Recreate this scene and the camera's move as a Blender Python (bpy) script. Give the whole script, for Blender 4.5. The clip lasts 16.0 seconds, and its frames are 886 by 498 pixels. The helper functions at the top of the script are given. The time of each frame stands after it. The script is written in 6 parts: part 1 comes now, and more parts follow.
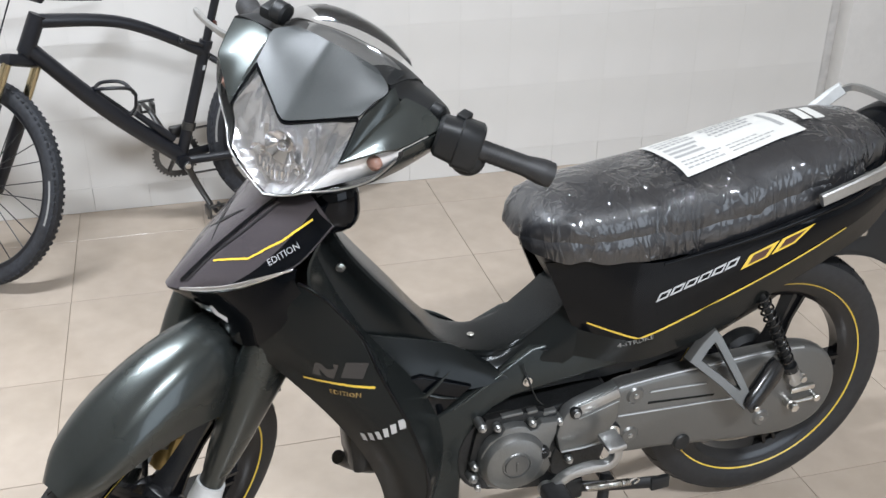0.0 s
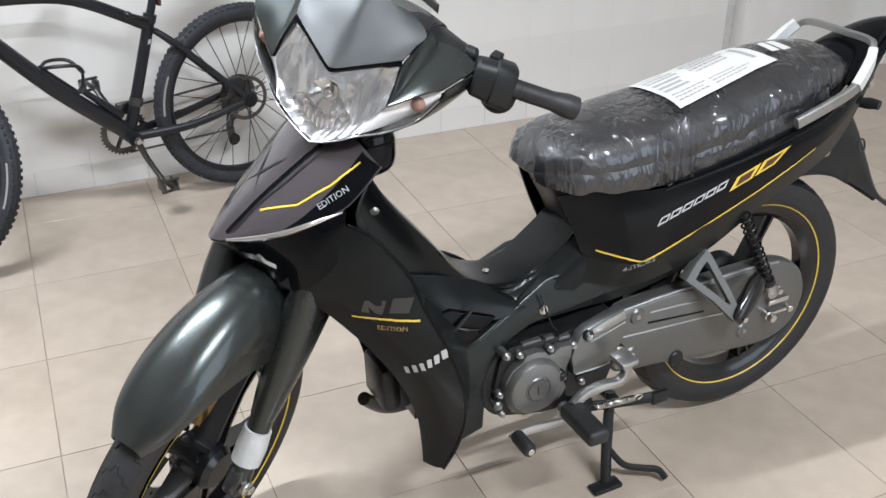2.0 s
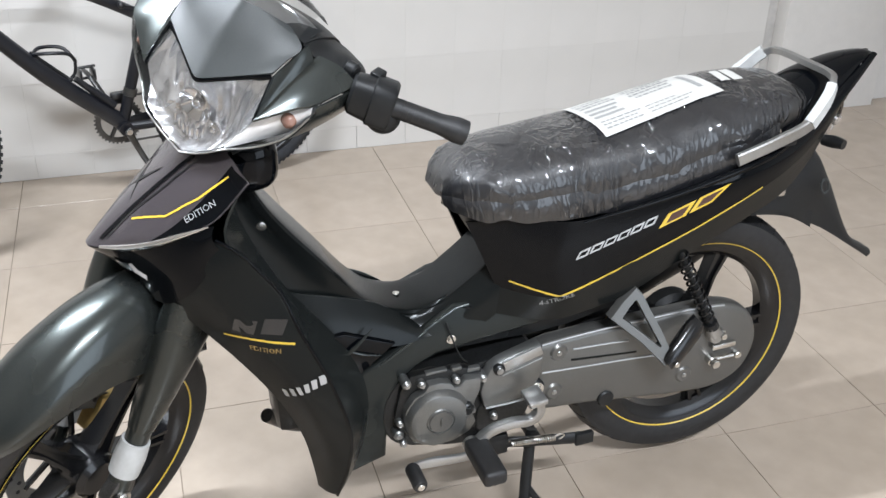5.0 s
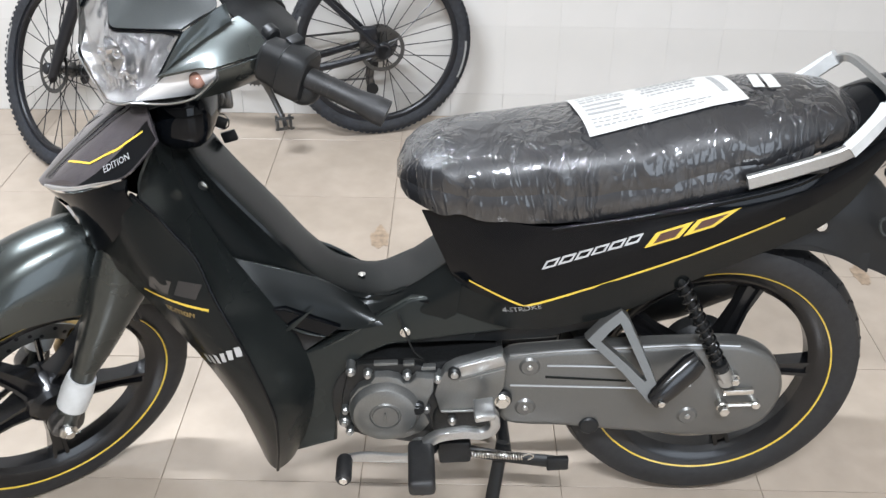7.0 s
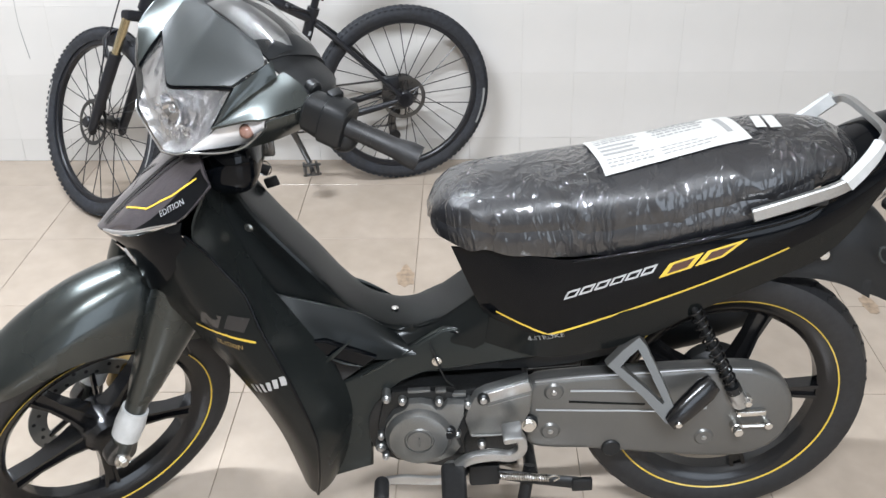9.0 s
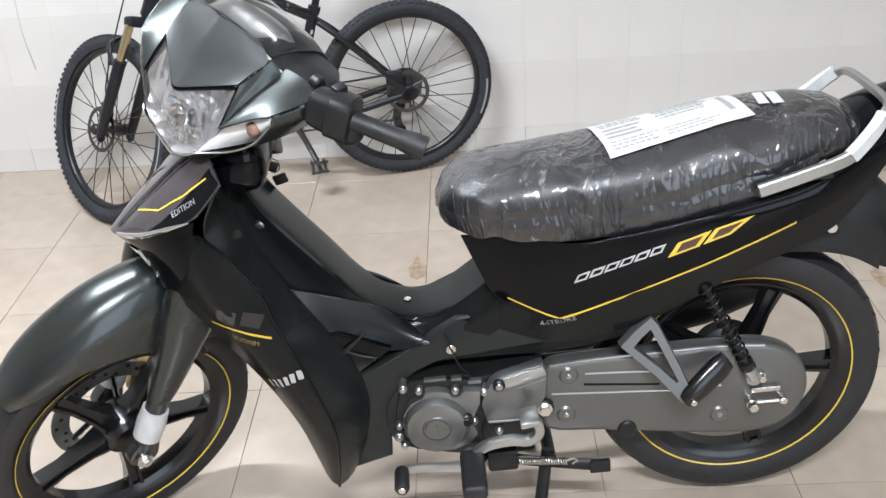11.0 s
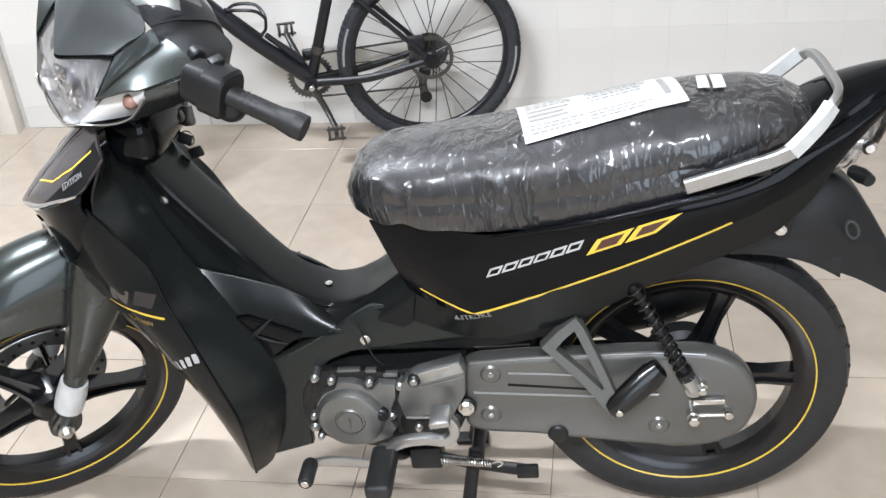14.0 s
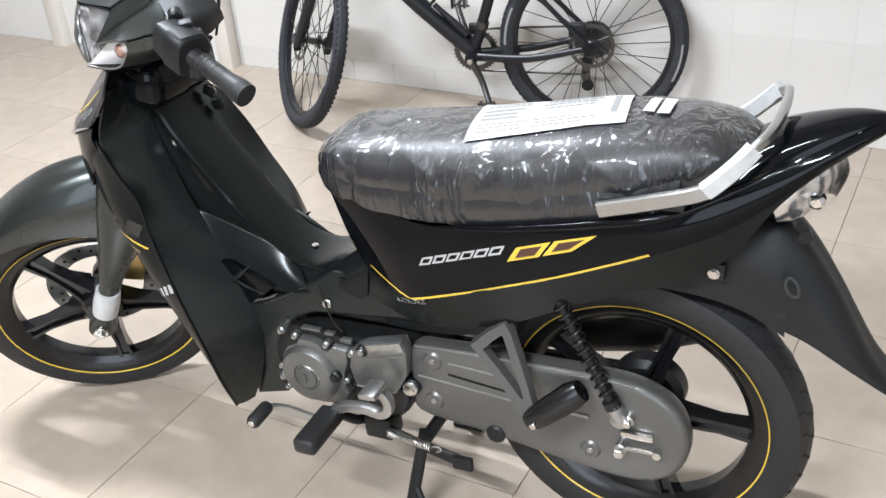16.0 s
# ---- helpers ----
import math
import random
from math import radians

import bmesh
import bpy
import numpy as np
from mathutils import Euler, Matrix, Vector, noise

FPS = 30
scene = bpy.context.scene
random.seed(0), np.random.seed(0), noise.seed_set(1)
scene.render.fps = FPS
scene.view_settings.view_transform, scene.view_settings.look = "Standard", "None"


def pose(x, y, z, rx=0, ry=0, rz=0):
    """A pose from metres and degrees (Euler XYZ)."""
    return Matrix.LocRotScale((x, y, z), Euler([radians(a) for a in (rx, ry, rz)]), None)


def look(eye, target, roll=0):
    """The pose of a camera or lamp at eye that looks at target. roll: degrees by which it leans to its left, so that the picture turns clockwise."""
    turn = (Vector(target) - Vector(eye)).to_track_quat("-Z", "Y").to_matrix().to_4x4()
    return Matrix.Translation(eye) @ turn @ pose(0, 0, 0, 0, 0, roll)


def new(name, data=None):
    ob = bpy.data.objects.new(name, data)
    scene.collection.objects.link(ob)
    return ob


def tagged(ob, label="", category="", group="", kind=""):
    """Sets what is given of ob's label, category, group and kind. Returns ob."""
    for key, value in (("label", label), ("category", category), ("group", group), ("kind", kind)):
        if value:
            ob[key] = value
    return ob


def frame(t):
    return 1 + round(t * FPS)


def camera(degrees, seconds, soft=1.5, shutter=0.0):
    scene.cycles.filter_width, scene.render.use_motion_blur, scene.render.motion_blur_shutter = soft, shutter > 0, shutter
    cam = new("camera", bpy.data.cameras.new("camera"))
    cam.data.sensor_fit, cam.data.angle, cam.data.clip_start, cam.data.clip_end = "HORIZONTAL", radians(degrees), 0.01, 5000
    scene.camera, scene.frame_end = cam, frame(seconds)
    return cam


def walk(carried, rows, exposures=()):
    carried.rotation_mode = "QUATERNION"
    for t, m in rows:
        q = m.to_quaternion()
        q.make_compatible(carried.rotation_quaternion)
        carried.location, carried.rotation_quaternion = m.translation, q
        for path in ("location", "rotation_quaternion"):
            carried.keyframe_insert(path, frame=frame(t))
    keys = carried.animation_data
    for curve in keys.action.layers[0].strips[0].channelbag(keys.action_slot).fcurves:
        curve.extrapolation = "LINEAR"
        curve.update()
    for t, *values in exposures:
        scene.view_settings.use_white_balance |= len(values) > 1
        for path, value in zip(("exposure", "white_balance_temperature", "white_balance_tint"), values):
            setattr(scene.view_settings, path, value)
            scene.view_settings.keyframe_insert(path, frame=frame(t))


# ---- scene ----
cam = camera(47.0, 16.0)
PATH = [
    (0, (-0.024, 0.088, 1.52), (0.449, 1.8, 0.601), 0.6),
    (0.5, (-0.128, 0.098, 1.519), (0.44, 1.789, 0.614), 0.5),
    (1, (-0.241, 0.088, 1.503), (0.394, 1.748, 0.585), 0.1),
    (1.5, (-0.286, 0.074, 1.496), (0.378, 1.708, 0.552), -0.0),
    (2, (-0.308, 0.06, 1.502), (0.387, 1.674, 0.548), 0.2),
    (2.5, (-0.319, 0.048, 1.5), (0.399, 1.65, 0.541), 0.6),
    (3, (-0.306, 0.046, 1.505), (0.417, 1.644, 0.544), 0.9),
    (3.5, (-0.259, 0.038, 1.515), (0.46, 1.64, 0.558), 1.3),
    (4, (-0.187, 0.03, 1.52), (0.514, 1.642, 0.567), 1.4),
    (4.5, (-0.067, 0.028, 1.521), (0.568, 1.669, 0.57), 1.4),
    (4.7, (-0.027, 0.028, 1.517), (0.566, 1.683, 0.565), 1.4),
    (6.8, (0.582, 0.103, 1.489), (0.624, 1.808, 0.445), 0.6),
    (7, (0.611, 0.095, 1.492), (0.594, 1.806, 0.456), 0.7),
    (7.5, (0.64, 0.079, 1.497), (0.541, 1.795, 0.474), 0.5),
    (8, (0.622, 0.058, 1.503), (0.512, 1.784, 0.498), -0.1),
    (8.5, (0.598, 0.045, 1.507), (0.541, 1.779, 0.511), -0.5),
    (9, (0.591, -0.025, 1.544), (0.542, 1.728, 0.582), -0.8),
    (11.3, (0.595, -0.052, 1.543), (0.518, 1.695, 0.573), -4.1),
    (11.5, (0.601, -0.066, 1.549), (0.522, 1.682, 0.58), -4.4),
    (12, (0.605, -0.063, 1.546), (0.537, 1.683, 0.572), -4.9),
    (12.5, (0.612, -0.053, 1.541), (0.542, 1.688, 0.559), -5.1),
    (13, (0.623, 0.017, 1.519), (0.538, 1.745, 0.516), -5.0),
    (13.5, (0.726, 0.074, 1.498), (0.58, 1.789, 0.48), -6.1),
    (14, (0.949, 0.11, 1.5), (0.634, 1.8, 0.478), -5.1),
    (14.5, (1.114, 0.196, 1.478), (0.595, 1.836, 0.458), -5.0),
    (15, (1.274, 0.226, 1.49), (0.626, 1.822, 0.474), -4.8),
    (15.5, (1.444, 0.26, 1.495), (0.658, 1.783, 0.464), -5.0),
    (16, (1.526, 0.276, 1.495), (0.653, 1.755, 0.471), -5.0),
]
from mathutils.bvhtree import BVHTree

walk(cam, [(t, look(eye, target, roll)) for t, eye, target, roll in PATH],
     [(0, 0.05), (4.5, 0.09), (7, 0.30), (8.5, 0.27), (9.2, 0.20), (11.5, 0.19), (12.5, 0.20), (14, 0.34), (16, 0.35)])

# ---------------------------------------------------------------- light
world = bpy.data.worlds.new("world")
world.use_nodes = True
world.node_tree.nodes["Background"].inputs[0].default_value = (0.75, 0.82, 1.0, 1)
world.node_tree.nodes["Background"].inputs[1].default_value = 0.25
scene.world = world
scene.view_settings.exposure = 0.0


def area(name, eye, target, sx, sy, power, colour):
    lamp = bpy.data.lights.new(name, "AREA")
    lamp.shape, lamp.size, lamp.size_y, lamp.energy, lamp.color = "RECTANGLE", sx, sy, power, colour
    ob = new(name, lamp)
    ob.matrix_world = look(eye, target)
    return ob


# daylight through the open gateway behind the camera, and two ceiling tubes
area("gateway_daylight", (2.9, -2.85, 1.5), (0.6, 2.2, 0.6), 2.6, 2.3, 58, (0.82, 0.92, 1.05))
area("tube_light_glow", (-0.75, 1.9, 2.84), (-0.75, 1.9001, 0.0), 1.15, 0.05, 112, (0.88, 0.95, 1.05))
area("tube_light_glow", (0.75, -0.6, 2.84), (0.75, -0.5999, 0.0), 1.15, 0.05, 145, (0.90, 0.96, 1.05))

# ---------------------------------------------------------------- materials


def material(name, colour, rough=0.5, metal=0.0, grain=0.0, scale=60.0, bump=0.0, bump_scale=None, coat=0.0,
             spread=0.25, stain=0.0, stain_scale=6.0, flake=0.0, transmission=0.0, alpha=1.0, ior=1.5):
    """A surface with grain and stains at two scales, fine relief and varied gloss."""
    m = bpy.data.materials.new(name)
    m.use_nodes = True
    nt = m.node_tree
    b = nt.nodes["Principled BSDF"]
    b.inputs["Metallic"].default_value = metal
    b.inputs["Roughness"].default_value = rough
    b.inputs["IOR"].default_value = ior
    b.inputs["Coat Weight"].default_value = coat
    b.inputs["Coat Roughness"].default_value = 0.04
    b.inputs["Transmission Weight"].default_value = transmission
    b.inputs["Alpha"].default_value = alpha
    tex = nt.nodes.new("ShaderNodeTexCoord")
    fine = nt.nodes.new("ShaderNodeTexNoise")
    fine.inputs["Scale"].default_value, fine.inputs["Detail"].default_value = scale, 5
    broad = nt.nodes.new("ShaderNodeTexNoise")
    broad.inputs["Scale"].default_value, broad.inputs["Detail"].default_value = stain_scale, 4
    for n in (fine, broad):
        nt.links.new(tex.outputs["Object"], n.inputs["Vector"])
    c = Vector(colour)
    ramp = nt.nodes.new("ShaderNodeValToRGB")
    e = ramp.color_ramp.elements
    e[0].position, e[1].position = 0.3, 0.7
    e[0].color = (*(c * (1 - grain)), 1)
    e[1].color = (*[min(1, v) for v in c * (1 + grain)], 1)
    nt.links.new(fine.outputs["Fac"], ramp.inputs["Fac"])
    out = ramp.outputs["Color"]
    if stain:
        mix = nt.nodes.new("ShaderNodeMix")
        mix.data_type, mix.blend_type = "RGBA", "MULTIPLY"
        r2 = nt.nodes.new("ShaderNodeValToRGB")
        r2.color_ramp.elements[0].position, r2.color_ramp.elements[1].position = 0.35, 0.65
        r2.color_ramp.elements[0].color = (1 - stain, 1 - stain, 1 - stain * 1.15, 1)
        nt.links.new(broad.outputs["Fac"], r2.inputs["Fac"])
        mix.inputs["Factor"].default_value = 1
        nt.links.new(out, mix.inputs["A"])
        nt.links.new(r2.outputs["Color"], mix.inputs["B"])
        out = mix.outputs["Result"]
    nt.links.new(out, b.inputs["Base Color"])
    rr = nt.nodes.new("ShaderNodeMapRange")
    rr.inputs["To Min"].default_value = max(0.02, rough * (1 - spread))
    rr.inputs["To Max"].default_value = min(1, rough * (1 + spread))
    nt.links.new(broad.outputs["Fac"], rr.inputs["Value"])
    nt.links.new(rr.outputs["Result"], b.inputs["Roughness"])
    if bump:
        bn = nt.nodes.new("ShaderNodeBump")
        bn.inputs["Strength"].default_value = bump
        bn.inputs["Distance"].default_value = 0.002
        src = fine
        if bump_scale:
            src = nt.nodes.new("ShaderNodeTexNoise")
            src.inputs["Scale"].default_value, src.inputs["Detail"].default_value = bump_scale, 3
            nt.links.new(tex.outputs["Object"], src.inputs["Vector"])
        nt.links.new(src.outputs["Fac"], bn.inputs["Height"])
        nt.links.new(bn.outputs["Normal"], b.inputs["Normal"])
    return m


M_WALL = material("glazed_wall_tile", (0.645, 0.624, 0.595), 0.32, grain=0.015, scale=3, stain=0.06, stain_scale=1.6, bump=0.05, bump_scale=5)
M_GROUT_W = material("wall_grout", (0.54, 0.52, 0.50), 0.9, grain=0.1, scale=30, stain=0.2, stain_scale=3)
M_FLOOR = material("beige_floor_tile", (0.410, 0.342, 0.277), 0.22, grain=0.06, scale=14, stain=0.08, stain_scale=2.2, bump=0.04, bump_scale=9)
M_GROUT_F = material("floor_grout", (0.33, 0.265, 0.21), 0.9, grain=0.2, scale=40, stain=0.3)
M_PLASTER = material("white_plaster", (0.68, 0.66, 0.635), 0.75, grain=0.02, scale=30, stain=0.07, stain_scale=1.2, bump=0.15, bump_scale=60)
# grey chosen for the unseen back wall, so that black panels mirror less light
M_BACK = material("unseen_back_wall_grey", (0.36, 0.35, 0.335), 0.8, grain=0.03, scale=30, stain=0.12, stain_scale=1.2, bump=0.15, bump_scale=60)
M_CEIL = material("ceiling_paint", (0.78, 0.77, 0.75), 0.85, grain=0.02, stain=0.05)
M_JAMB = material("cream_door_frame_paint", (0.72, 0.68, 0.62), 0.45, grain=0.03, scale=20, stain=0.08)
M_BLACK = material("gloss_black_paint", (0.0022, 0.0027, 0.0036), 0.06, ior=1.27, coat=0.0, grain=0.1, scale=300, stain=0.0, bump=0.01, bump_scale=15)
M_PURPLE = material("black_plum_metallic_paint", (0.078, 0.068, 0.075), 0.24, metal=0.45, coat=0.5, grain=0.35, scale=1500)
M_GUN = material("gunmetal_metallic_paint", (0.044, 0.050, 0.048), 0.28, metal=0.75, coat=0.35, grain=0.35, scale=1800)
M_GUN_DARK = material("dark_gunmetal_plastic", (0.0095, 0.0110, 0.0110), 0.22, metal=0.3, ior=1.30, coat=0.0, grain=0.3, scale=1500)
M_ENGINE = material("dark_cast_engine", (0.032, 0.033, 0.034), 0.36, metal=0.7, grain=0.25, scale=300, stain=0.25, stain_scale=20, bump=0.15, bump_scale=400)
M_PANEL = material("satin_gunmetal_panel", (0.028, 0.032, 0.031), 0.26, metal=0.6, ior=1.4, grain=0.3, scale=1500)
M_MATTE = material("matte_black_plastic", (0.0085, 0.0092, 0.0098), 0.45, ior=1.4, grain=0.2, scale=400, bump=0.15, bump_scale=500)
M_COWL = material("grey_textured_plastic", (0.030, 0.034, 0.034), 0.42, grain=0.15, scale=700, bump=0.12, bump_scale=900)
M_RUBBER = material("tyre_rubber", (0.014, 0.014, 0.015), 0.55, grain=0.25, scale=80, stain=0.2, stain_scale=14, bump=0.2, bump_scale=300)
# near-black that stands for the shade inside the tread grooves
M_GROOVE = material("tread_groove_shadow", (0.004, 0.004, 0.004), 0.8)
M_RIM = material("black_cast_wheel", (0.006, 0.006, 0.0065), 0.2, coat=0.0, grain=0.1)
M_ALU = material("grey_cast_aluminium", (0.195, 0.198, 0.194), 0.36, metal=0.75, grain=0.12, scale=500, stain=0.12, stain_scale=18, bump=0.1, bump_scale=600)
M_CASE = material("grey_painted_chain_case", (0.128, 0.127, 0.121), 0.38, metal=0.55, coat=0.2, grain=0.15, scale=900, stain=0.06, stain_scale=9)
M_BRIGHT = material("bright_aluminium", (0.42, 0.42, 0.415), 0.33, metal=0.9, grain=0.06, scale=300, stain=0.08, stain_scale=15)
M_ZINC = material("zinc_plated_steel", (0.62, 0.61, 0.58), 0.25, metal=1.0, grain=0.1, scale=200)
M_CHROME = material("chrome", (0.8, 0.8, 0.81), 0.07, metal=1.0)
M_YELLOW = material("yellow_decal", (0.66, 0.45, 0.045), 0.3, coat=0.6, grain=0.04)
M_SILVER = material("silver_decal", (0.44, 0.45, 0.46), 0.3, metal=0.3, coat=0.6, grain=0.05)
M_RED = material("dark_red_decal", (0.05, 0.012, 0.006), 0.3, coat=0.6, grain=0.05)
M_GHOST = material("dark_grey_decal", (0.018, 0.018, 0.019), 0.25, metal=0.3, coat=0.8)
M_PAPER = material("white_paper", (0.49, 0.485, 0.46), 0.6, grain=0.02, stain=0.04, stain_scale=20, bump=0.15, bump_scale=40)
M_INK = material("grey_print", (0.26, 0.26, 0.255), 0.6, grain=0.15, scale=300)
M_FOAM = material("white_foam_wrap", (0.52, 0.525, 0.52), 0.65, grain=0.05, stain=0.08, stain_scale=30, bump=0.3, bump_scale=120)
M_AMBER = material("amber_bulb", (0.30, 0.16, 0.12), 0.2)


def fluted_reflector():
    """Bright vacuum-coated plastic with rows of small moulded facets."""
    m = material("faceted_reflector", (0.80, 0.79, 0.785), 0.20, metal=0.9)
    nt = m.node_tree
    tex, vor, calm, add = (nt.nodes.new("ShaderNode" + k) for k in ("TexCoord", "TexVoronoi", "TexWave", "Math"))
    vor.inputs["Scale"].default_value = 42
    calm.inputs["Scale"].default_value, calm.inputs["Distortion"].default_value = 20, 0.0
    calm.bands_direction = "Y"
    for n in (vor, calm):
        nt.links.new(tex.outputs["Object"], n.inputs["Vector"])
    add.operation = "ADD"
    nt.links.new(vor.outputs["Distance"], add.inputs[0])
    nt.links.new(calm.outputs["Fac"], add.inputs[1])
    bump = nt.nodes.new("ShaderNodeBump")
    bump.inputs["Strength"].default_value, bump.inputs["Distance"].default_value = 0.7, 0.0025
    nt.links.new(add.outputs[0], bump.inputs["Height"])
    nt.links.new(bump.outputs["Normal"], nt.nodes["Principled BSDF"].inputs["Normal"])
    return m


M_REFLECT = fluted_reflector()
M_SIGNAL = material("milky_silvered_plastic", (0.84, 0.83, 0.82), 0.20, metal=0.2, grain=0.03, bump=0.3, bump_scale=160)


def pane(name, tint, ior=1.45, rough=0.03):
    """A thin clear plastic shell: lets light straight through and mirrors by Fresnel."""
    m = bpy.data.materials.new(name)
    m.use_nodes = True
    nt = m.node_tree
    nt.nodes.remove(nt.nodes["Principled BSDF"])
    through_it, gloss, mix, fres = (nt.nodes.new("ShaderNode" + k) for k in ("BsdfTransparent", "BsdfGlossy", "MixShader", "Fresnel"))
    through_it.inputs["Color"].default_value = (*tint, 1)
    gloss.inputs["Roughness"].default_value = rough
    fres.inputs["IOR"].default_value = ior
    nt.links.new(fres.outputs["Fac"], mix.inputs["Fac"])
    nt.links.new(through_it.outputs["BSDF"], mix.inputs[1])
    nt.links.new(gloss.outputs["BSDF"], mix.inputs[2])
    nt.links.new(mix.outputs["Shader"], nt.nodes["Material Output"].inputs["Surface"])
    return m


M_CLEAR = pane("clear_polycarbonate", (0.96, 0.965, 0.97))
M_SMOKE = pane("clear_meter_cover", (0.80, 0.80, 0.80), 1.8, 0.12)
M_CARBON = material("matte_black_frame_paint", (0.006, 0.0068, 0.010), 0.36, coat=0.0, grain=0.15, stain=0.1, stain_scale=20)
M_GOLD = material("champagne_stanchion", (0.55, 0.47, 0.30), 0.2, metal=1.0)
M_TYREB = material("dusty_bicycle_tyre", (0.024, 0.026, 0.032), 0.75, grain=0.3, scale=70, stain=0.25, stain_scale=16, bump=0.2, bump_scale=200)
M_STEEL = material("dark_steel", (0.12, 0.12, 0.12), 0.35, metal=1.0, grain=0.2, scale=300)
M_STAIN = material("brown_floor_stain", (0.31, 0.23, 0.16), 0.5, grain=0.3, scale=60)
M_BRONZE = material("golden_caliper", (0.42, 0.30, 0.12), 0.35, metal=0.8, grain=0.1)


def vinyl_in_plastic():
    """Dark seat vinyl seen through clear film: a dull sheen under a sharp gloss that is creased in places."""
    m = material("seat_vinyl_in_clear_film", (0.0075, 0.0080, 0.0100), 0.45, coat=1.0, grain=0.2, scale=90, stain=0.08, stain_scale=7)
    nt = m.node_tree
    b = nt.nodes["Principled BSDF"]

    def noise_node(scale, detail, warp, vector):
        n = nt.nodes.new("ShaderNodeTexNoise")
        n.inputs["Scale"].default_value, n.inputs["Detail"].default_value, n.inputs["Distortion"].default_value = scale, detail, warp
        nt.links.new(vector, n.inputs["Vector"])
        return n.outputs["Fac"]

    def calc(op, x, y):
        n = nt.nodes.new("ShaderNodeMath")
        n.operation = op
        for k, v in enumerate((x, y)):
            if isinstance(v, (int, float)):
                n.inputs[k].default_value = v
            else:
                nt.links.new(v, n.inputs[k])
        return n.outputs[0]

    tex = nt.nodes.new("ShaderNodeTexCoord")
    mp = nt.nodes.new("ShaderNodeMapping")
    mp.inputs["Scale"].default_value = (1.35, 1.2, 0.55)
    mp.inputs["Rotation"].default_value = (0, 0.45, 0.5)
    nt.links.new(tex.outputs["Object"], mp.inputs["Vector"])
    v = mp.outputs["Vector"]
    # folds: broad dents everywhere, faceted crumples only in patches
    patch = nt.nodes.new("ShaderNodeMapRange")
    patch.inputs["From Min"].default_value, patch.inputs["From Max"].default_value = 0.41, 0.55
    nt.links.new(noise_node(6, 2, 0.4, v), patch.inputs["Value"])
    bent = nt.nodes.new("ShaderNodeMix")
    bent.data_type = "VECTOR"
    bent.inputs["Factor"].default_value = 0.10
    warp = nt.nodes.new("ShaderNodeTexNoise")
    warp.inputs["Scale"].default_value, warp.inputs["Detail"].default_value = 11, 3
    nt.links.new(v, warp.inputs["Vector"])
    nt.links.new(v, bent.inputs["A"])
    nt.links.new(warp.outputs["Color"], bent.inputs["B"])
    def facets(scale, tilt):
        """Flat crumple facets, each tilted its own way."""
        vor = nt.nodes.new("ShaderNodeTexVoronoi")
        vor.feature = "F1"
        vor.inputs["Scale"].default_value = scale
        nt.links.new(bent.outputs["Result"], vor.inputs["Vector"])
        vec = []
        for op in ("SUBTRACT", "SUBTRACT", "DOT_PRODUCT"):
            n = nt.nodes.new("ShaderNodeVectorMath")
            n.operation = op
            vec.append(n)
        nt.links.new(bent.outputs["Result"], vec[0].inputs[0])
        nt.links.new(vor.outputs["Position"], vec[0].inputs[1])
        nt.links.new(vor.outputs["Color"], vec[1].inputs[0])
        vec[1].inputs[1].default_value = (0.5, 0.5, 0.5)
        nt.links.new(vec[0].outputs["Vector"], vec[2].inputs[0])
        nt.links.new(vec[1].outputs["Vector"], vec[2].inputs[1])
        return calc("MULTIPLY", vec[2].outputs["Value"], tilt)

    amount = calc("ADD", calc("MULTIPLY", patch.outputs["Result"], 0.85), 0.15)
    def creases(scale, depth, sharp):
        """Thin raised folds along the borders of long cells."""
        pull = nt.nodes.new("ShaderNodeMapping")
        pull.inputs["Scale"].default_value = (1.0, 0.8, 0.45)
        pull.inputs["Rotation"].default_value = (0.3, 0.55, 0.2)
        nt.links.new(bent.outputs["Result"], pull.inputs["Vector"])
        vor = nt.nodes.new("ShaderNodeTexVoronoi")
        vor.feature = "DISTANCE_TO_EDGE"
        vor.inputs["Scale"].default_value = scale
        nt.links.new(pull.outputs["Vector"], vor.inputs["Vector"])
        top = calc("MAXIMUM", calc("SUBTRACT", 1.0, calc("MULTIPLY", vor.outputs["Distance"], sharp)), 0.0)
        return calc("MULTIPLY", calc("POWER", top, 1.6), depth)

    ridge = calc("MULTIPLY", calc("ADD", facets(13, 0.42), facets(38, 0.42)), amount)
    ridge = calc("ADD", ridge, calc("MULTIPLY", noise_node(9, 2, 1.2, v), 0.0060))
    ridge = calc("ADD", ridge, calc("MULTIPLY", calc("ADD", creases(14, 0.0075, 7.0), creases(42, 0.0036, 5.5)), amount))
    b1 = nt.nodes.new("ShaderNodeBump")
    b1.inputs["Strength"].default_value, b1.inputs["Distance"].default_value = 1.0, 1.0
    nt.links.new(ridge, b1.inputs["Height"])
    fine = calc("MULTIPLY", noise_node(60, 3, 1.0, v), patch.outputs["Result"])
    b2 = nt.nodes.new("ShaderNodeBump")
    b2.inputs["Strength"].default_value, b2.inputs["Distance"].default_value = 0.5, 0.004
    nt.links.new(fine, b2.inputs["Height"])
    nt.links.new(b1.outputs["Normal"], b2.inputs["Normal"])
    nt.links.new(b2.outputs["Normal"], b.inputs["Coat Normal"])
    b.inputs["Coat Roughness"].default_value = 0.07
    b.inputs["Coat IOR"].default_value = 1.54
    return m


M_SEAT = vinyl_in_plastic()

# ---------------------------------------------------------------- builders


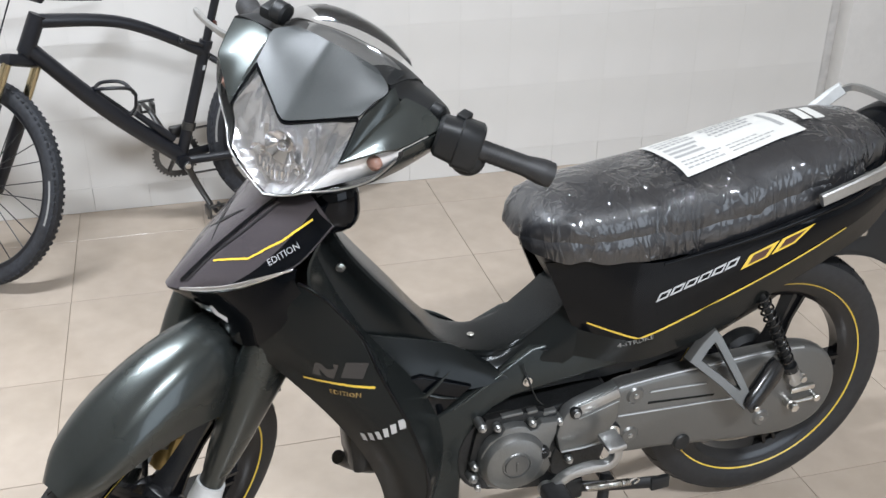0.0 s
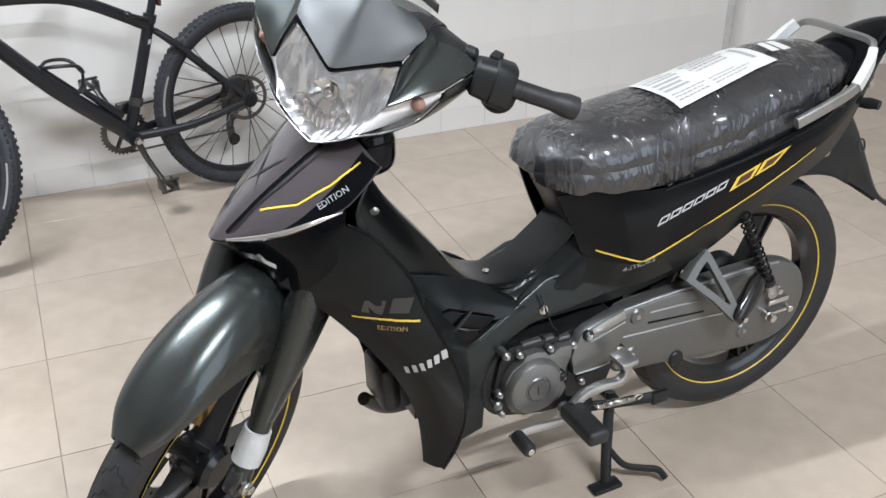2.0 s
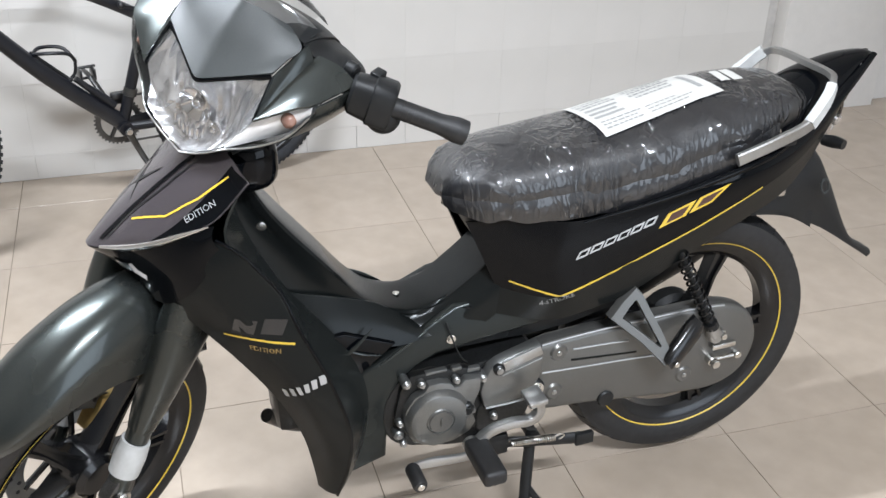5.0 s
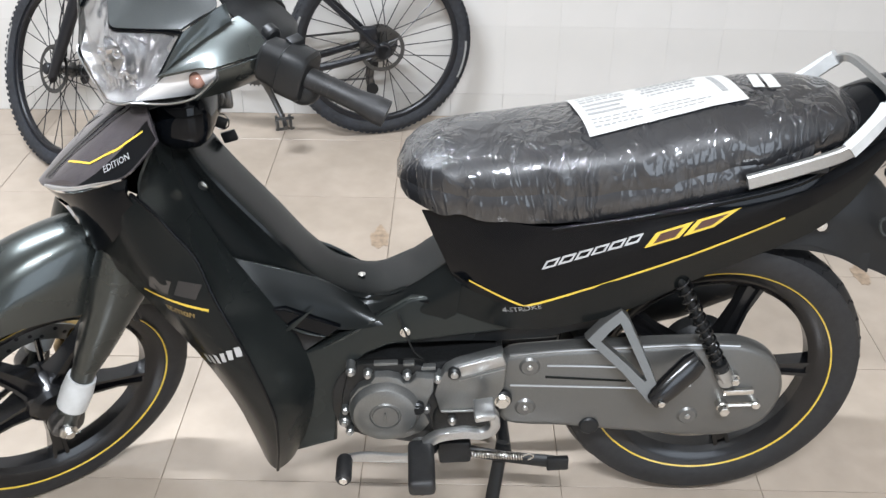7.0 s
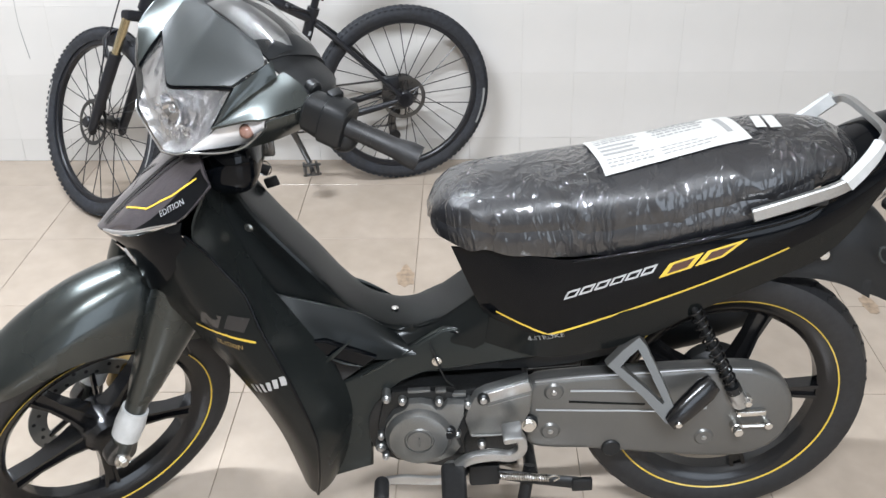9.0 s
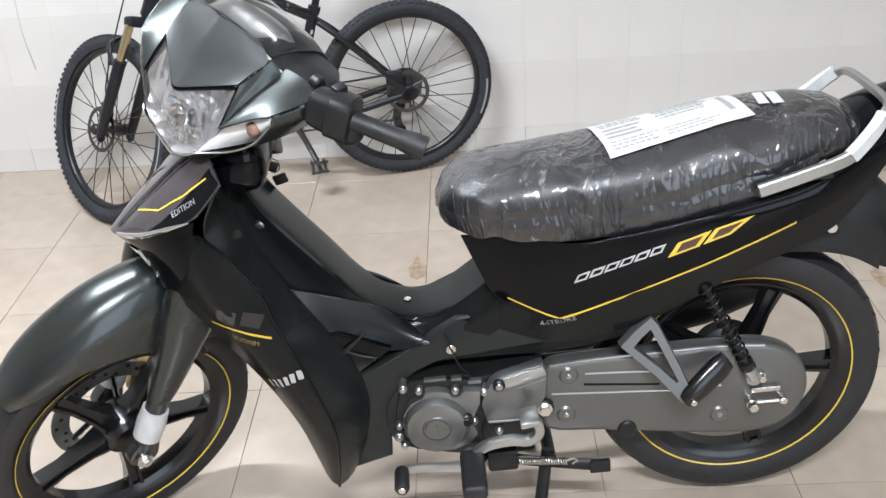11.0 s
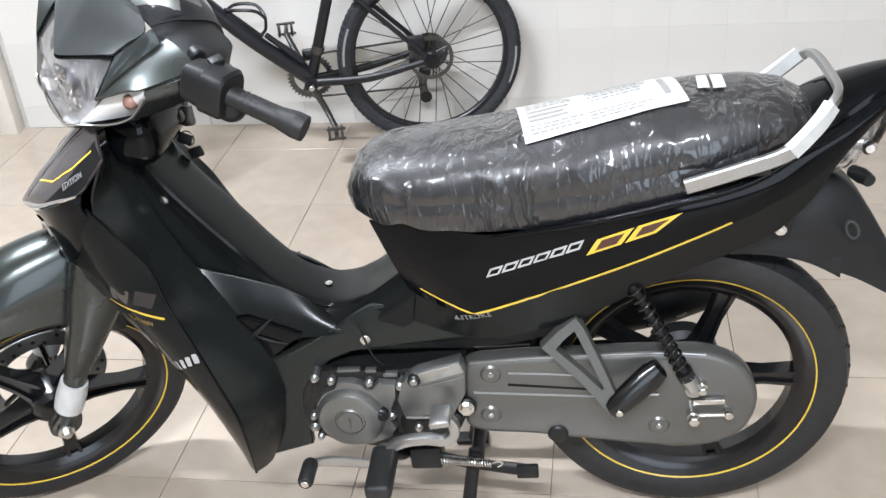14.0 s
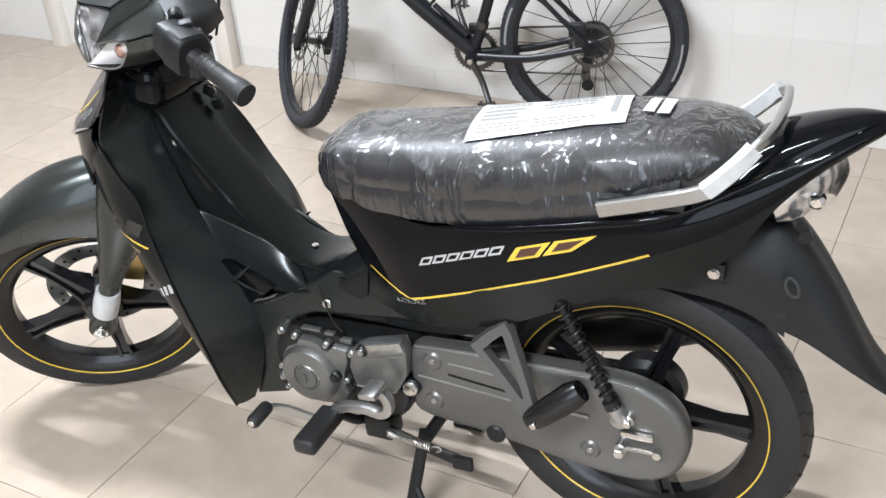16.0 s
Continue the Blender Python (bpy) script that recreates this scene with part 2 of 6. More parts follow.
def part(name, bm, mat, parent=None, label="", sharp=32, at=None):
    """Links a bmesh as one mesh object, under a thing or a part."""
    if at is not None:
        bm.transform(at)
    me = bpy.data.meshes.new(name)
    bmesh.ops.recalc_face_normals(bm, faces=bm.faces)
    bm.to_mesh(me)
    bm.free()
    me.materials.append(mat)
    me.shade_smooth()
    me.set_sharp_from_angle(angle=radians(sharp))
    ob = new(name, me)
    if parent is not None:
        ob.parent = parent
    if label:
        ob["label"] = label
    return ob


def thing(name, m, label, category, group="", kind=""):
    ob = new(name)
    ob.empty_display_size = 0.1
    ob.matrix_world = m
    return tagged(ob, label, category, group, kind)


def smooth_line(points, n):
    """n points along a Catmull-Rom curve through the points, evenly by length."""
    p = [Vector(q) for q in points]
    if len(p) == 2:
        return [p[0].lerp(p[1], i / (n - 1)) for i in range(n)]
    dense = []
    for i in range(len(p) - 1):
        a, b, c, d = p[max(i - 1, 0)], p[i], p[i + 1], p[min(i + 2, len(p) - 1)]
        for k in range(12):
            t = k / 12
            dense.append(0.5 * (2 * b + (c - a) * t + (2 * a - 5 * b + 4 * c - d) * t * t + (3 * b - a - 3 * c + d) * t ** 3))
    dense.append(p[-1])
    run = [0.0]
    for a, b in zip(dense, dense[1:]):
        run.append(run[-1] + (b - a).length)
    out, j = [], 0
    for i in range(n):
        s = run[-1] * i / (n - 1)
        while j < len(run) - 2 and run[j + 1] < s:
            j += 1
        k = (s - run[j]) / max(run[j + 1] - run[j], 1e-9)
        out.append(dense[j].lerp(dense[j + 1], min(max(k, 0), 1)))
    return out


def grid(rows):
    bm = bmesh.new()
    vs = [[bm.verts.new(q) for q in r] for r in rows]
    for a, b in zip(vs, vs[1:]):
        for i in range(len(a) - 1):
            bm.faces.new((a[i], a[i + 1], b[i + 1], b[i]))
    return bm


def skin(rows, nu=24, nv=10, thick=0.003, ripple=None):
    """A curved shell through polylines, with thickness."""
    lines = [smooth_line(r, nu) for r in rows]
    cols = [smooth_line([l[i] for l in lines], nv) for i in range(nu)]
    g = [[cols[i][j] for i in range(nu)] for j in range(nv)]
    if ripple:
        g = [[ripple(q, i / (nu - 1), j / (nv - 1)) for i, q in enumerate(r)] for j, r in enumerate(g)]
    bm = grid(g)
    if thick:
        bm.normal_update()
        inner = bmesh.ops.duplicate(bm, geom=bm.verts[:] + bm.edges[:] + bm.faces[:])
        vmap = inner["vert_map"]
        half = len(bm.verts) // 2
        bm.verts.ensure_lookup_table()
        first = bm.verts[:half]
        shift = {v: v.normal.copy() for v in first}
        edges = [e for e in bm.edges if e.is_boundary and e.verts[0] in shift and e.verts[1] in shift]
        for v in first:
            vmap[v].co = v.co - shift[v] * thick
        for f in inner["geom"]:
            if isinstance(f, bmesh.types.BMFace):
                f.normal_flip()
        for e in edges:
            a, b = e.verts
            try:
                bm.faces.new((a, b, vmap[b], vmap[a]))
            except ValueError:
                pass
    return bm


def mirrored(rows):
    return [[(x, -y, z) for x, y, z in r] for r in rows]


def tube(points, radius, seg=10, n=None, caps=True, flat=1.0):
    """A round bar along a curve; radius may be a list, one for each given point."""
    n = n or max(2, 6 * (len(points) - 1) + 1)
    line = smooth_line(points, n)
    if isinstance(radius, (int, float)):
        radius = [radius] * len(points)
    rad = []
    for i in range(n):
        s = i / (n - 1) * (len(radius) - 1)
        k = min(int(s), len(radius) - 2)
        rad.append(radius[k] + (radius[k + 1] - radius[k]) * (s - k))
    bm = bmesh.new()
    rings, side = [], None
    for i, q in enumerate(line):
        t = (line[min(i + 1, n - 1)] - line[max(i - 1, 0)]).normalized()
        ref = side if side is not None else (Vector((0, 0, 1)) if abs(t.z) < 0.9 else Vector((1, 0, 0)))
        side = (ref - t * ref.dot(t)).normalized()
        up = t.cross(side)
        rings.append([bm.verts.new(q + rad[i] * (math.cos(a) * side + flat * math.sin(a) * up)) for a in (2 * math.pi * k / seg for k in range(seg))])
    for a, b in zip(rings, rings[1:]):
        for k in range(seg):
            bm.faces.new((a[k], a[(k + 1) % seg], b[(k + 1) % seg], b[k]))
    if caps:
        bm.faces.new(rings[0][::-1])
        bm.faces.new(rings[-1])
    return bm


def loft(loops, caps=True):
    """Bridges closed loops of equal length."""
    bm = bmesh.new()
    vs = [[bm.verts.new(q) for q in l] for l in loops]
    n = len(vs[0])
    for a, b in zip(vs, vs[1:]):
        for k in range(n):
            bm.faces.new((a[k], a[(k + 1) % n], b[(k + 1) % n], b[k]))
    if caps:
        bm.faces.new(vs[0][::-1])
        bm.faces.new(vs[-1])
    return bm


def lathe(profile, seg=48, centre=(0, 0, 0), closed=True):
    """Turns (radius, offset) pairs about an axis along y."""
    bm = bmesh.new()
    c = Vector(centre)
    rings = []
    for k in range(seg):
        a = 2 * math.pi * k / seg
        rings.append([bm.verts.new(c + Vector((r * math.cos(a), h, r * math.sin(a)))) for r, h in profile])
    m = len(profile)
    for k in range(seg):
        a, b = rings[k], rings[(k + 1) % seg]
        for i in range(m if closed else m - 1):
            bm.faces.new((a[i], a[(i + 1) % m], b[(i + 1) % m], b[i]))
    return bm


def disc(r, y0, y1, centre, seg=28, bevel=0.002, inner=0.0):
    """A round plate or boss with its axis along y."""
    x, y, z = centre
    b = min(bevel, abs(y1 - y0) * 0.45)
    s = 1 if y1 > y0 else -1
    prof = [(max(inner, 0.0004), y0), (r - b, y0), (r, y0 + s * b), (r, y1 - s * b), (r - b, y1), (max(inner, 0.0004), y1)]
    return lathe([(p, h + y) for p, h in prof], seg, (x, 0, z))


def prism(poly, y0, y1, bevel=0.004, seg=2):
    """A plate from an outline in x and z, between two offsets, with rounded rims."""
    bm = bmesh.new()
    f = bm.faces.new([bm.verts.new((x, y0, z)) for x, z in poly])
    got = bmesh.ops.extrude_face_region(bm, geom=[f])
    for v in got["geom"]:
        if isinstance(v, bmesh.types.BMVert):
            v.co.y = y1
    bmesh.ops.recalc_face_normals(bm, faces=bm.faces)
    if bevel:
        rim = [e for e in bm.edges if abs(e.verts[0].co.y - e.verts[1].co.y) < 1e-6]
        bmesh.ops.bevel(bm, geom=rim, offset=bevel, segments=seg, profile=0.5, affect="EDGES")
    return bm


def rounded(poly, n=60):
    """A closed smooth outline through the corners."""
    p, out, k = [Vector((x, z)) for x, z in poly], [], max(2, n // len(poly))
    for i in range(len(p)):
        a, b, c, d = p[i - 1], p[i], p[(i + 1) % len(p)], p[(i + 2) % len(p)]
        for j in range(k):
            t = j / k
            q = 0.5 * (2 * b + (c - a) * t + (2 * a - 5 * b + 4 * c - d) * t * t + (3 * b - a - 3 * c + d) * t ** 3)
            out.append((q.x, q.y))
    return out


def box(cx, cy, cz, sx, sy, sz, bevel=0.003, turn=None, seg=2):
    bm = bmesh.new()
    bmesh.ops.create_cube(bm, size=1)
    bm.transform(Matrix.Diagonal((sx, sy, sz, 1)))
    if bevel:
        bmesh.ops.bevel(bm, geom=bm.edges[:], offset=bevel, segments=seg, profile=0.5, affect="EDGES")
    bm.transform(Matrix.Translation((cx, cy, cz)) @ (turn or Matrix()))
    return bm


def joined(*bms):
    """Several pieces of one part as one mesh."""
    out = bmesh.new()
    for b in bms:
        me = bpy.data.meshes.new("piece")
        b.to_mesh(me)
        b.free()
        out.from_mesh(me)
        bpy.data.meshes.remove(me)
    return out


def hexbolt(centre, r=0.007, h=0.006, side=-1):
    x, y, z = centre
    return joined(disc(r * 1.35, 0, side * h * 0.3, centre, 16, 0.0006), lathe([(0.0004, side * h * 0.3), (r, side * h * 0.3), (r, side * h), (0.0004, side * h * 1.05)], 6, centre))


def letters(text, size, m, depth=0.0006):
    """Flat raised lettering from the built-in font, as a mesh; the text runs along x in the plane of x and y."""
    cu = bpy.data.curves.new("lettering", "FONT")
    cu.body, cu.size, cu.extrude = text, size, depth
    cu.resolution_u = 2
    ob = bpy.data.objects.new("lettering", cu)
    scene.collection.objects.link(ob)
    me = bpy.data.meshes.new_from_object(ob.evaluated_get(bpy.context.evaluated_depsgraph_get()))
    bpy.data.objects.remove(ob)
    bm = bmesh.new()
    bm.from_mesh(me)
    bpy.data.meshes.remove(me)
    bm.transform(m)
    return bm


def surface_of(*obs):
    """A search tree over the meshes of some parts, to lay decals on them."""
    vs, fs = [], []
    for ob in obs:
        n = len(vs)
        vs += [v.co.copy() for v in ob.data.vertices]
        fs += [[n + i for i in p.vertices] for p in ob.data.polygons]
    return BVHTree.FromPolygons(vs, fs)


def laid(bm, tree, lift=0.0009):
    """Presses a flat mesh onto a surface."""
    for v in bm.verts:
        q, n = tree.find_nearest(v.co)[:2]
        v.co = q + n * lift
    return bm


def ribbon(points, width, tree, n=40, lift=0.0009, push=(0, -0.012, 0), corner=False):
    """A thin strip of decal film along a line on a surface."""
    push = Vector(push)
    if corner:
        line = []
        for a, b in zip(points, points[1:]):
            line += [Vector(a).lerp(Vector(b), k / 12) for k in range(12)]
        line.append(Vector(points[-1]))
    else:
        line = smooth_line(points, n)
    mid = [tree.find_nearest(q + push)[:2] for q in line]
    rows = [[], []]
    for i, (q, nr) in enumerate(mid):
        t = (mid[min(i + 1, len(mid) - 1)][0] - mid[max(i - 1, 0)][0]).normalized()
        side = nr.cross(t).normalized() * width / 2
        for k, sg in ((0, 1), (1, -1)):
            p, n2 = tree.find_nearest(q + sg * side + nr * 0.003)[:2]
            rows[k].append(p + n2 * lift)
    return grid(rows)


def bar(points, wide, tall, n=60):
    """A flat squared bar with eased edges, swept along a curve."""
    line = smooth_line(points, n)
    loops = []
    for i, q in enumerate(line):
        t = (line[min(i + 1, n - 1)] - line[max(i - 1, 0)]).normalized()
        up = (Vector((0, 0, 1)) - t * t.z).normalized()
        side = t.cross(up)
        f = i / (n - 1)
        w = wide(f) if callable(wide) else wide
        h = tall(f) if callable(tall) else tall
        e = 0.22
        loops.append([q + side * (w / 2 * a) + up * (h / 2 * b) for a, b in ((-1, -1 + e), (-1, 1 - e), (-1 + 2 * e, 1), (1 - 2 * e, 1), (1, 1 - e), (1, -1 + e), (1 - 2 * e, -1), (-1 + 2 * e, -1))])
    return loft(loops)


# ---------------------------------------------------------------- the room
WALL_Y, ROOM_L, ROOM_R, ROOM_BACK, ROOM_H = 3.485, -4.2, 4.8, -3.0, 2.9
TILED_L, TILED_R = -1.29, 2.52


def slab(name, x0, x1, y0, y1, z0, z1, mat, label, category, bevel=0.0):
    bm = box((x0 + x1) / 2, (y0 + y1) / 2, (z0 + z1) / 2, x1 - x0, y1 - y0, z1 - z0, bevel)
    return tagged(part(name, bm, mat), label, category, kind="structure")


floor = slab("floor", ROOM_L - 0.2, ROOM_R + 0.2, ROOM_BACK - 0.2, WALL_Y + 0.2, -0.12, -0.004, M_GROUT_F, "beige ceramic tiled floor with thin dark joints", "floor")
wall_north = slab("wall_north", TILED_L, TILED_R, WALL_Y + 0.006, WALL_Y + 0.2, -0.004, 1.340, M_GROUT_W, "white glazed tiled wall behind the bicycle", "wall")
slab("wall_north_upper", TILED_L, TILED_R, WALL_Y + 0.001, WALL_Y + 0.2, 1.340, ROOM_H, M_PLASTER, "white plaster above the wall tiles", "wall")
slab("wall_north_left", ROOM_L - 0.2, TILED_L, WALL_Y - 0.01, WALL_Y + 0.2, -0.004, ROOM_H, M_PLASTER, "white wall beyond the door frame", "wall")
slab("wall_north_right", TILED_R, ROOM_R + 0.2, WALL_Y - 0.01, WALL_Y + 0.2, -0.004, ROOM_H, M_PLASTER, "white wall beside the pilaster", "wall")
slab("wall_west", ROOM_L - 0.2, ROOM_L, ROOM_BACK, WALL_Y + 0.006, -0.004, ROOM_H, M_PLASTER, "plain white plastered wall", "wall")
slab("wall_east", ROOM_R, ROOM_R + 0.2, ROOM_BACK, WALL_Y + 0.006, -0.004, ROOM_H, M_PLASTER, "plain white plastered wall", "wall")
slab("ceiling", ROOM_L - 0.2, ROOM_R + 0.2, ROOM_BACK - 0.2, WALL_Y + 0.2, ROOM_H, ROOM_H + 0.15, M_CEIL, "plain white ceiling", "ceiling")
# the wall behind the camera has the gateway that lets the daylight in; its grey dims reflections
slab("wall_south", ROOM_L - 0.2, 1.5, ROOM_BACK - 0.2, ROOM_BACK, -0.004, ROOM_H, M_BACK, "unseen wall beside the gateway, toned grey to dim reflections", "wall")
slab("wall_south", 4.3, ROOM_R + 0.2, ROOM_BACK - 0.2, ROOM_BACK, -0.004, ROOM_H, M_BACK, "unseen wall beside the gateway, toned grey to dim reflections", "wall")
slab("wall_south", 1.5, 4.3, ROOM_BACK - 0.2, ROOM_BACK, 2.68, ROOM_H, M_BACK, "unseen wall above the gateway, toned grey to dim reflections", "wall")

for x, y in ((-0.75, 1.9), (0.75, -0.6)):
    t = thing("ceiling_tube_light", pose(x, y, ROOM_H), "white fluorescent tube fitting fixed to the ceiling", "lamp", "ceiling tube lights")
    part("fitting", box(0, 0, -0.02, 1.24, 0.06, 0.04, 0.004), M_PLASTER, t)
    for s in (-1, 1):
        part("end_cap", box(s * 0.605, 0, -0.05, 0.03, 0.04, 0.025, 0.004), M_PLASTER, t)

# pilaster, door frames
slab("pilaster", 2.505, 3.0, WALL_Y - 0.07, WALL_Y + 0.006, -0.003, ROOM_H, M_PLASTER, "shallow white pilaster on the tiled wall", "pilaster", 0.003)


def door_frame(name, x0, x1, depth, label):
    """A painted frame round a closed door that stands in the wall's plane."""
    w = 0.075
    t = thing(name, pose(x0, WALL_Y, 0), label, "door frame", kind="structure")
    part("jamb", box(w / 2, -depth / 2, 1.03, w, depth, 2.07, 0.004), M_JAMB, t)
    part("jamb", box(x1 - x0 - w / 2, -depth / 2, 1.03, w, depth, 2.07, 0.004), M_JAMB, t)
    part("lintel", box((x1 - x0) / 2, -depth / 2, 2.10, x1 - x0, depth, 0.075, 0.004), M_JAMB, t)
    return t


door_frame("door_1", 3.40, 4.4, 0.10, "cream painted door frame standing proud of the wall")
door_frame("door_2", -2.35, -1.285, 0.06, "cream painted door frame beside the tiled wall")

# ---------------------------------------------------------------- motorcycle
MOTO = pose(0.4898, 1.6184, -0.0058, 0.18, -2.15, 2.86)
moto = thing("motorcycle", MOTO, "black and gunmetal underbone motorcycle on centre stand, seat wrapped in film", "motorcycle")
RAKE, STEER, HEAD = radians(26.5), radians(42), Vector((-0.55, 0, 0.28))
STEER_AXIS = Vector((math.sin(RAKE), 0, math.cos(RAKE)))
BARS = Matrix.Translation(HEAD) @ Matrix.Rotation(STEER, 4, STEER_AXIS) @ Matrix.Translation(-HEAD)
TURNED = Matrix.Translation(HEAD) @ Matrix.Rotation(radians(38), 4, STEER_AXIS) @ Matrix.Translation(-HEAD) @ Matrix.Translation((0, 0.032, 0))


def body(name, bm, mat, label="", sharp=32, parent=None):
    return part(name, bm, mat, parent or moto, label, sharp)


def front(name, bm, mat, label="", sharp=32, parent=None):
    """A part that turns with the fork."""
    return part(name, bm, mat, parent or moto, label, sharp, TURNED)


def bars(name, bm, mat, label="", sharp=32, parent=None):
    """A part that is clamped to the handlebar."""
    return part(name, bm, mat, parent or moto, label, sharp, BARS)


def ring_profile(radius, width, rim):
    """Cross-section of a tyre: bead, sidewall, rounded tread."""
    pts = [(rim, -width * 0.36), (rim + 0.012, -width * 0.44), (radius - 0.028, -width * 0.5), (radius - 0.014, -width * 0.44)]
    for k in range(-3, 4):
        pts.append((radius - 0.012 * (k / 3.4) ** 2 - 0.002 * abs(k / 3), width * 0.36 * k / 3))
    pts += [(radius - 0.014, width * 0.44), (radius - 0.028, width * 0.5), (rim + 0.012, width * 0.44), (rim, width * 0.36)]
    return pts


def wheel(name, c, radius, width, add, label, phase, grow):
    """Cast wheel with five tapered spokes, each a web between two ribs."""
    w = add(name, lathe([(r * grow, y) for r, y in ((0.188, -0.014), (0.196, -0.021), (0.203, -0.027), (0.214, -0.031), (0.2215, -0.0335), (0.2215, -0.029), (0.210, -0.018), (0.208, 0),
                         (0.210, 0.018), (0.2215, 0.029), (0.2215, 0.0335), (0.214, 0.031), (0.203, 0.027), (0.196, 0.021), (0.188, 0.014))], 96, c), M_RIM, label)
    add("tyre", lathe(ring_profile(radius, width, 0.218 * grow), 120, c), M_RUBBER, "black road tyre with zigzag grooves", 40, w)
    for s in (-1, 1):
        add("rim_stripe", lathe([(0.2222 * grow, s * 0.0335), (0.2246 * grow, s * 0.0348), (0.2246 * grow, s * 0.0356), (0.2222 * grow, s * 0.0343)], 120, c), M_YELLOW, "thin yellow rim stripe", 40, w)
    add("hub", lathe([(0.0004, -0.045), (0.034, -0.045), (0.044, -0.035), (0.048, 0.0), (0.044, 0.035), (0.034, 0.045), (0.0004, 0.045)], 36, c), M_RIM, "", 32, w)
    for k in range(5):
        a = 2 * math.pi * k / 5 + radians(phase)

        def arm(stations):
            return loft([[(r * math.cos(a) - (o + dx) * math.sin(a) + c[0], y, r * math.sin(a) + (o + dx) * math.cos(a) + c[2])
                          for dx, y in ((-hw, -hy), (hw, -hy), (hw, hy), (-hw, hy))] for r, o, hw, hy in stations])

        bms = [arm([(0.035, 0, 0.020, 0.014), (0.08, 0, 0.0135, 0.010), (0.14, 0, 0.0105, 0.008), (0.192 * grow, 0, 0.0125, 0.010)])]
        for s in (-1, 1):
            bms.append(arm([(0.035, s * 0.019, 0.004, 0.024), (0.08, s * 0.0125, 0.0032, 0.018), (0.14, s * 0.0095, 0.003, 0.015), (0.192 * grow, s * 0.0125, 0.004, 0.017)]))
        add("spoke", joined(*bms), M_RIM, "", 32, w)
    return w


rear_c, front_c = (0.6175, 0.0, 0.288), (-0.615, 0.0, 0.303)
rear_wheel = wheel("rear_wheel", rear_c, 0.292, 0.086, body, "black cast rear wheel", -3, 1.018)
front_wheel = wheel("front_wheel", front_c, 0.281, 0.074, front, "black cast front wheel turned to full lock", -95, 1.0)
# zigzag tread grooves: near-black strips on the crown, shade of the cuts put into colour
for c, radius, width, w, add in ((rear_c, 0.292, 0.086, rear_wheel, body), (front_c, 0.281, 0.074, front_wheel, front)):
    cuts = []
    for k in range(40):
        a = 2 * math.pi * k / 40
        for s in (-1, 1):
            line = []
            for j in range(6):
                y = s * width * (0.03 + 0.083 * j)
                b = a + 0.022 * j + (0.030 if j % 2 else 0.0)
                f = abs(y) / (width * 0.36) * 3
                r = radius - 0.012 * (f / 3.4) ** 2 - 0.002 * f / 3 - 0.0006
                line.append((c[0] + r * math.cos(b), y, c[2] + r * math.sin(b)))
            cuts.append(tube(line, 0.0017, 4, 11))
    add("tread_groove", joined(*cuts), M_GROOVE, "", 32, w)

# brake disc with holes and spider, caliper, on the far side of the front wheel
rot_prof = [(0.088, 0.047), (0.124, 0.047), (0.124, 0.051), (0.088, 0.051)]
brake = front("brake_disc", lathe(rot_prof, 60, front_c), M_ALU, "drilled steel brake disc")
for k in range(6):
    a = 2 * math.pi * k / 6
    front("carrier_arm", tube([(front_c[0] + 0.035 * math.cos(a), 0.049, front_c[2] + 0.035 * math.sin(a)), (front_c[0] + 0.095 * math.cos(a + 0.3), 0.049, front_c[2] + 0.095 * math.sin(a + 0.3))], 0.006, 6), M_RIM, "", 32, brake)
drill = []
for k in range(30):
    a = 2 * math.pi * k / 30
    r = 0.098 + 0.008 * (k % 3)
    drill.append(disc(0.0042, 0.0455, 0.0525, (front_c[0] + r * math.cos(a), 0, front_c[2] + r * math.sin(a)), 8, 0.0002))
front("drilled_hole", joined(*drill), M_MATTE, "", 32, brake)
front("brake_caliper", box(-0.53, 0.062, 0.335, 0.05, 0.05, 0.085, 0.008, Matrix.Rotation(0.46, 4, "Y")), M_BRONZE, "golden brake caliper")

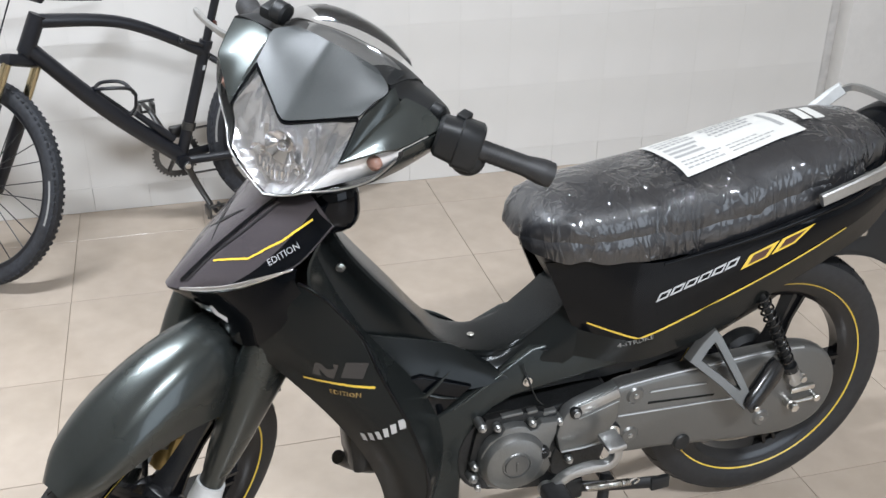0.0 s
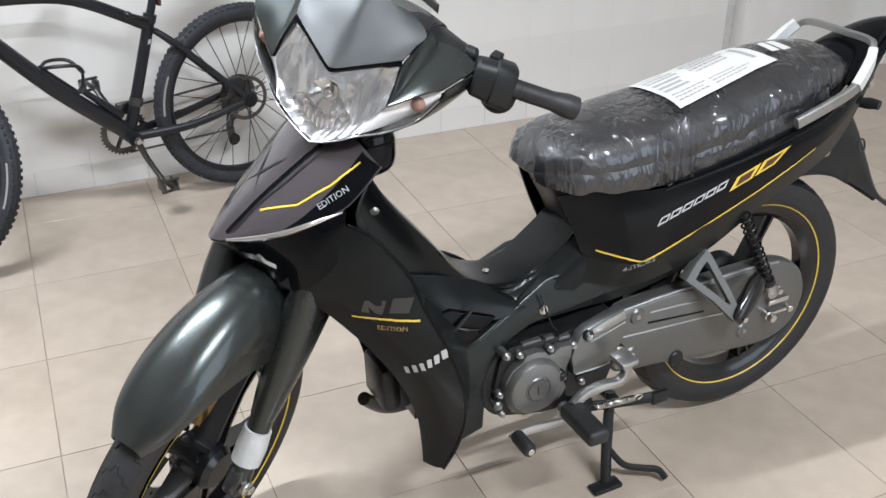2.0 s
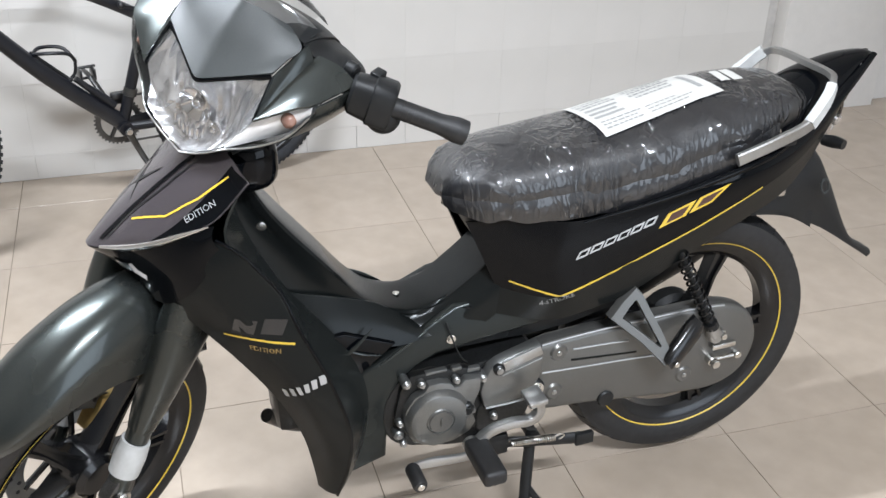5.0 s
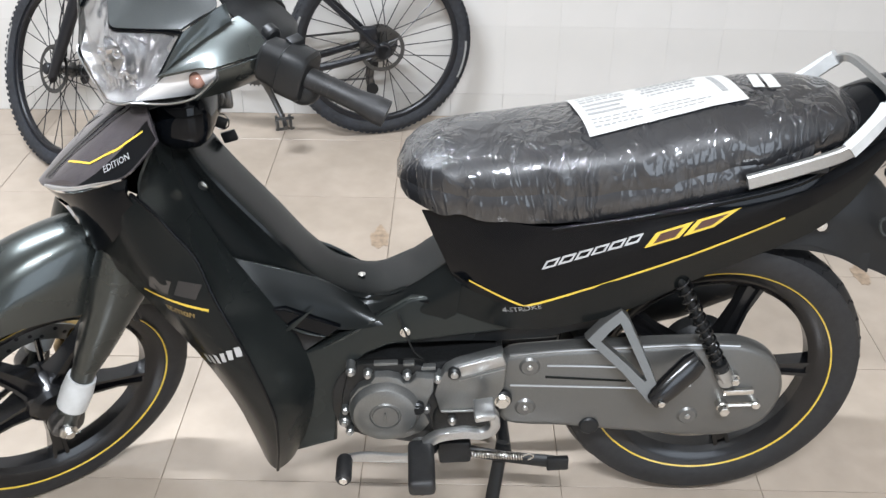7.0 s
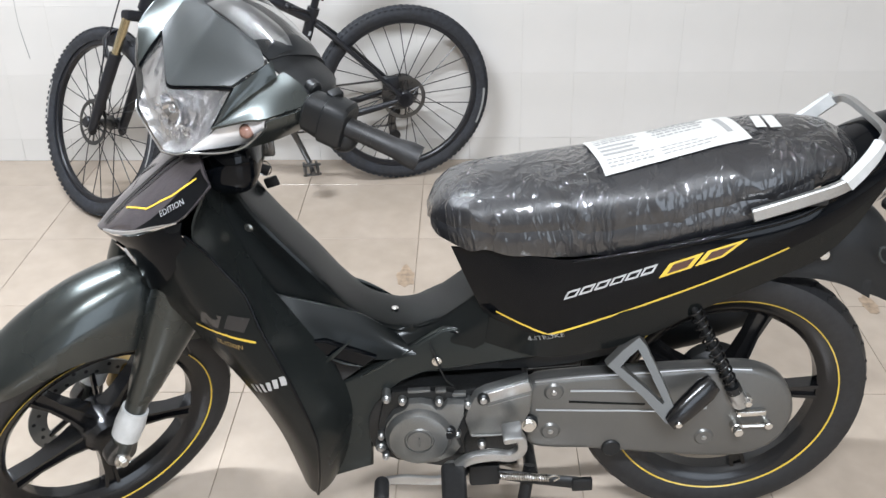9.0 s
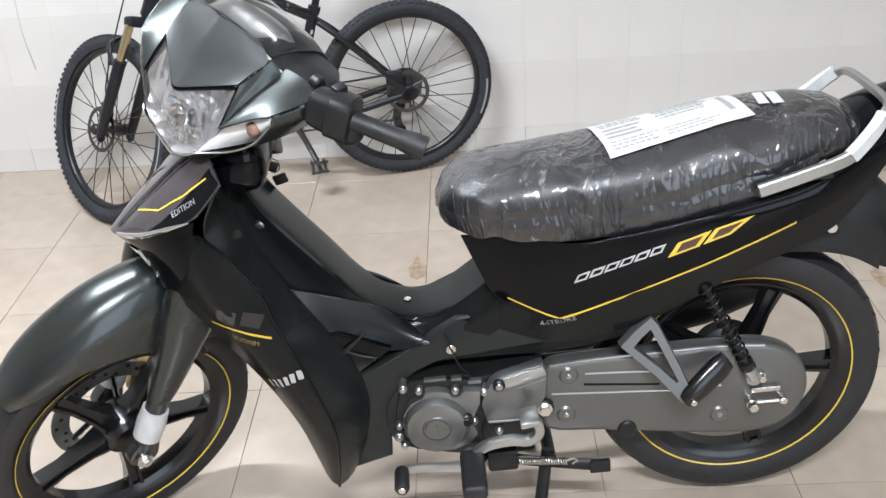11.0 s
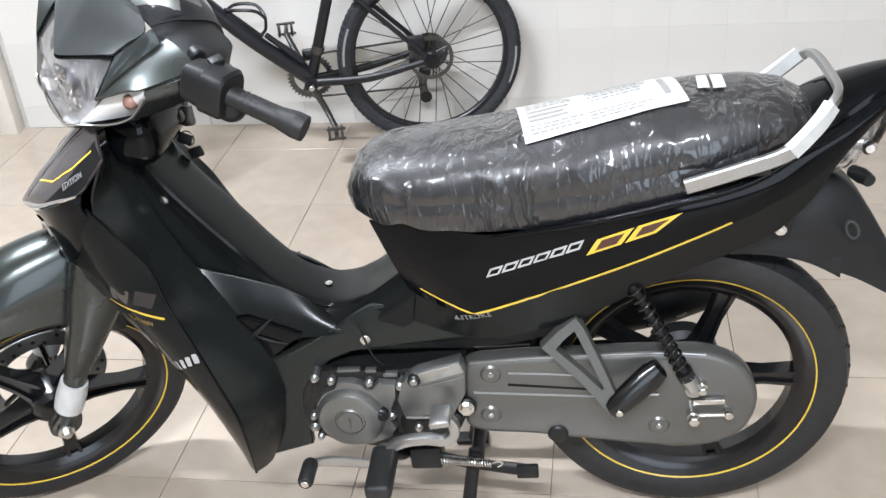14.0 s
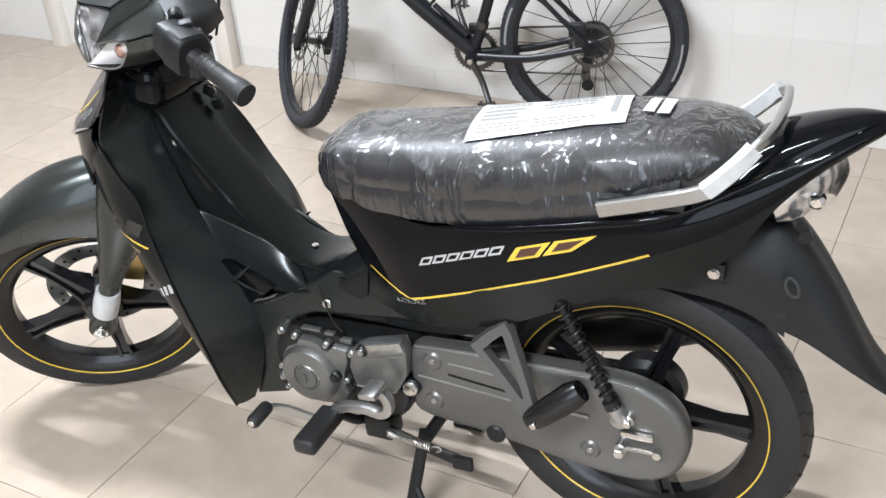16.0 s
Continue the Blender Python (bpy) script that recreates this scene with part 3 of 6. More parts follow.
# fork
up = Vector((math.sin(RAKE), 0, math.cos(RAKE)))
for s in (-1, 1):
    low = Vector((-0.607, s * 0.083, 0.310))
    leg = front("fork_leg", tube([low - up * 0.02, low + up * 0.04, low + up * 0.28], [0.021, 0.021, 0.019], 20), M_GUN, "gunmetal fork leg", 40)
    front("foam_wrap", tube([low + up * 0.035, low + up * 0.07, low + up * 0.105], [0.027, 0.0285, 0.0255], 20, 9), M_FOAM, "torn white foam wrapping", 40, leg)
    front("fork_tube", tube([low + up * 0.26, low + up * 0.50], 0.0145, 16), M_CHROME, "", 40, leg)
    front("axle_nut", joined(disc(0.016, 0, s * 0.012, (-0.615, s * 0.098, 0.303)), disc(0.010, 0, s * 0.02, (-0.615, s * 0.098, 0.303), 6)), M_ZINC, "", 30, leg)
    front("axle_lug", prism(rounded([(-0.640, 0.295), (-0.615, 0.275), (-0.585, 0.29), (-0.575, 0.335), (-0.60, 0.345), (-0.635, 0.32)], 24), s * 0.07, s * 0.097, 0.004), M_STEEL, "", 30, leg)
    # flared guard over the leg, hanging from the mudguard
    loops = []
    for h, w, d in ((0.13, 0.021, 0.021), (0.17, 0.029, 0.026), (0.22, 0.036, 0.030), (0.28, 0.045, 0.033), (0.34, 0.055, 0.034), (0.40, 0.062, 0.030)):
        q = low + up * h
        side = Vector((math.cos(RAKE), 0, -math.sin(RAKE)))
        loops.append([q + side * (w * math.copysign(abs(math.cos(a)) ** 0.75, math.cos(a)) + 0.012 * (h - 0.13) / 0.27) + Vector((0, d * math.copysign(abs(math.sin(a)) ** 0.75, math.sin(a)), 0)) for a in (2 * math.pi * k / 24 for k in range(24))])
    front("fork_guard", loft(loops), M_GUN, "gunmetal fork guard", 50, leg)

# front mudguard: a long arched shell
CROWN = [(-0.395, 0.668), (-0.450, 0.681), (-0.520, 0.684), (-0.590, 0.674), (-0.660, 0.647), (-0.720, 0.613), (-0.768, 0.578), (-0.798, 0.545)]
EDGE = [(-0.375, 0.470), (-0.435, 0.503), (-0.492, 0.528), (-0.560, 0.556), (-0.630, 0.568), (-0.690, 0.563), (-0.745, 0.543), (-0.790, 0.520)]
HALF = [0.058, 0.064, 0.068, 0.069, 0.067, 0.062, 0.050, 0.026]
rows = []
for k in range(-6, 7):
    f = k / 6
    a = abs(f)
    drop = 1 - (1 - a ** 2.2) ** 0.55
    rows.append([(c[0] + (e[0] - c[0]) * drop, math.copysign(h * min(1, a * 1.18) ** 0.8, f) if f else 0.0, c[1] + (e[1] - c[1]) * drop) for c, e, h in zip(CROWN, EDGE, HALF)])
fender = front("front_mudguard", skin(rows, 40, 40, 0.003), M_GUN, "gunmetal metallic front mudguard", 60)
front("mudguard_stay", tube([(-0.47, -0.068, 0.56), (-0.45, -0.074, 0.53), (-0.44, -0.076, 0.48)], 0.008, 8), M_MATTE, "", 40, fender)

# rear swingarm, axle, brake hub
body("swingarm", joined(tube([(0.20, 0.075, 0.29), (0.62, 0.09, 0.288)], 0.018, 12, flat=0.7), tube([(0.20, -0.075, 0.29), (0.62, -0.085, 0.288)], 0.016, 12, flat=0.7)), M_MATTE, "black steel swingarm")
hub = body("brake_hub", lathe([(0.0004, 0.03), (0.055, 0.03), (0.068, 0.04), (0.068, 0.07), (0.055, 0.078), (0.0004, 0.078)], 40, rear_c), M_MATTE, "black drum brake hub")

def across(half):
    """A row from the left edge to the right one, from its left half that ends in the middle."""
    return half + [(x, -y, z) for x, y, z in half[-2::-1]]


# ---- body shells
NOSE = [
    [(-0.478, -0.073, 0.756), (-0.440, -0.106, 0.771), (-0.400, -0.131, 0.789), (-0.345, -0.153, 0.812), (-0.287, -0.163, 0.872)],
    [(-0.508, -0.045, 0.746), (-0.462, -0.080, 0.781), (-0.408, -0.106, 0.814), (-0.350, -0.120, 0.858), (-0.303, -0.123, 0.900)],
    [(-0.528, -0.022, 0.740), (-0.482, -0.042, 0.780), (-0.432, -0.054, 0.824), (-0.372, -0.062, 0.880), (-0.320, -0.066, 0.921)],
    [(-0.537, 0.0, 0.738), (-0.492, 0.0, 0.784), (-0.440, 0.0, 0.830), (-0.379, 0.0, 0.887), (-0.326, 0.0, 0.930)],
]
full = NOSE + [[(x, -y, z) for x, y, z in r] for r in NOSE[-2::-1]]
nose = body("nose_cover", skin(full, 26, 36, 0.004), M_PURPLE, "black plum metallic nose cover", 50)
# ribs, air slots, yellow line and lettering on the nose
NOSE_SKIN = surface_of(nose)
for s in (-1, 1):
    def on_side(pts):
        return [(x, y * -s, z) for x, y, z in pts]
    rib = ribbon(on_side([(-0.508, -0.034, 0.753), (-0.479, -0.043, 0.786), (-0.446, -0.048, 0.813), (-0.395, -0.064, 0.854), (-0.345, -0.080, 0.894)]), 0.007, NOSE_SKIN, 30, 0.0022, (-0.012, 0, 0.008))
    body("nose_rib", rib, M_BLACK, "", 50, nose)
    rib = ribbon(on_side([(-0.500, -0.044, 0.755), (-0.460, -0.052, 0.797), (-0.436, -0.060, 0.817), (-0.403, -0.073, 0.843), (-0.334, -0.094, 0.896)]), 0.003, NOSE_SKIN, 30, 0.0018, (-0.012, 0, 0.008))
    body("nose_rib", rib, M_MATTE, "", 50, nose)
    body("nose_stripe", ribbon(on_side([(-0.460, -0.060, 0.800), (-0.407, -0.106, 0.812), (-0.355, -0.128, 0.842), (-0.306, -0.140, 0.876)]), 0.0034, NOSE_SKIN, 40, 0.001, (-0.010, 0.004 * s, 0.006), True), M_YELLOW, "yellow decal line", 50, nose)
    slot = grid([[Vector((-0.430, -s * -0.004, 0.838)), Vector((-0.412, -s * -0.022, 0.853)), Vector((-0.398, -s * -0.036, 0.864))], [Vector((-0.462, -s * 0.026, 0.812)), Vector((-0.436, -s * -0.006, 0.833)), Vector((-0.402, -s * -0.034, 0.860))]])
    body("air_slot", laid(slot, NOSE_SKIN, 0.0014), M_MATTE, "", 50, nose)
for s in (-1, 1):
    low_edge = [Vector((x, -y * s, z)) for x, y, z in NOSE[0][1:]]
    high_edge = [Vector((x, -y * s, z)) for x, y, z in NOSE[1][1:]]
    field = [[a.lerp(b, f) for a, b, f in zip(low_edge, high_edge, (0.12, 0.42, 0.72, 0.80))], [a.lerp(b, 0.04) for a, b in zip(low_edge, high_edge)]]
    body("nose_field", laid(grid([smooth_line(r, 20) for r in field]), NOSE_SKIN, 0.0007), M_BLACK, "gloss black decal field", 50, nose)
# chrome strip stands in for the white highlight on the nose's lower edge
for s in (-1, 1):
    body("nose_lip_highlight", tube([(-0.515, s * 0.034, 0.7425), (-0.478, s * 0.0735, 0.7545), (-0.440, s * 0.107, 0.7695), (-0.400, s * 0.132, 0.7875), (-0.352, s * 0.1525, 0.806)], [0.003, 0.0062, 0.0062, 0.005, 0.0015], 8, 40, flat=1.2), M_CHROME, "chrome strip in place of the highlight on the nose edge", 50, nose)
# gloss black chin that wraps under the nose and runs back into the shields
CHIN = [across(r) for r in (
    [(-0.345, -0.152, 0.806), (-0.398, -0.130, 0.786), (-0.438, -0.105, 0.768), (-0.476, -0.072, 0.753), (-0.508, -0.042, 0.742), (-0.536, 0.0, 0.733)],
    [(-0.350, -0.155, 0.785), (-0.388, -0.143, 0.748), (-0.425, -0.122, 0.720), (-0.455, -0.088, 0.705), (-0.480, -0.045, 0.697), (-0.498, 0.0, 0.694)],
    [(-0.340, -0.156, 0.762), (-0.380, -0.150, 0.705), (-0.418, -0.124, 0.668), (-0.445, -0.088, 0.656), (-0.455, -0.045, 0.652), (-0.465, 0.0, 0.652)])]
chin_part = body("nose_chin", skin(CHIN, 50, 16, 0.003), M_BLACK, "gloss black chin", 40, nose)
CHIN_SKIN = surface_of(chin_part)
for s in (-1, 1):
    lens_bm = grid([smooth_line([(-0.500, s * 0.038, 0.722), (-0.478, s * 0.062, 0.722), (-0.455, s * 0.086, 0.722)], 8), smooth_line([(-0.490, s * 0.040, 0.712), (-0.470, s * 0.068, 0.708), (-0.452, s * 0.092, 0.700)], 8)])
    body("chin_lamp", laid(lens_bm, CHIN_SKIN, 0.003), M_CHROME, "small bright marker lens", 40, nose)


def both(name, rows, mat, label="", nu=26, nv=14, thick=0.004, sharp=40):
    """The same shell on either flank."""
    out = []
    for r in (rows, mirrored(rows)):
        out.append(body(name, skin(r, nu, nv, thick), mat, label, sharp))
    return out


LEG_OUT = [(-0.345, -0.150, 0.780), (-0.312, -0.168, 0.758), (-0.286, -0.174, 0.722), (-0.257, -0.178, 0.676), (-0.236, -0.192, 0.612), (-0.196, -0.208, 0.508), (-0.168, -0.205, 0.390), (-0.172, -0.180, 0.29), (-0.188, -0.140, 0.198)]
LEG_MID = [(-0.385, -0.142, 0.745), (-0.345, -0.168, 0.668), (-0.285, -0.190, 0.575), (-0.238, -0.196, 0.480), (-0.206, -0.184, 0.375), (-0.198, -0.158, 0.28), (-0.203, -0.126, 0.198)]
LEG_IN = [(-0.452, -0.095, 0.672), (-0.400, -0.118, 0.625), (-0.335, -0.140, 0.545), (-0.280, -0.146, 0.455), (-0.242, -0.140, 0.36), (-0.225, -0.122, 0.27), (-0.216, -0.104, 0.200)]
leg_l, leg_r = both("leg_shield", [LEG_IN, LEG_MID, LEG_OUT], M_GUN_DARK, "dark gunmetal leg shield", 34, 16)
for s, parent in ((1, leg_l), (-1, leg_r)):
    own = surface_of(parent)
    out = (-0.008, -0.012 * s, 0)

    def there(pts):
        return [(x, y * s, z) for x, y, z in pts]
    # dark bars for ghost lettering, yellow line with its lettering
    for k in range(2):
        x = -0.352 + 0.050 * k
        body("ghost_decal", laid(grid([[Vector((x + 0.011, (-0.186 - 0.4 * 0.05 * k) * s, 0.647)), Vector((x + 0.048, (-0.204 - 0.4 * 0.05 * k) * s, 0.644))], [Vector((x, (-0.182 - 0.4 * 0.05 * k) * s, 0.620)), Vector((x + 0.036, (-0.200 - 0.4 * 0.05 * k) * s, 0.617))]]), own), M_GHOST, "", 50, parent)
    body("decal_line", ribbon(there([(-0.353, -0.151, 0.608), (-0.299, -0.187, 0.606), (-0.239, -0.204, 0.596)]), 0.0042, own, 26, 0.001, out), M_YELLOW, "yellow decal line", 50, parent)
    run = Vector((0.112, -0.056 * s, -0.006)).normalized()
    face = Vector((-0.45 * 1, -0.89 * s, 0.05))
    upw = face.cross(run).normalized() * s
    face = run.cross(upw)
    if s > 0:
        lm = Matrix(((run.x, upw.x, face.x, -0.326), (run.y, upw.y, face.y, -0.185), (run.z, upw.z, face.z, 0.5815), (0, 0, 0, 1)))
        body("lettering", laid(letters("EDITION", 0.0150, lm), own), M_BRONZE, "small dull gold lettering", 30, parent)
    # maker's mark as plain slanted bars
    for k in range(6):
        f = k / 5
        x, z, y = -0.284 + 0.071 * f, 0.475 + 0.042 * f, -0.190 - 0.045 * f
        b = grid([[Vector((x - 0.005, y * s, z + 0.010)), Vector((x + 0.0045, (y - 0.003) * s, z + 0.013))], [Vector((x - 0.0035, y * s, z - 0.010)), Vector((x + 0.006, (y - 0.003) * s, z - 0.007))]])
        body("mark_bar", laid(b, own, 0.0012), M_SILVER, "plain silver maker's mark", 50, parent)

# inner face of the shields, towards the rider
LEG_EDGE = [(-0.288, -0.150, 0.874), (-0.308, -0.151, 0.836), (-0.326, -0.153, 0.800), (-0.326, -0.160, 0.770)] + LEG_OUT[1:]
LEG_INNER = [(-0.308, -0.040, 0.868), (-0.300, -0.045, 0.800), (-0.284, -0.050, 0.730), (-0.228, -0.066, 0.615), (-0.140, -0.092, 0.500), (-0.108, -0.100, 0.39), (-0.125, -0.108, 0.28), (-0.160, -0.112, 0.205)]
LEG_IMID = [(-0.304, -0.100, 0.868), (-0.318, -0.104, 0.800), (-0.296, -0.118, 0.735), (-0.240, -0.140, 0.620), (-0.170, -0.162, 0.505), (-0.138, -0.158, 0.39), (-0.148, -0.146, 0.28), (-0.172, -0.126, 0.200)]
inner_l, inner_r = both("inner_shield", [LEG_EDGE, LEG_IMID, LEG_INNER], M_PANEL, "satin gunmetal inner leg shield", 44, 14)
for s, ob in ((1, inner_l), (-1, inner_r)):
    own = surface_of(ob)
    body("shield_rim", tube([(x, y * s, z) for x, y, z in LEG_OUT], 0.0032, 8, 60), M_BLACK, "gloss black rim", 50, ob)
# centre tunnel from the steering head down to the step-through and up to the seat
T0 = [(-0.290, 0, 0.872), (-0.243, 0, 0.772), (-0.158, 0, 0.654), (-0.088, 0, 0.562), (-0.018, 0, 0.521), (0.045, 0, 0.526), (0.105, 0, 0.562), (0.165, 0, 0.610)]
T1 = [(x - 0.001, -0.055, z - 0.003) for x, y, z in T0]
T1B = [(x - 0.008, -0.0585, z - 0.013) for x, y, z in T0]
T2 = [(-0.318, -0.044, 0.840), (-0.268, -0.045, 0.735), (-0.190, -0.051, 0.612), (-0.112, -0.061, 0.522), (-0.030, -0.074, 0.487), (0.035, -0.086, 0.487), (0.095, -0.088, 0.515), (0.155, -0.09, 0.555)]
T3 = [(-0.345, -0.050, 0.790), (-0.300, -0.055, 0.680), (-0.215, -0.058, 0.560), (-0.130, -0.070, 0.480), (-0.045, -0.080, 0.445), (0.025, -0.088, 0.443), (0.085, -0.09, 0.460), (0.145, -0.095, 0.495)]
rows = [T3, T2, T1B, T1, T0] + [[(x, -y, z) for x, y, z in r] for r in (T1, T1B, T2, T3)]
tunnel = body("centre_tunnel", skin(rows, 44, 50, 0.003), M_GUN_DARK, "dark gunmetal centre tunnel", 30)
for c in ((-0.018, 0.0, 0.5225), ):
    body("screw", joined(disc(0.007, 0, 0.002, (0, 0, 0), 16, 0.0006), disc(0.004, 0, 0.003, (0, 0, 0), 6, 0.0003)), M_ZINC, "", 30, tunnel).matrix_local = Matrix.Translation(c) @ Matrix.Rotation(radians(90), 4, "X")
for s in (1, -1):
    screw = joined(disc(0.0085, 0, 0.003, (0, 0, 0), 18, 0.0008), disc(0.005, 0, 0.004, (0, 0, 0), 6, 0.0003))
    q, n = surface_of(tunnel).find_nearest(Vector((-0.263, -0.060 * s, 0.735)))[:2]
    screw.transform(Matrix.Translation(q) @ Vector((0, 1, 0)).rotation_difference(n).to_matrix().to_4x4())
    body("screw", screw, M_ZINC, "", 30, tunnel)
# flat flank panel under a long crease, on either side
for s in (1, -1):
    rows = [[(-0.285, -0.098, 0.660), (-0.242, -0.064, 0.612), (-0.136, -0.060, 0.574), (-0.070, -0.060, 0.546), (-0.012, -0.066, 0.502)],
            [(-0.262, -0.110, 0.606), (-0.205, -0.086, 0.562), (-0.122, -0.084, 0.530), (-0.058, -0.083, 0.508), (0.004, -0.082, 0.490)],
            [(-0.232, -0.118, 0.560), (-0.165, -0.102, 0.516), (-0.105, -0.099, 0.490), (-0.045, -0.096, 0.474), (0.020, -0.094, 0.478)]]
    fp = body("flank_panel", skin([[(x, y * s, z) for x, y, z in r] for r in rows], 30, 12, 0.004), M_GUN_DARK, "dark gunmetal flank panel with a long crease", 40)
    body("panel_crease", tube([(x, (y - 0.0005) * s, z) for x, y, z in rows[0]], [0.001, 0.0028, 0.0028, 0.0028, 0.001], 8, 40), M_GUN, "", 50, fp)

# grey panel over the engine
def lean(bm):
    """Tilts a panel's upper part in towards the centre tunnel."""
    for v in bm.verts:
        v.co.y *= 1 - 2.0 * max(0.0, v.co.z - 0.44)
    return bm


PANEL = [(-0.160, 0.205), (-0.080, 0.228), (-0.074, 0.300), (-0.066, 0.352), (-0.046, 0.394), (-0.010, 0.424), (0.027, 0.440), (0.090, 0.446), (0.160, 0.452), (0.235, 0.458), (0.270, 0.480), (0.220, 0.520), (0.151, 0.532), (0.069, 0.523), (0.000, 0.488), (-0.089, 0.444), (-0.122, 0.432), (-0.140, 0.330)]
for s in (1, -1):
    pan = body("side_panel", lean(prism(PANEL, s * -0.078, s * -0.102, 0.006, 3)), M_PANEL, "dark gunmetal side panel over the engine", 40)
    body("panel_band", lean(prism([(0.082, 0.520), (0.150, 0.519), (0.250, 0.489), (0.238, 0.470), (0.150, 0.495)], s * -0.0995, s * -0.1045, 0.001)), M_BLACK, "gloss black diagonal band", 40, pan)
    body("panel_edge", lean(tube([(-0.086, s * -0.1025, 0.441), (-0.040, s * -0.1030, 0.464), (-0.010, s * -0.1030, 0.480), (0.010, s * -0.1022, 0.488)], [0.0012, 0.0028, 0.0028, 0.0008], 8)), M_GUN, "", 50, pan)
    body("screw", hexbolt((0.056, -s * 0.098, 0.464), 0.007, 0.006, -s), M_ZINC, "", 30, pan)
    body("screw", hexbolt((-0.148, -s * 0.110, 0.298), 0.006, 0.006, -s), M_ZINC, "", 30, pan)
    vent = body("air_vent", prism([(-0.214, 0.529), (-0.143, 0.527), (-0.053, 0.486), (-0.120, 0.436), (-0.169, 0.467)], s * -0.080, s * -0.1065, 0.003), M_BLACK, "black vent between the panels", 30)
    body("vent_blade", tube([(-0.169, s * -0.108, 0.467), (-0.130, s * -0.113, 0.500), (-0.094, s * -0.108, 0.529)], [0.0015, 0.0050, 0.0012], 8, flat=0.6), M_PANEL, "gunmetal diagonal blade", 30, vent)
    body("vent_blade", tube([(-0.150, s * -0.107, 0.498), (-0.115, s * -0.109, 0.480), (-0.080, s * -0.107, 0.468)], [0.001, 0.0028, 0.001], 8), M_GUN, "", 30, vent)

# tail covers
S_TOP = [(0.095, -0.072, 0.690), (0.19, -0.100, 0.690), (0.30, -0.122, 0.678), (0.45, -0.129, 0.700), (0.57, -0.129, 0.722), (0.70, -0.116, 0.748), (0.82, -0.074, 0.800), (0.93, -0.036, 0.852), (0.975, -0.012, 0.868)]
S_MID = [(0.150, -0.082, 0.552), (0.252, -0.127, 0.531), (0.370, -0.131, 0.566), (0.53, -0.131, 0.622), (0.673, -0.125, 0.680), (0.76, -0.106, 0.715), (0.83, -0.082, 0.757), (0.89, -0.058, 0.808), (0.985, -0.010, 0.866)]
S_BUL = [((a[0] + b[0]) / 2, (a[1] + b[1]) / 2 - 0.006, (a[2] + b[2]) / 2) for a, b in zip(S_TOP, S_MID)]
S_LOW = [(0.135, -0.086, 0.500), (0.245, -0.108, 0.472), (0.340, -0.112, 0.480), (0.430, -0.112, 0.503), (0.54, -0.108, 0.556), (0.66, -0.102, 0.605), (0.74, -0.096, 0.640), (0.795, -0.088, 0.690), (0.835, -0.080, 0.750), (0.89, -0.056, 0.804), (0.975, -0.012, 0.860)]
side_l, side_r = both("side_cover", [S_TOP, S_BUL, S_MID], M_BLACK, "gloss black tail side cover", 40, 14, sharp=50)
lows = both("lower_side_cover", [S_MID, S_LOW], M_GUN_DARK, "dark gunmetal lower side cover", 40, 8, sharp=50)
for s, parent, low in ((1, side_l, lows[0]), (-1, side_r, lows[1])):
    flank = surface_of(parent, low)
    line = [(0.163, -0.098 * s, 0.566), (0.255, -0.128 * s, 0.532)] + [(x, y * s, z) for x, y, z in S_MID[2:5]]
    body("yellow_stripe", ribbon(line, 0.0042, flank, 50, 0.0012, (0, -0.012 * s, 0), True), M_YELLOW, "thin yellow pinstripe", 50, parent)
    ridge = [(x, (y - 0.004) * s, z - 0.004) for x, y, z in S_TOP[2:8]]
    body("cover_ridge", tube(ridge, [0.003, 0.006, 0.007, 0.007, 0.006, 0.003], 10, 60), M_BLACK, "gloss black raised edge", 60, parent)
# cowl in front of the seat base
C0 = [(0.088, 0, 0.735), (0.105, 0, 0.685), (0.130, 0, 0.635), (0.160, 0, 0.590)]
C1 = [(0.092, -0.05, 0.735), (0.108, -0.048, 0.685), (0.134, -0.045, 0.632), (0.164, -0.043, 0.575)]
C2 = [(0.125, -0.085, 0.735), (0.135, -0.083, 0.680), (0.152, -0.080, 0.620), (0.175, -0.080, 0.555)]
rows = [C2, C1, C0] + [[(x, -y, z) for x, y, z in r] for r in (C1, C2)]
body("seat_cowl", skin(rows, 16, 26, 0.003), M_MATTE, "matt black cowl under the seat nose", 50)
# tail deck
D0 = [(0.74, 0, 0.792), (0.82, 0, 0.842), (0.90, 0, 0.868), (0.96, 0, 0.874), (0.988, 0, 0.864)]
D1 = [(0.74, -0.06, 0.785), (0.82, -0.052, 0.832), (0.90, -0.036, 0.860), (0.955, -0.022, 0.868), (0.982, -0.008, 0.862)]
D2 = [(0.72, -0.103, 0.757), (0.82, -0.074, 0.802), (0.90, -0.048, 0.838), (0.95, -0.026, 0.858), (0.978, -0.012, 0.860)]
rows = [D2, D1, D0] + [[(x, -y, z) for x, y, z in r] for r in (D1, D2)]
deck = body("tail_deck", skin(rows, 20, 22, 0.003), M_BLACK, "gloss black tail deck", 50)
body("deck_sticker", skin([[(0.925, -0.035, 0.853), (0.937, -0.033, 0.857)], [(0.924, -0.022, 0.866), (0.936, -0.020, 0.868)]], 3, 3, 0.001), M_INK, "", 50, deck)

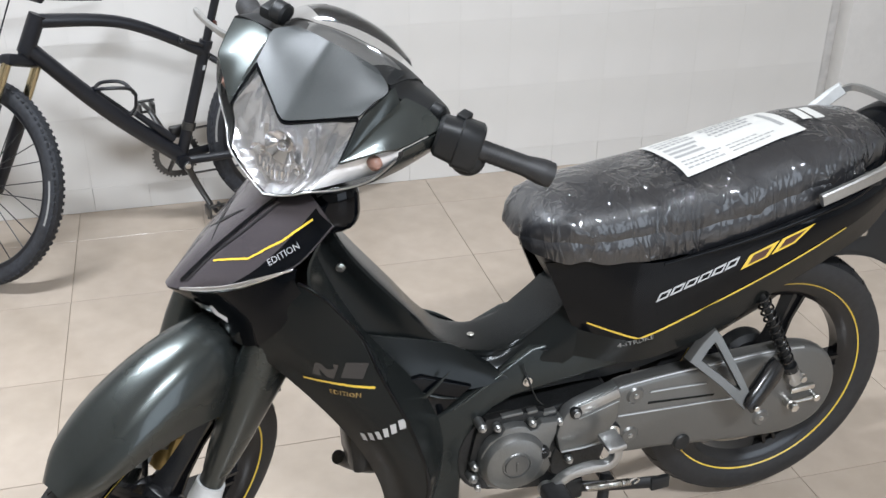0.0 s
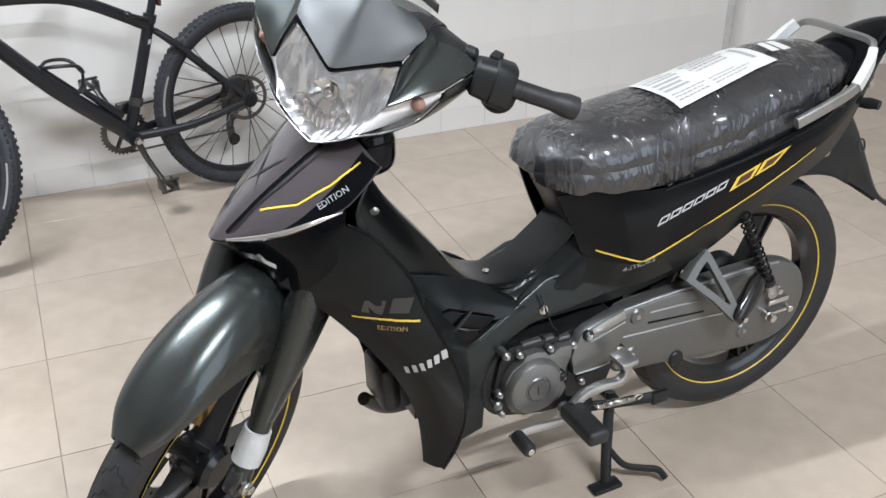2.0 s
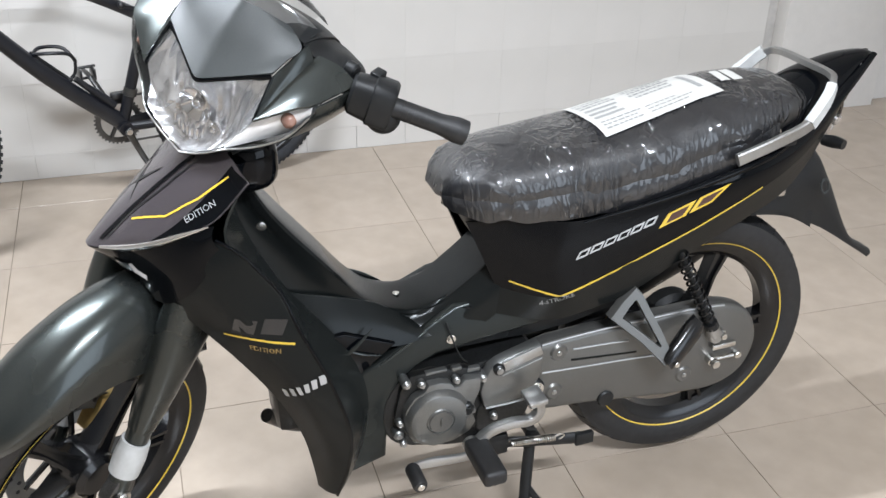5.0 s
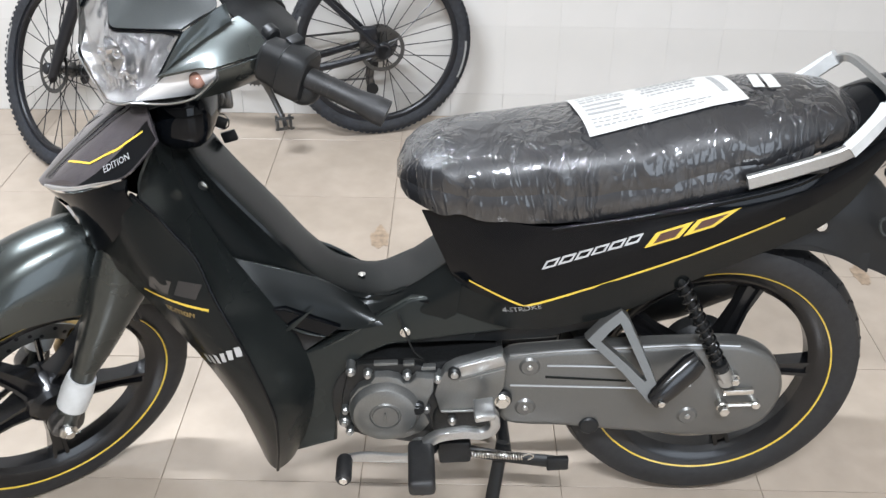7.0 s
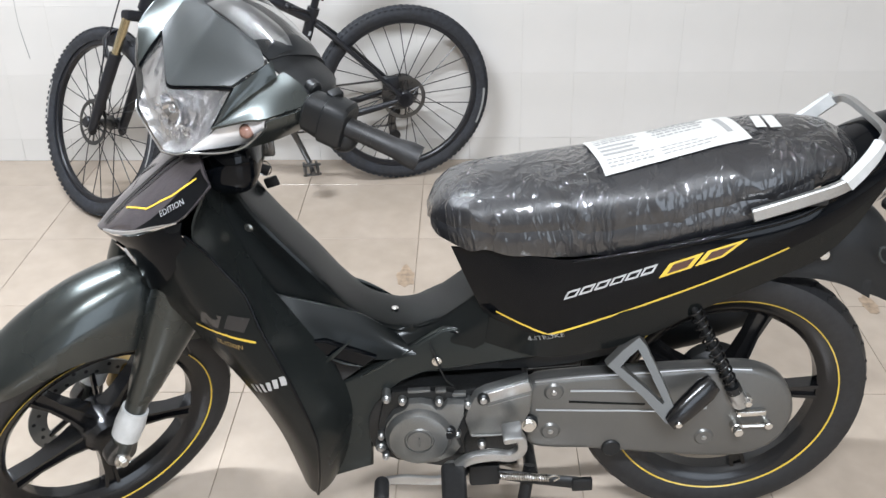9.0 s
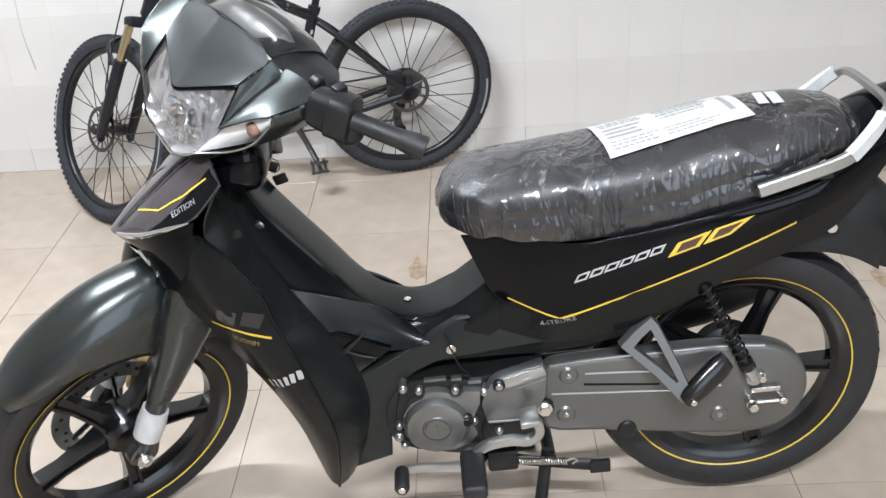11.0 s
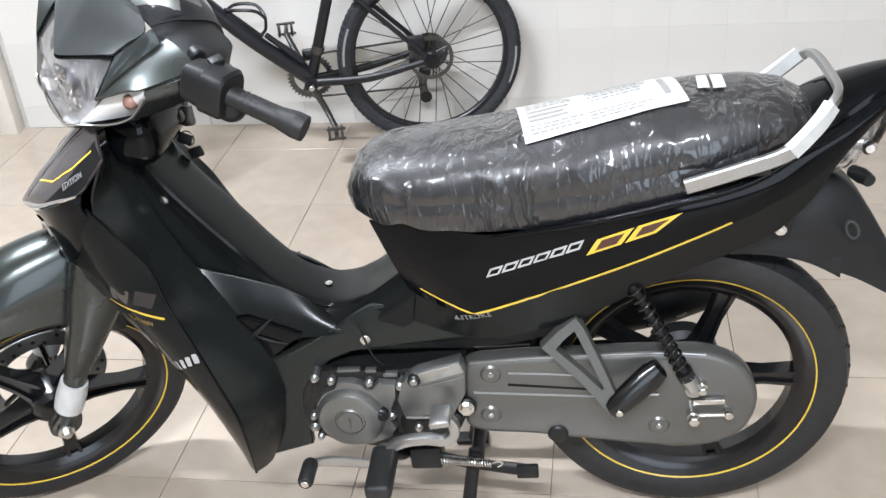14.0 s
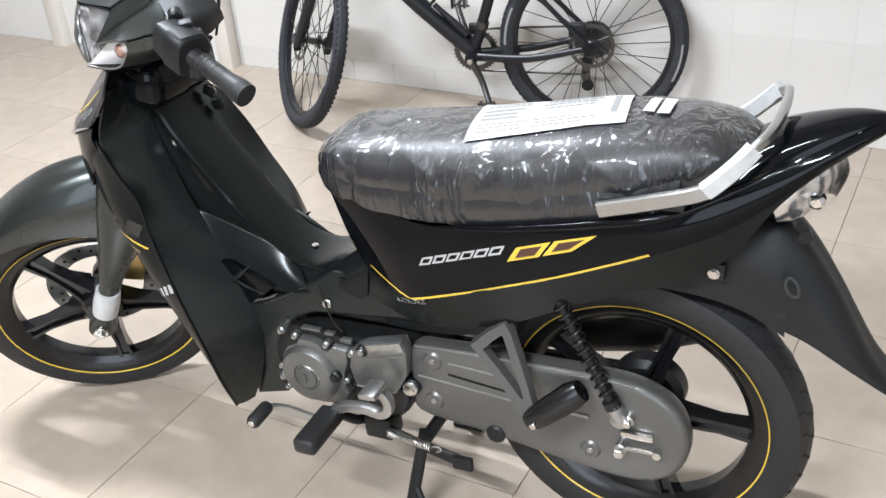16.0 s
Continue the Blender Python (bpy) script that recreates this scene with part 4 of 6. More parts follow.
# tail lamp under the deck
body("tail_underside", skin([[(0.82, -0.084, 0.752), (0.89, -0.057, 0.806), (0.98, -0.010, 0.863)], [(0.82, 0.0, 0.772), (0.89, 0.0, 0.816), (0.98, 0.0, 0.860)], [(0.82, 0.084, 0.752), (0.89, 0.057, 0.806), (0.98, 0.010, 0.863)]], 16, 12, 0.003), M_BLACK, "", 50, deck)
LAMP = [across(r) for r in (
    [(0.838, -0.072, 0.757), (0.876, -0.058, 0.786), (0.905, -0.030, 0.804), (0.915, 0.0, 0.810)],
    [(0.850, -0.068, 0.736), (0.890, -0.052, 0.757), (0.917, -0.027, 0.774), (0.925, 0.0, 0.780)],
    [(0.852, -0.050, 0.714), (0.882, -0.040, 0.720), (0.903, -0.020, 0.733), (0.909, 0.0, 0.737)])]
lamp = body("tail_lamp", skin(LAMP, 26, 12, 0.0), M_CLEAR, "clear tail lamp lens", 50)
lamp.visible_shadow = False
body("lamp_reflector", skin([[(x - 0.016, y * 0.9, z) for x, y, z in r] for r in LAMP], 22, 10, 0.002), M_REFLECT, "", 50, lamp)
body("tail_bulb", disc(0.012, -0.030, -0.052, (0.889, 0, 0.752), 16, 0.005), M_CHROME, "", 40, lamp)

# rear mudguard over the wheel, and the long flap that hangs behind it
G0 = [(0.40, 0.50), (0.50, 0.575), (0.62, 0.612), (0.72, 0.612), (0.80, 0.592), (0.86, 0.556)]
rows = []
for f in (-1, -0.92, -0.5, 0, 0.5, 0.92, 1):
    rows.append([(x, f * (0.070 - 0.008 * i / 5), z + (0.018 if abs(f) < 0.95 else -0.022) - 0.01 * f * f) for i, (x, z) in enumerate(G0)])
guard = body("rear_mudguard", skin(rows, 36, 20, 0.003), M_MATTE, "matt black rear mudguard with flap", 50)
F_CROWN = [(0.66, 0.650), (0.76, 0.690), (0.83, 0.702), (0.872, 0.676), (0.922, 0.600), (0.998, 0.462), (1.075, 0.405)]
F_EDGE = [(0.66, 0.585), (0.735, 0.590), (0.79, 0.572), (0.845, 0.540), (0.895, 0.512), (0.968, 0.462), (1.060, 0.395)]
F_HALF = [0.066, 0.068, 0.068, 0.062, 0.054, 0.048, 0.030]
rows = []
for f in (-1, -0.96, -0.86, -0.5, 0, 0.5, 0.86, 0.96, 1):
    d = abs(f) ** 6
    rows.append([(c[0] + (e[0] - c[0]) * d, h * f * (1.0 if abs(f) > 0.9 else 1.05), c[1] + (e[1] - c[1]) * d) for c, e, h in zip(F_CROWN, F_EDGE, F_HALF)])
body("mud_flap", skin(rows, 44, 30, 0.003), M_MATTE, "matt black mud flap", 50, guard)
for s in (-1, 1):
    body("guard_bolt", hexbolt((0.756, s * 0.082, 0.633), 0.007, 0.005, s), M_ZINC, "", 30, guard)
    body("turn_signal_stem", tube([(0.868, s * 0.045, 0.712), (0.878, s * 0.075, 0.716), (0.882, s * 0.088, 0.716)], [0.011, 0.013, 0.010], 12), M_MATTE, "", 40, guard)
    body("cable_loop", tube([Vector((0.868, s * 0.0735, 0.622)) + Vector((0.009 * math.cos(a) - 0.004 * math.sin(a), 0, 0.016 * math.sin(a))) for a in [2 * math.pi * k / 12 for k in range(13)]], 0.0025, 6, 40), M_COWL, "", 40, guard)
body("mounting_block", box(0.757, -0.072, 0.634, 0.03, 0.018, 0.03, 0.004), M_MATTE, "", 30, guard)

# seat
X_ST = [0.055, 0.070, 0.096, 0.13, 0.19, 0.27, 0.36, 0.46, 0.56, 0.64, 0.71, 0.765, 0.80, 0.815]
Z_T = [0.735, 0.768, 0.787, 0.797, 0.803, 0.810, 0.818, 0.832, 0.848, 0.856, 0.857, 0.848, 0.828, 0.805]
Z_B = [0.730, 0.720, 0.711, 0.703, 0.696, 0.689, 0.688, 0.699, 0.716, 0.736, 0.756, 0.772, 0.786, 0.796]
W_S = [0.030, 0.062, 0.088, 0.104, 0.113, 0.118, 0.121, 0.123, 0.122, 0.116, 0.104, 0.086, 0.060, 0.025]


def seat_at(x):
    return [float(np.interp(x, X_ST, v)) for v in (Z_T, Z_B, W_S)]


def seat_top(x, y):
    """Height of the seat's upper skin."""
    t, b, w = seat_at(x)
    f = min(abs(y) / w, 0.999)
    return b + (t - b) * (0.42 + 0.58 * (1 - f ** 2.6) ** (1 / 2.2))


def seat_shell():
    loops, nx = [], 90
    xs = smooth_line([(x, 0, 0) for x in X_ST], nx)
    for q in xs:
        t, b, w = seat_at(q.x)
        ring = []
        for k in range(56):
            a = 2 * math.pi * k / 56
            c, s = math.cos(a), math.sin(a)
            y = w * math.copysign(abs(c) ** 0.72, c)
            if s >= 0:
                z = seat_top(q.x, y)
            else:
                z = b + (t - b) * (0.42 - 0.42 * abs(s) ** 0.55)
            v = Vector((q.x, y, z))
            out = Vector((0, c, s * 0.8))
            k1 = noise.noise(Vector((q.x * 9 + y * 7, y * 13, z * 11)))
            k2 = noise.noise(Vector((q.x * 26 - z * 30, y * 22, z * 30 + q.x * 14)))
            fold = max(0, 1 - abs(math.sin(q.x * 17 + z * 26 + 2 * k1)) * 5) * 0.004
            sag = 1.0 if s < 0.6 else 0.3
            ring.append(v + out * sag * (0.0042 * k1 + 0.0012 * k2 + fold * (1 if abs(c) > 0.35 else 0.2)))
        loops.append(ring)
    return loft(loops)


seat = body("seat", seat_shell(), M_SEAT, "black seat wrapped in crumpled clear film", 60)
# loose hem of the film
hem = []
for side in (-1, 1):
    rows = [[], [], []]
    for i in range(60):
        x = 0.060 + 0.65 * i / 59
        t, b, w = seat_at(x)
        j = noise.noise(Vector((x * 30, side, 0)))
        for r, dy, dz in ((0, -0.006, 0.50 * (t - b)), (1, 0.0045 + 0.002 * j, 0.2 * (t - b)), (2, 0.002 + 0.004 * j, -0.006 + 0.008 * noise.noise(Vector((x * 22, 5, side))))):
            rows[r].append((x, side * (w + dy), b + dz))
    hem.append(skin(rows, 90, 10, 0.0))
body("film_hem", joined(*hem), M_SEAT, "", 60, seat)

# paper label and stickers lying on the seat's film
def on_seat(name, corners, mat, lift, nu, nv, label=""):
    a, b, c, d = corners
    rows = []
    for j in range(nv):
        r = []
        for i in range(nu):
            u, v = i / (nu - 1), j / (nv - 1)
            x = (a[0] * (1 - u) + b[0] * u) * (1 - v) + (d[0] * (1 - u) + c[0] * u) * v
            y = (a[1] * (1 - u) + b[1] * u) * (1 - v) + (d[1] * (1 - u) + c[1] * u) * v
            r.append(Vector((x, y, seat_top(x, y) + lift + 0.0012 * noise.noise(Vector((x * 18, y * 18, 3))))))
        rows.append(r)
    return grid(rows)


PAPER = ((0.362, -0.076), (0.616, -0.049), (0.594, 0.093), (0.342, 0.070))


def paper_spot(u, v):
    a, b, c, d = PAPER
    x = (a[0] * (1 - u) + b[0] * u) * (1 - v) + (d[0] * (1 - u) + c[0] * u) * v
    y = (a[1] * (1 - u) + b[1] * u) * (1 - v) + (d[1] * (1 - u) + c[1] * u) * v
    return x, y


def paper_patch(u0, u1, v0, v1):
    return (paper_spot(u0, v0), paper_spot(u1, v0), paper_spot(u1, v1), paper_spot(u0, v1))


sheet = part("paper_label", on_seat("paper", PAPER, M_PAPER, 0.0030, 40, 24), M_PAPER, moto, "white printed delivery label on the seat film", 60)
# unreadable print: lines of short dashes in two columns, a few bold bars, a block along the edge
lines = [(0.05, 0.36, 0.10, 0.030), (0.05, 0.33, 0.17, 0.030), (0.05, 0.38, 0.24, 0.030), (0.05, 0.30, 0.36, 0.055), (0.05, 0.28, 0.47, 0.055), (0.05, 0.32, 0.58, 0.055), (0.05, 0.35, 0.70, 0.040), (0.05, 0.35, 0.78, 0.040), (0.05, 0.30, 0.88, 0.030),
         (0.46, 0.78, 0.52, 0.040), (0.44, 0.80, 0.61, 0.050), (0.46, 0.82, 0.70, 0.050), (0.44, 0.80, 0.79, 0.040), (0.46, 0.84, 0.87, 0.040), (0.42, 0.74, 0.10, 0.022), (0.42, 0.80, 0.17, 0.022), (0.42, 0.70, 0.24, 0.022)]
for k, (u0, u1, v0, h) in enumerate(lines):
    dash, u = [], u0
    while u < u1 - 0.01:
        w = u1 - u0 if h > 0.052 else random.uniform(0.015, 0.05)
        dash.append(on_seat("dash", paper_patch(u, min(u + w, u1), v0, v0 + h), M_INK, 0.0036, 8, 3))
        u += w + 0.010
    part("print_line", joined(*dash), M_INK, sheet, "", 60)
part("print_block", on_seat("bar", paper_patch(0.89, 0.93, 0.25, 0.75), M_INK, 0.0036, 4, 12), M_INK, sheet, "", 60)
for c in (((0.655, -0.022), (0.674, -0.022), (0.674, 0.035), (0.655, 0.035)), ((0.632, -0.015), (0.650, -0.018), (0.650, 0.035), (0.634, 0.035))):
    part("sticker", on_seat("s", c, M_PAPER, 0.0035, 8, 12), M_PAPER, seat, "small white sticker", 60)

# grab rail with foam wraps
RAIL = [(0.600, -0.139, 0.752), (0.68, -0.140, 0.775), (0.750, -0.134, 0.796), (0.788, -0.122, 0.828), (0.812, -0.106, 0.856), (0.826, -0.080, 0.866), (0.830, 0.0, 0.864), (0.826, 0.080, 0.862), (0.812, 0.106, 0.852), (0.788, 0.122, 0.826), (0.750, 0.134, 0.796), (0.68, 0.140, 0.775), (0.600, 0.139, 0.752)]
def rail_tall(f):
    return 0.024 - 0.010 * min(1, max(0, (0.5 - abs(f - 0.5) - 0.25) / 0.08))


rail = body("grab_rail", bar(RAIL, 0.012, rail_tall, 110), M_BRIGHT, "satin silver grab rail", 40)
for s in (-1, 1):
    body("foam_wrap", bar([(0.752, s * 0.134, 0.797), (0.774, s * 0.127, 0.816), (0.796, s * 0.118, 0.838), (0.811, s * 0.107, 0.855)], 0.018, 0.026, 16), M_FOAM, "white foam wrapping", 40, rail)
    body("rail_foot", box(0.705, s * 0.120, 0.768, 0.04, 0.04, 0.012, 0.003), M_MATTE, "", 30, rail)

# ---- engine
engine = body("engine_case", prism(rounded([(-0.082, 0.30), (-0.075, 0.36), (-0.035, 0.405), (0.03, 0.412), (0.10, 0.40), (0.215, 0.412), (0.225, 0.36), (0.215, 0.28), (0.17, 0.225), (0.08, 0.215), (0.0, 0.232), (-0.06, 0.255)], 50), -0.105, 0.10, 0.006), M_ENGINE, "dark cast aluminium engine case", 30)
# crank cover: a lobed casting, domed towards its inspection cap
LOBES = [(-0.046, 0.350), (-0.030, 0.374), (-0.008, 0.384), (0.000, 0.397), (0.024, 0.397), (0.042, 0.391), (0.050, 0.380), (0.060, 0.380), (0.072, 0.392), (0.103, 0.388), (0.101, 0.360), (0.090, 0.335), (0.084, 0.312), (0.092, 0.288), (0.078, 0.268), (0.045, 0.254), (0.006, 0.252), (-0.032, 0.270), (-0.047, 0.300), (-0.050, 0.326)]
cover = body("crank_cover", prism(LOBES, -0.098, -0.134, 0.004, 2), M_ALU, "lobed cast aluminium crank cover", 35, engine)
body("cover_dome", lathe([(0.0004, -0.152), (0.044, -0.152), (0.055, -0.148), (0.062, -0.138), (0.064, -0.125), (0.0004, -0.125)], 56, (0.014, 0, 0.322)), M_ALU, "domed crank cover", 30, engine)
body("inspection_cap", joined(lathe([(0.0004, -0.155), (0.022, -0.155), (0.0235, -0.152), (0.0004, -0.150)], 32, (0.015, 0, 0.324)), box(0.015, -0.1565, 0.324, 0.0035, 0.004, 0.020, 0.001)), M_CASE, "round inspection cap", 30, engine)
body("cap_ring", lathe([(0.0245, -0.150), (0.0265, -0.1545), (0.030, -0.150)], 40, (0.015, 0, 0.324)), M_ALU, "", 30, engine)
body("cover_flange", prism([(-0.066, 0.285), (-0.062, 0.335), (-0.050, 0.385), (-0.030, 0.412), (0.014, 0.413), (0.075, 0.406), (0.109, 0.392), (0.118, 0.330), (0.105, 0.262), (0.040, 0.238), (-0.030, 0.250), (-0.058, 0.268)], -0.096, -0.116, 0.003), M_ENGINE, "dark gasket flange", 30, engine)
body("flange_rail", joined(box(0.020, -0.112, 0.411, 0.042, 0.012, 0.006, 0.002), box(0.060, -0.112, 0.408, 0.020, 0.012, 0.007, 0.002), box(0.094, -0.112, 0.398, 0.026, 0.012, 0.008, 0.002)), M_ALU, "", 30, engine)
for x, z, r in ((-0.012, 0.397, 0.008), (0.056, 0.390, 0.008), (-0.041, 0.404, 0.009), (-0.060, 0.292, 0.010), (-0.057, 0.319, 0.007), (0.087, 0.313, 0.007), (0.109, 0.380, 0.009), (0.132, 0.284, 0.008), (-0.052, 0.270, 0.007)):
    body("bolt_lug", disc(r, -0.095, -0.130, (x, 0, z), 20, 0.003), M_ALU, "", 30, engine)
    body("bolt", hexbolt((x, -0.130, z), 0.0042, 0.004), M_BRIGHT, "", 30, engine)
body("oil_plug", joined(disc(0.0135, -0.125, -0.146, (0.071, 0, 0.329), 24, 0.003), disc(0.009, -0.146, -0.149, (0.071, 0, 0.329), 6, 0.001)), M_ENGINE, "dark round plug", 30, engine)
body("clutch_bulge", prism(rounded([(0.095, 0.270), (0.105, 0.312), (0.150, 0.314), (0.195, 0.310), (0.212, 0.290), (0.185, 0.245), (0.11, 0.245)], 36), -0.10, -0.118, 0.006, 3), M_ENGINE, "", 40, engine)
body("sprocket_cover", prism([(0.102, 0.352), (0.108, 0.373), (0.122, 0.400), (0.142, 0.412), (0.222, 0.434), (0.230, 0.412), (0.225, 0.360), (0.196, 0.310), (0.111, 0.309)], -0.104, -0.132, 0.004, 2), M_ALU, "aluminium sprocket cover", 40, engine)
body("cover_band", prism([(0.146, 0.411), (0.221, 0.432), (0.228, 0.412), (0.151, 0.391)], -0.128, -0.1355, 0.002), M_BRIGHT, "brighter band along the top of the sprocket cover", 40, engine)
body("cover_lip", tube([(0.113, -0.132, 0.313), (0.155, -0.133, 0.3125), (0.194, -0.132, 0.314)], 0.0024, 8), M_BRIGHT, "", 40, engine)
body("cover_lip", tube([(0.146, -0.1325, 0.381), (0.185, -0.1335, 0.392), (0.226, -0.1325, 0.402)], 0.0014, 8), M_BRIGHT, "", 40, engine)
body("cover_screw", joined(disc(0.0115, -0.125, -0.140, (0.138, 0, 0.398), 22, 0.003), disc(0.0085, -0.140, -0.1405, (0.138, 0, 0.398), 20, 0.0002)), M_ENGINE, "", 30, engine)
body("bolt", hexbolt((0.138, -0.1405, 0.398), 0.0050, 0.003), M_BRIGHT, "", 30, engine)
body("cylinder", joined(*[box(-0.135 - 0.013 * k, 0.0, 0.335 + 0.002 * k, 0.005, 0.15, 0.13, 0.002) for k in range(7)], box(-0.17, 0, 0.34, 0.14, 0.10, 0.09, 0.01)), M_ENGINE, "finned cylinder behind the leg shield", 30, engine)
body("cylinder_head", box(-0.245, 0.0, 0.345, 0.05, 0.10, 0.10, 0.015), M_ENGINE, "", 30, engine)
body("carburettor_box", box(0.10, -0.03, 0.465, 0.16, 0.12, 0.07, 0.012), M_MATTE, "black air box", 30, engine)
body("cable", tube([(0.046, -0.100, 0.505), (0.056, -0.1055, 0.470), (0.070, -0.108, 0.430), (0.084, -0.106, 0.412)], 0.0016, 6), M_MATTE, "thin black cable", 40, engine)
body("frame_underside", prism([(0.13, 0.50), (0.33, 0.478), (0.43, 0.50), (0.43, 0.455), (0.30, 0.43), (0.22, 0.425), (0.13, 0.43)], -0.085, 0.085, 0.006), M_MATTE, "black frame under the side covers", 30)

# chain case
CASE = rounded([(0.226, 0.405), (0.300, 0.418), (0.430, 0.420), (0.560, 0.420), (0.645, 0.414), (0.706, 0.378), (0.730, 0.308), (0.706, 0.240), (0.645, 0.208), (0.560, 0.210), (0.450, 0.226), (0.340, 0.244), (0.226, 0.262), (0.220, 0.33)], 60)
case = body("chain_case", prism(CASE, -0.070, -0.112, 0.012, 3), M_CASE, "grey painted full chain case", 40)
for pts in (((0.237, 0.349), (0.336, 0.341), (0.437, 0.333), (0.500, 0.326)), ((0.302, 0.389), (0.365, 0.385), (0.423, 0.380))):
    body("case_ridge", tube([(x, -0.112, z) for x, z in pts], 0.0024, 8), M_BRIGHT, "", 40, case)
body("case_ridge", tube([(0.51, -0.113, 0.335), (0.56, -0.113, 0.333)], 0.0035, 8), M_BRIGHT, "", 40, case)
body("case_edge", tube([(0.236, -0.108, 0.412), (0.32, -0.109, 0.418), (0.45, -0.109, 0.4195), (0.56, -0.109, 0.4195), (0.64, -0.109, 0.412)], 0.003, 8), M_BRIGHT, "", 40, case)
body("case_groove", prism([(0.299, 0.362), (0.442, 0.346), (0.444, 0.350), (0.299, 0.367)], -0.110, -0.1135, 0.001), M_GUN_DARK, "", 40, case)
body("inspection_plug", disc(0.0185, -0.108, -0.117, (0.381, 0, 0.248), 28, 0.003), M_MATTE, "black rubber plug", 30, case)
for x, z in ((0.271, 0.389), (0.560, 0.262), (0.264, 0.298)):
    body("case_boss", disc(0.019, -0.105, -0.116, (x, 0, z), 24, 0.004), M_CASE, "", 30, case)
    body("case_screw", hexbolt((x, -0.116, z), 0.0040, 0.003), M_BRIGHT, "", 30, case)
body("pivot_bolt", hexbolt((0.222, -0.122, 0.323), 0.011, 0.010), M_ZINC, "large pivot bolt", 30, case)
body("pivot_washer", disc(0.018, -0.108, -0.123, (0.222, 0, 0.323), 28, 0.003), M_MATTE, "", 30, case)
body("axle_nut", joined(disc(0.011, -0.11, -0.130, (0.618, 0, 0.289), 24, 0.002), disc(0.0095, -0.130, -0.142, (0.618, 0, 0.289), 6, 0.001)), M_ZINC, "", 30, case)
body("chain_adjuster", joined(box(0.645, -0.118, 0.318, 0.055, 0.010, 0.012, 0.002), tube([(0.62, -0.122, 0.291), (0.685, -0.120, 0.288)], 0.0045, 8), disc(0.008, -0.112, -0.128, (0.679, 0, 0.289), 8, 0.001)), M_ZINC, "", 30, case)
body("shock_bolt", joined(disc(0.010, -0.11, -0.128, (0.632, 0, 0.352), 20, 0.002), disc(0.0075, -0.128, -0.137, (0.632, 0, 0.352), 6, 0.001)), M_ZINC, "", 30, case)

# shock absorbers
for s in (-1, 1):
    a, b = Vector((0.515, s * 0.112, 0.570)), Vector((0.618, s * 0.124, 0.352))
    d = b - a
    sh = body("shock_absorber", joined(tube([a, a + d * 0.45], 0.0065, 14), tube([a + d * 0.40, a + d * 0.86], 0.0080, 14), tube([a + d * 0.84, a + d * 0.90], 0.0150, 16)), M_MATTE, "black rear shock absorber", 30)
    side = d.normalized().cross(Vector((0, 1, 0))).normalized()
    up2 = d.normalized().cross(side)
    coil = [a + d * (0.06 + 0.76 * k / 132) + 0.0125 * (math.cos(k / 132 * 2 * math.pi * 11) * side + math.sin(k / 132 * 2 * math.pi * 11) * up2) for k in range(133)]
    body("coil_spring", tube(coil, 0.0024, 6, 264), M_RIM, "black coil spring", 60, sh)
    body("lower_eye", joined(tube([a + d * 0.88, b], [0.015, 0.013], 12), disc(0.016, s * 0.108, s * 0.132, (b.x, 0, b.z), 20, 0.002)), M_BRIGHT, "", 30, sh)

# exhaust along the far flank
muffler = body("exhaust_muffler", tube([(0.22, 0.135, 0.255), (0.32, 0.150, 0.275), (0.36, 0.155, 0.285), (0.60, 0.165, 0.366), (0.80, 0.168, 0.425), (0.815, 0.168, 0.429)], [0.018, 0.022, 0.050, 0.066, 0.058, 0.032], 20, 50), M_MATTE, "matt black exhaust muffler", 40)
body("exhaust_pipe", tube([(-0.28, 0.03, 0.285), (-0.20, 0.08, 0.20), (-0.05, 0.12, 0.175), (0.12, 0.13, 0.205), (0.24, 0.137, 0.258)], 0.014, 12, 40), M_STEEL, "", 40, muffler)

# pillion peg bracket and folded peg
for s in (-1, 1):
    def sy(y):
        return s * y
    # cast frame with a long triangular opening
    outer = [(0.362, 0.462), (0.392, 0.488), (0.424, 0.510), (0.437, 0.494), (0.472, 0.415), (0.496, 0.352), (0.470, 0.348), (0.425, 0.402)]
    hole = [(0.388, 0.458), (0.404, 0.474), (0.421, 0.487), (0.424, 0.482), (0.456, 0.412), (0.466, 0.390), (0.462, 0.388), (0.432, 0.418)]
    loops = []
    for (ox, oz), (hx, hz) in zip(outer, hole):
        ring = []
        for x, z, dy in ((ox, oz, -0.004), (ox + 0.1 * (hx - ox), oz + 0.1 * (hz - oz), -0.010), (hx, hz, -0.010), (hx, hz, 0.008), (ox, oz, 0.008)):
            ring.append(Vector((x, sy(0.112 + (0.51 - z) * 0.36 - dy), z)))
        loops.append(ring)
    br = body("pillion_bracket", loft(loops + loops[:1], False), M_CASE, "cast aluminium pillion footrest bracket", 30)
    body("pillion_peg", loft([[Vector((0.485, sy(0.172), 0.358)) + Vector((0.075, -sy(0.03), 0.055)) * t + Vector((w * -0.5 * math.cos(a), 0.5 * h * math.sin(a), w * 0.7 * math.cos(a)))
                               for a in (2 * math.pi * k / 16 for k in range(16))] for t, w, h in ((-0.12, 0.018, 0.022), (0.0, 0.024, 0.030), (0.25, 0.027, 0.034), (0.8, 0.030, 0.036), (1.0, 0.024, 0.028))]), M_RIM, "folded black rubber pillion peg", 40, br)
    body("peg_pin", disc(0.006, sy(0.165), sy(0.192), (0.489, 0, 0.356), 12, 0.001), M_ZINC, "", 30, br)

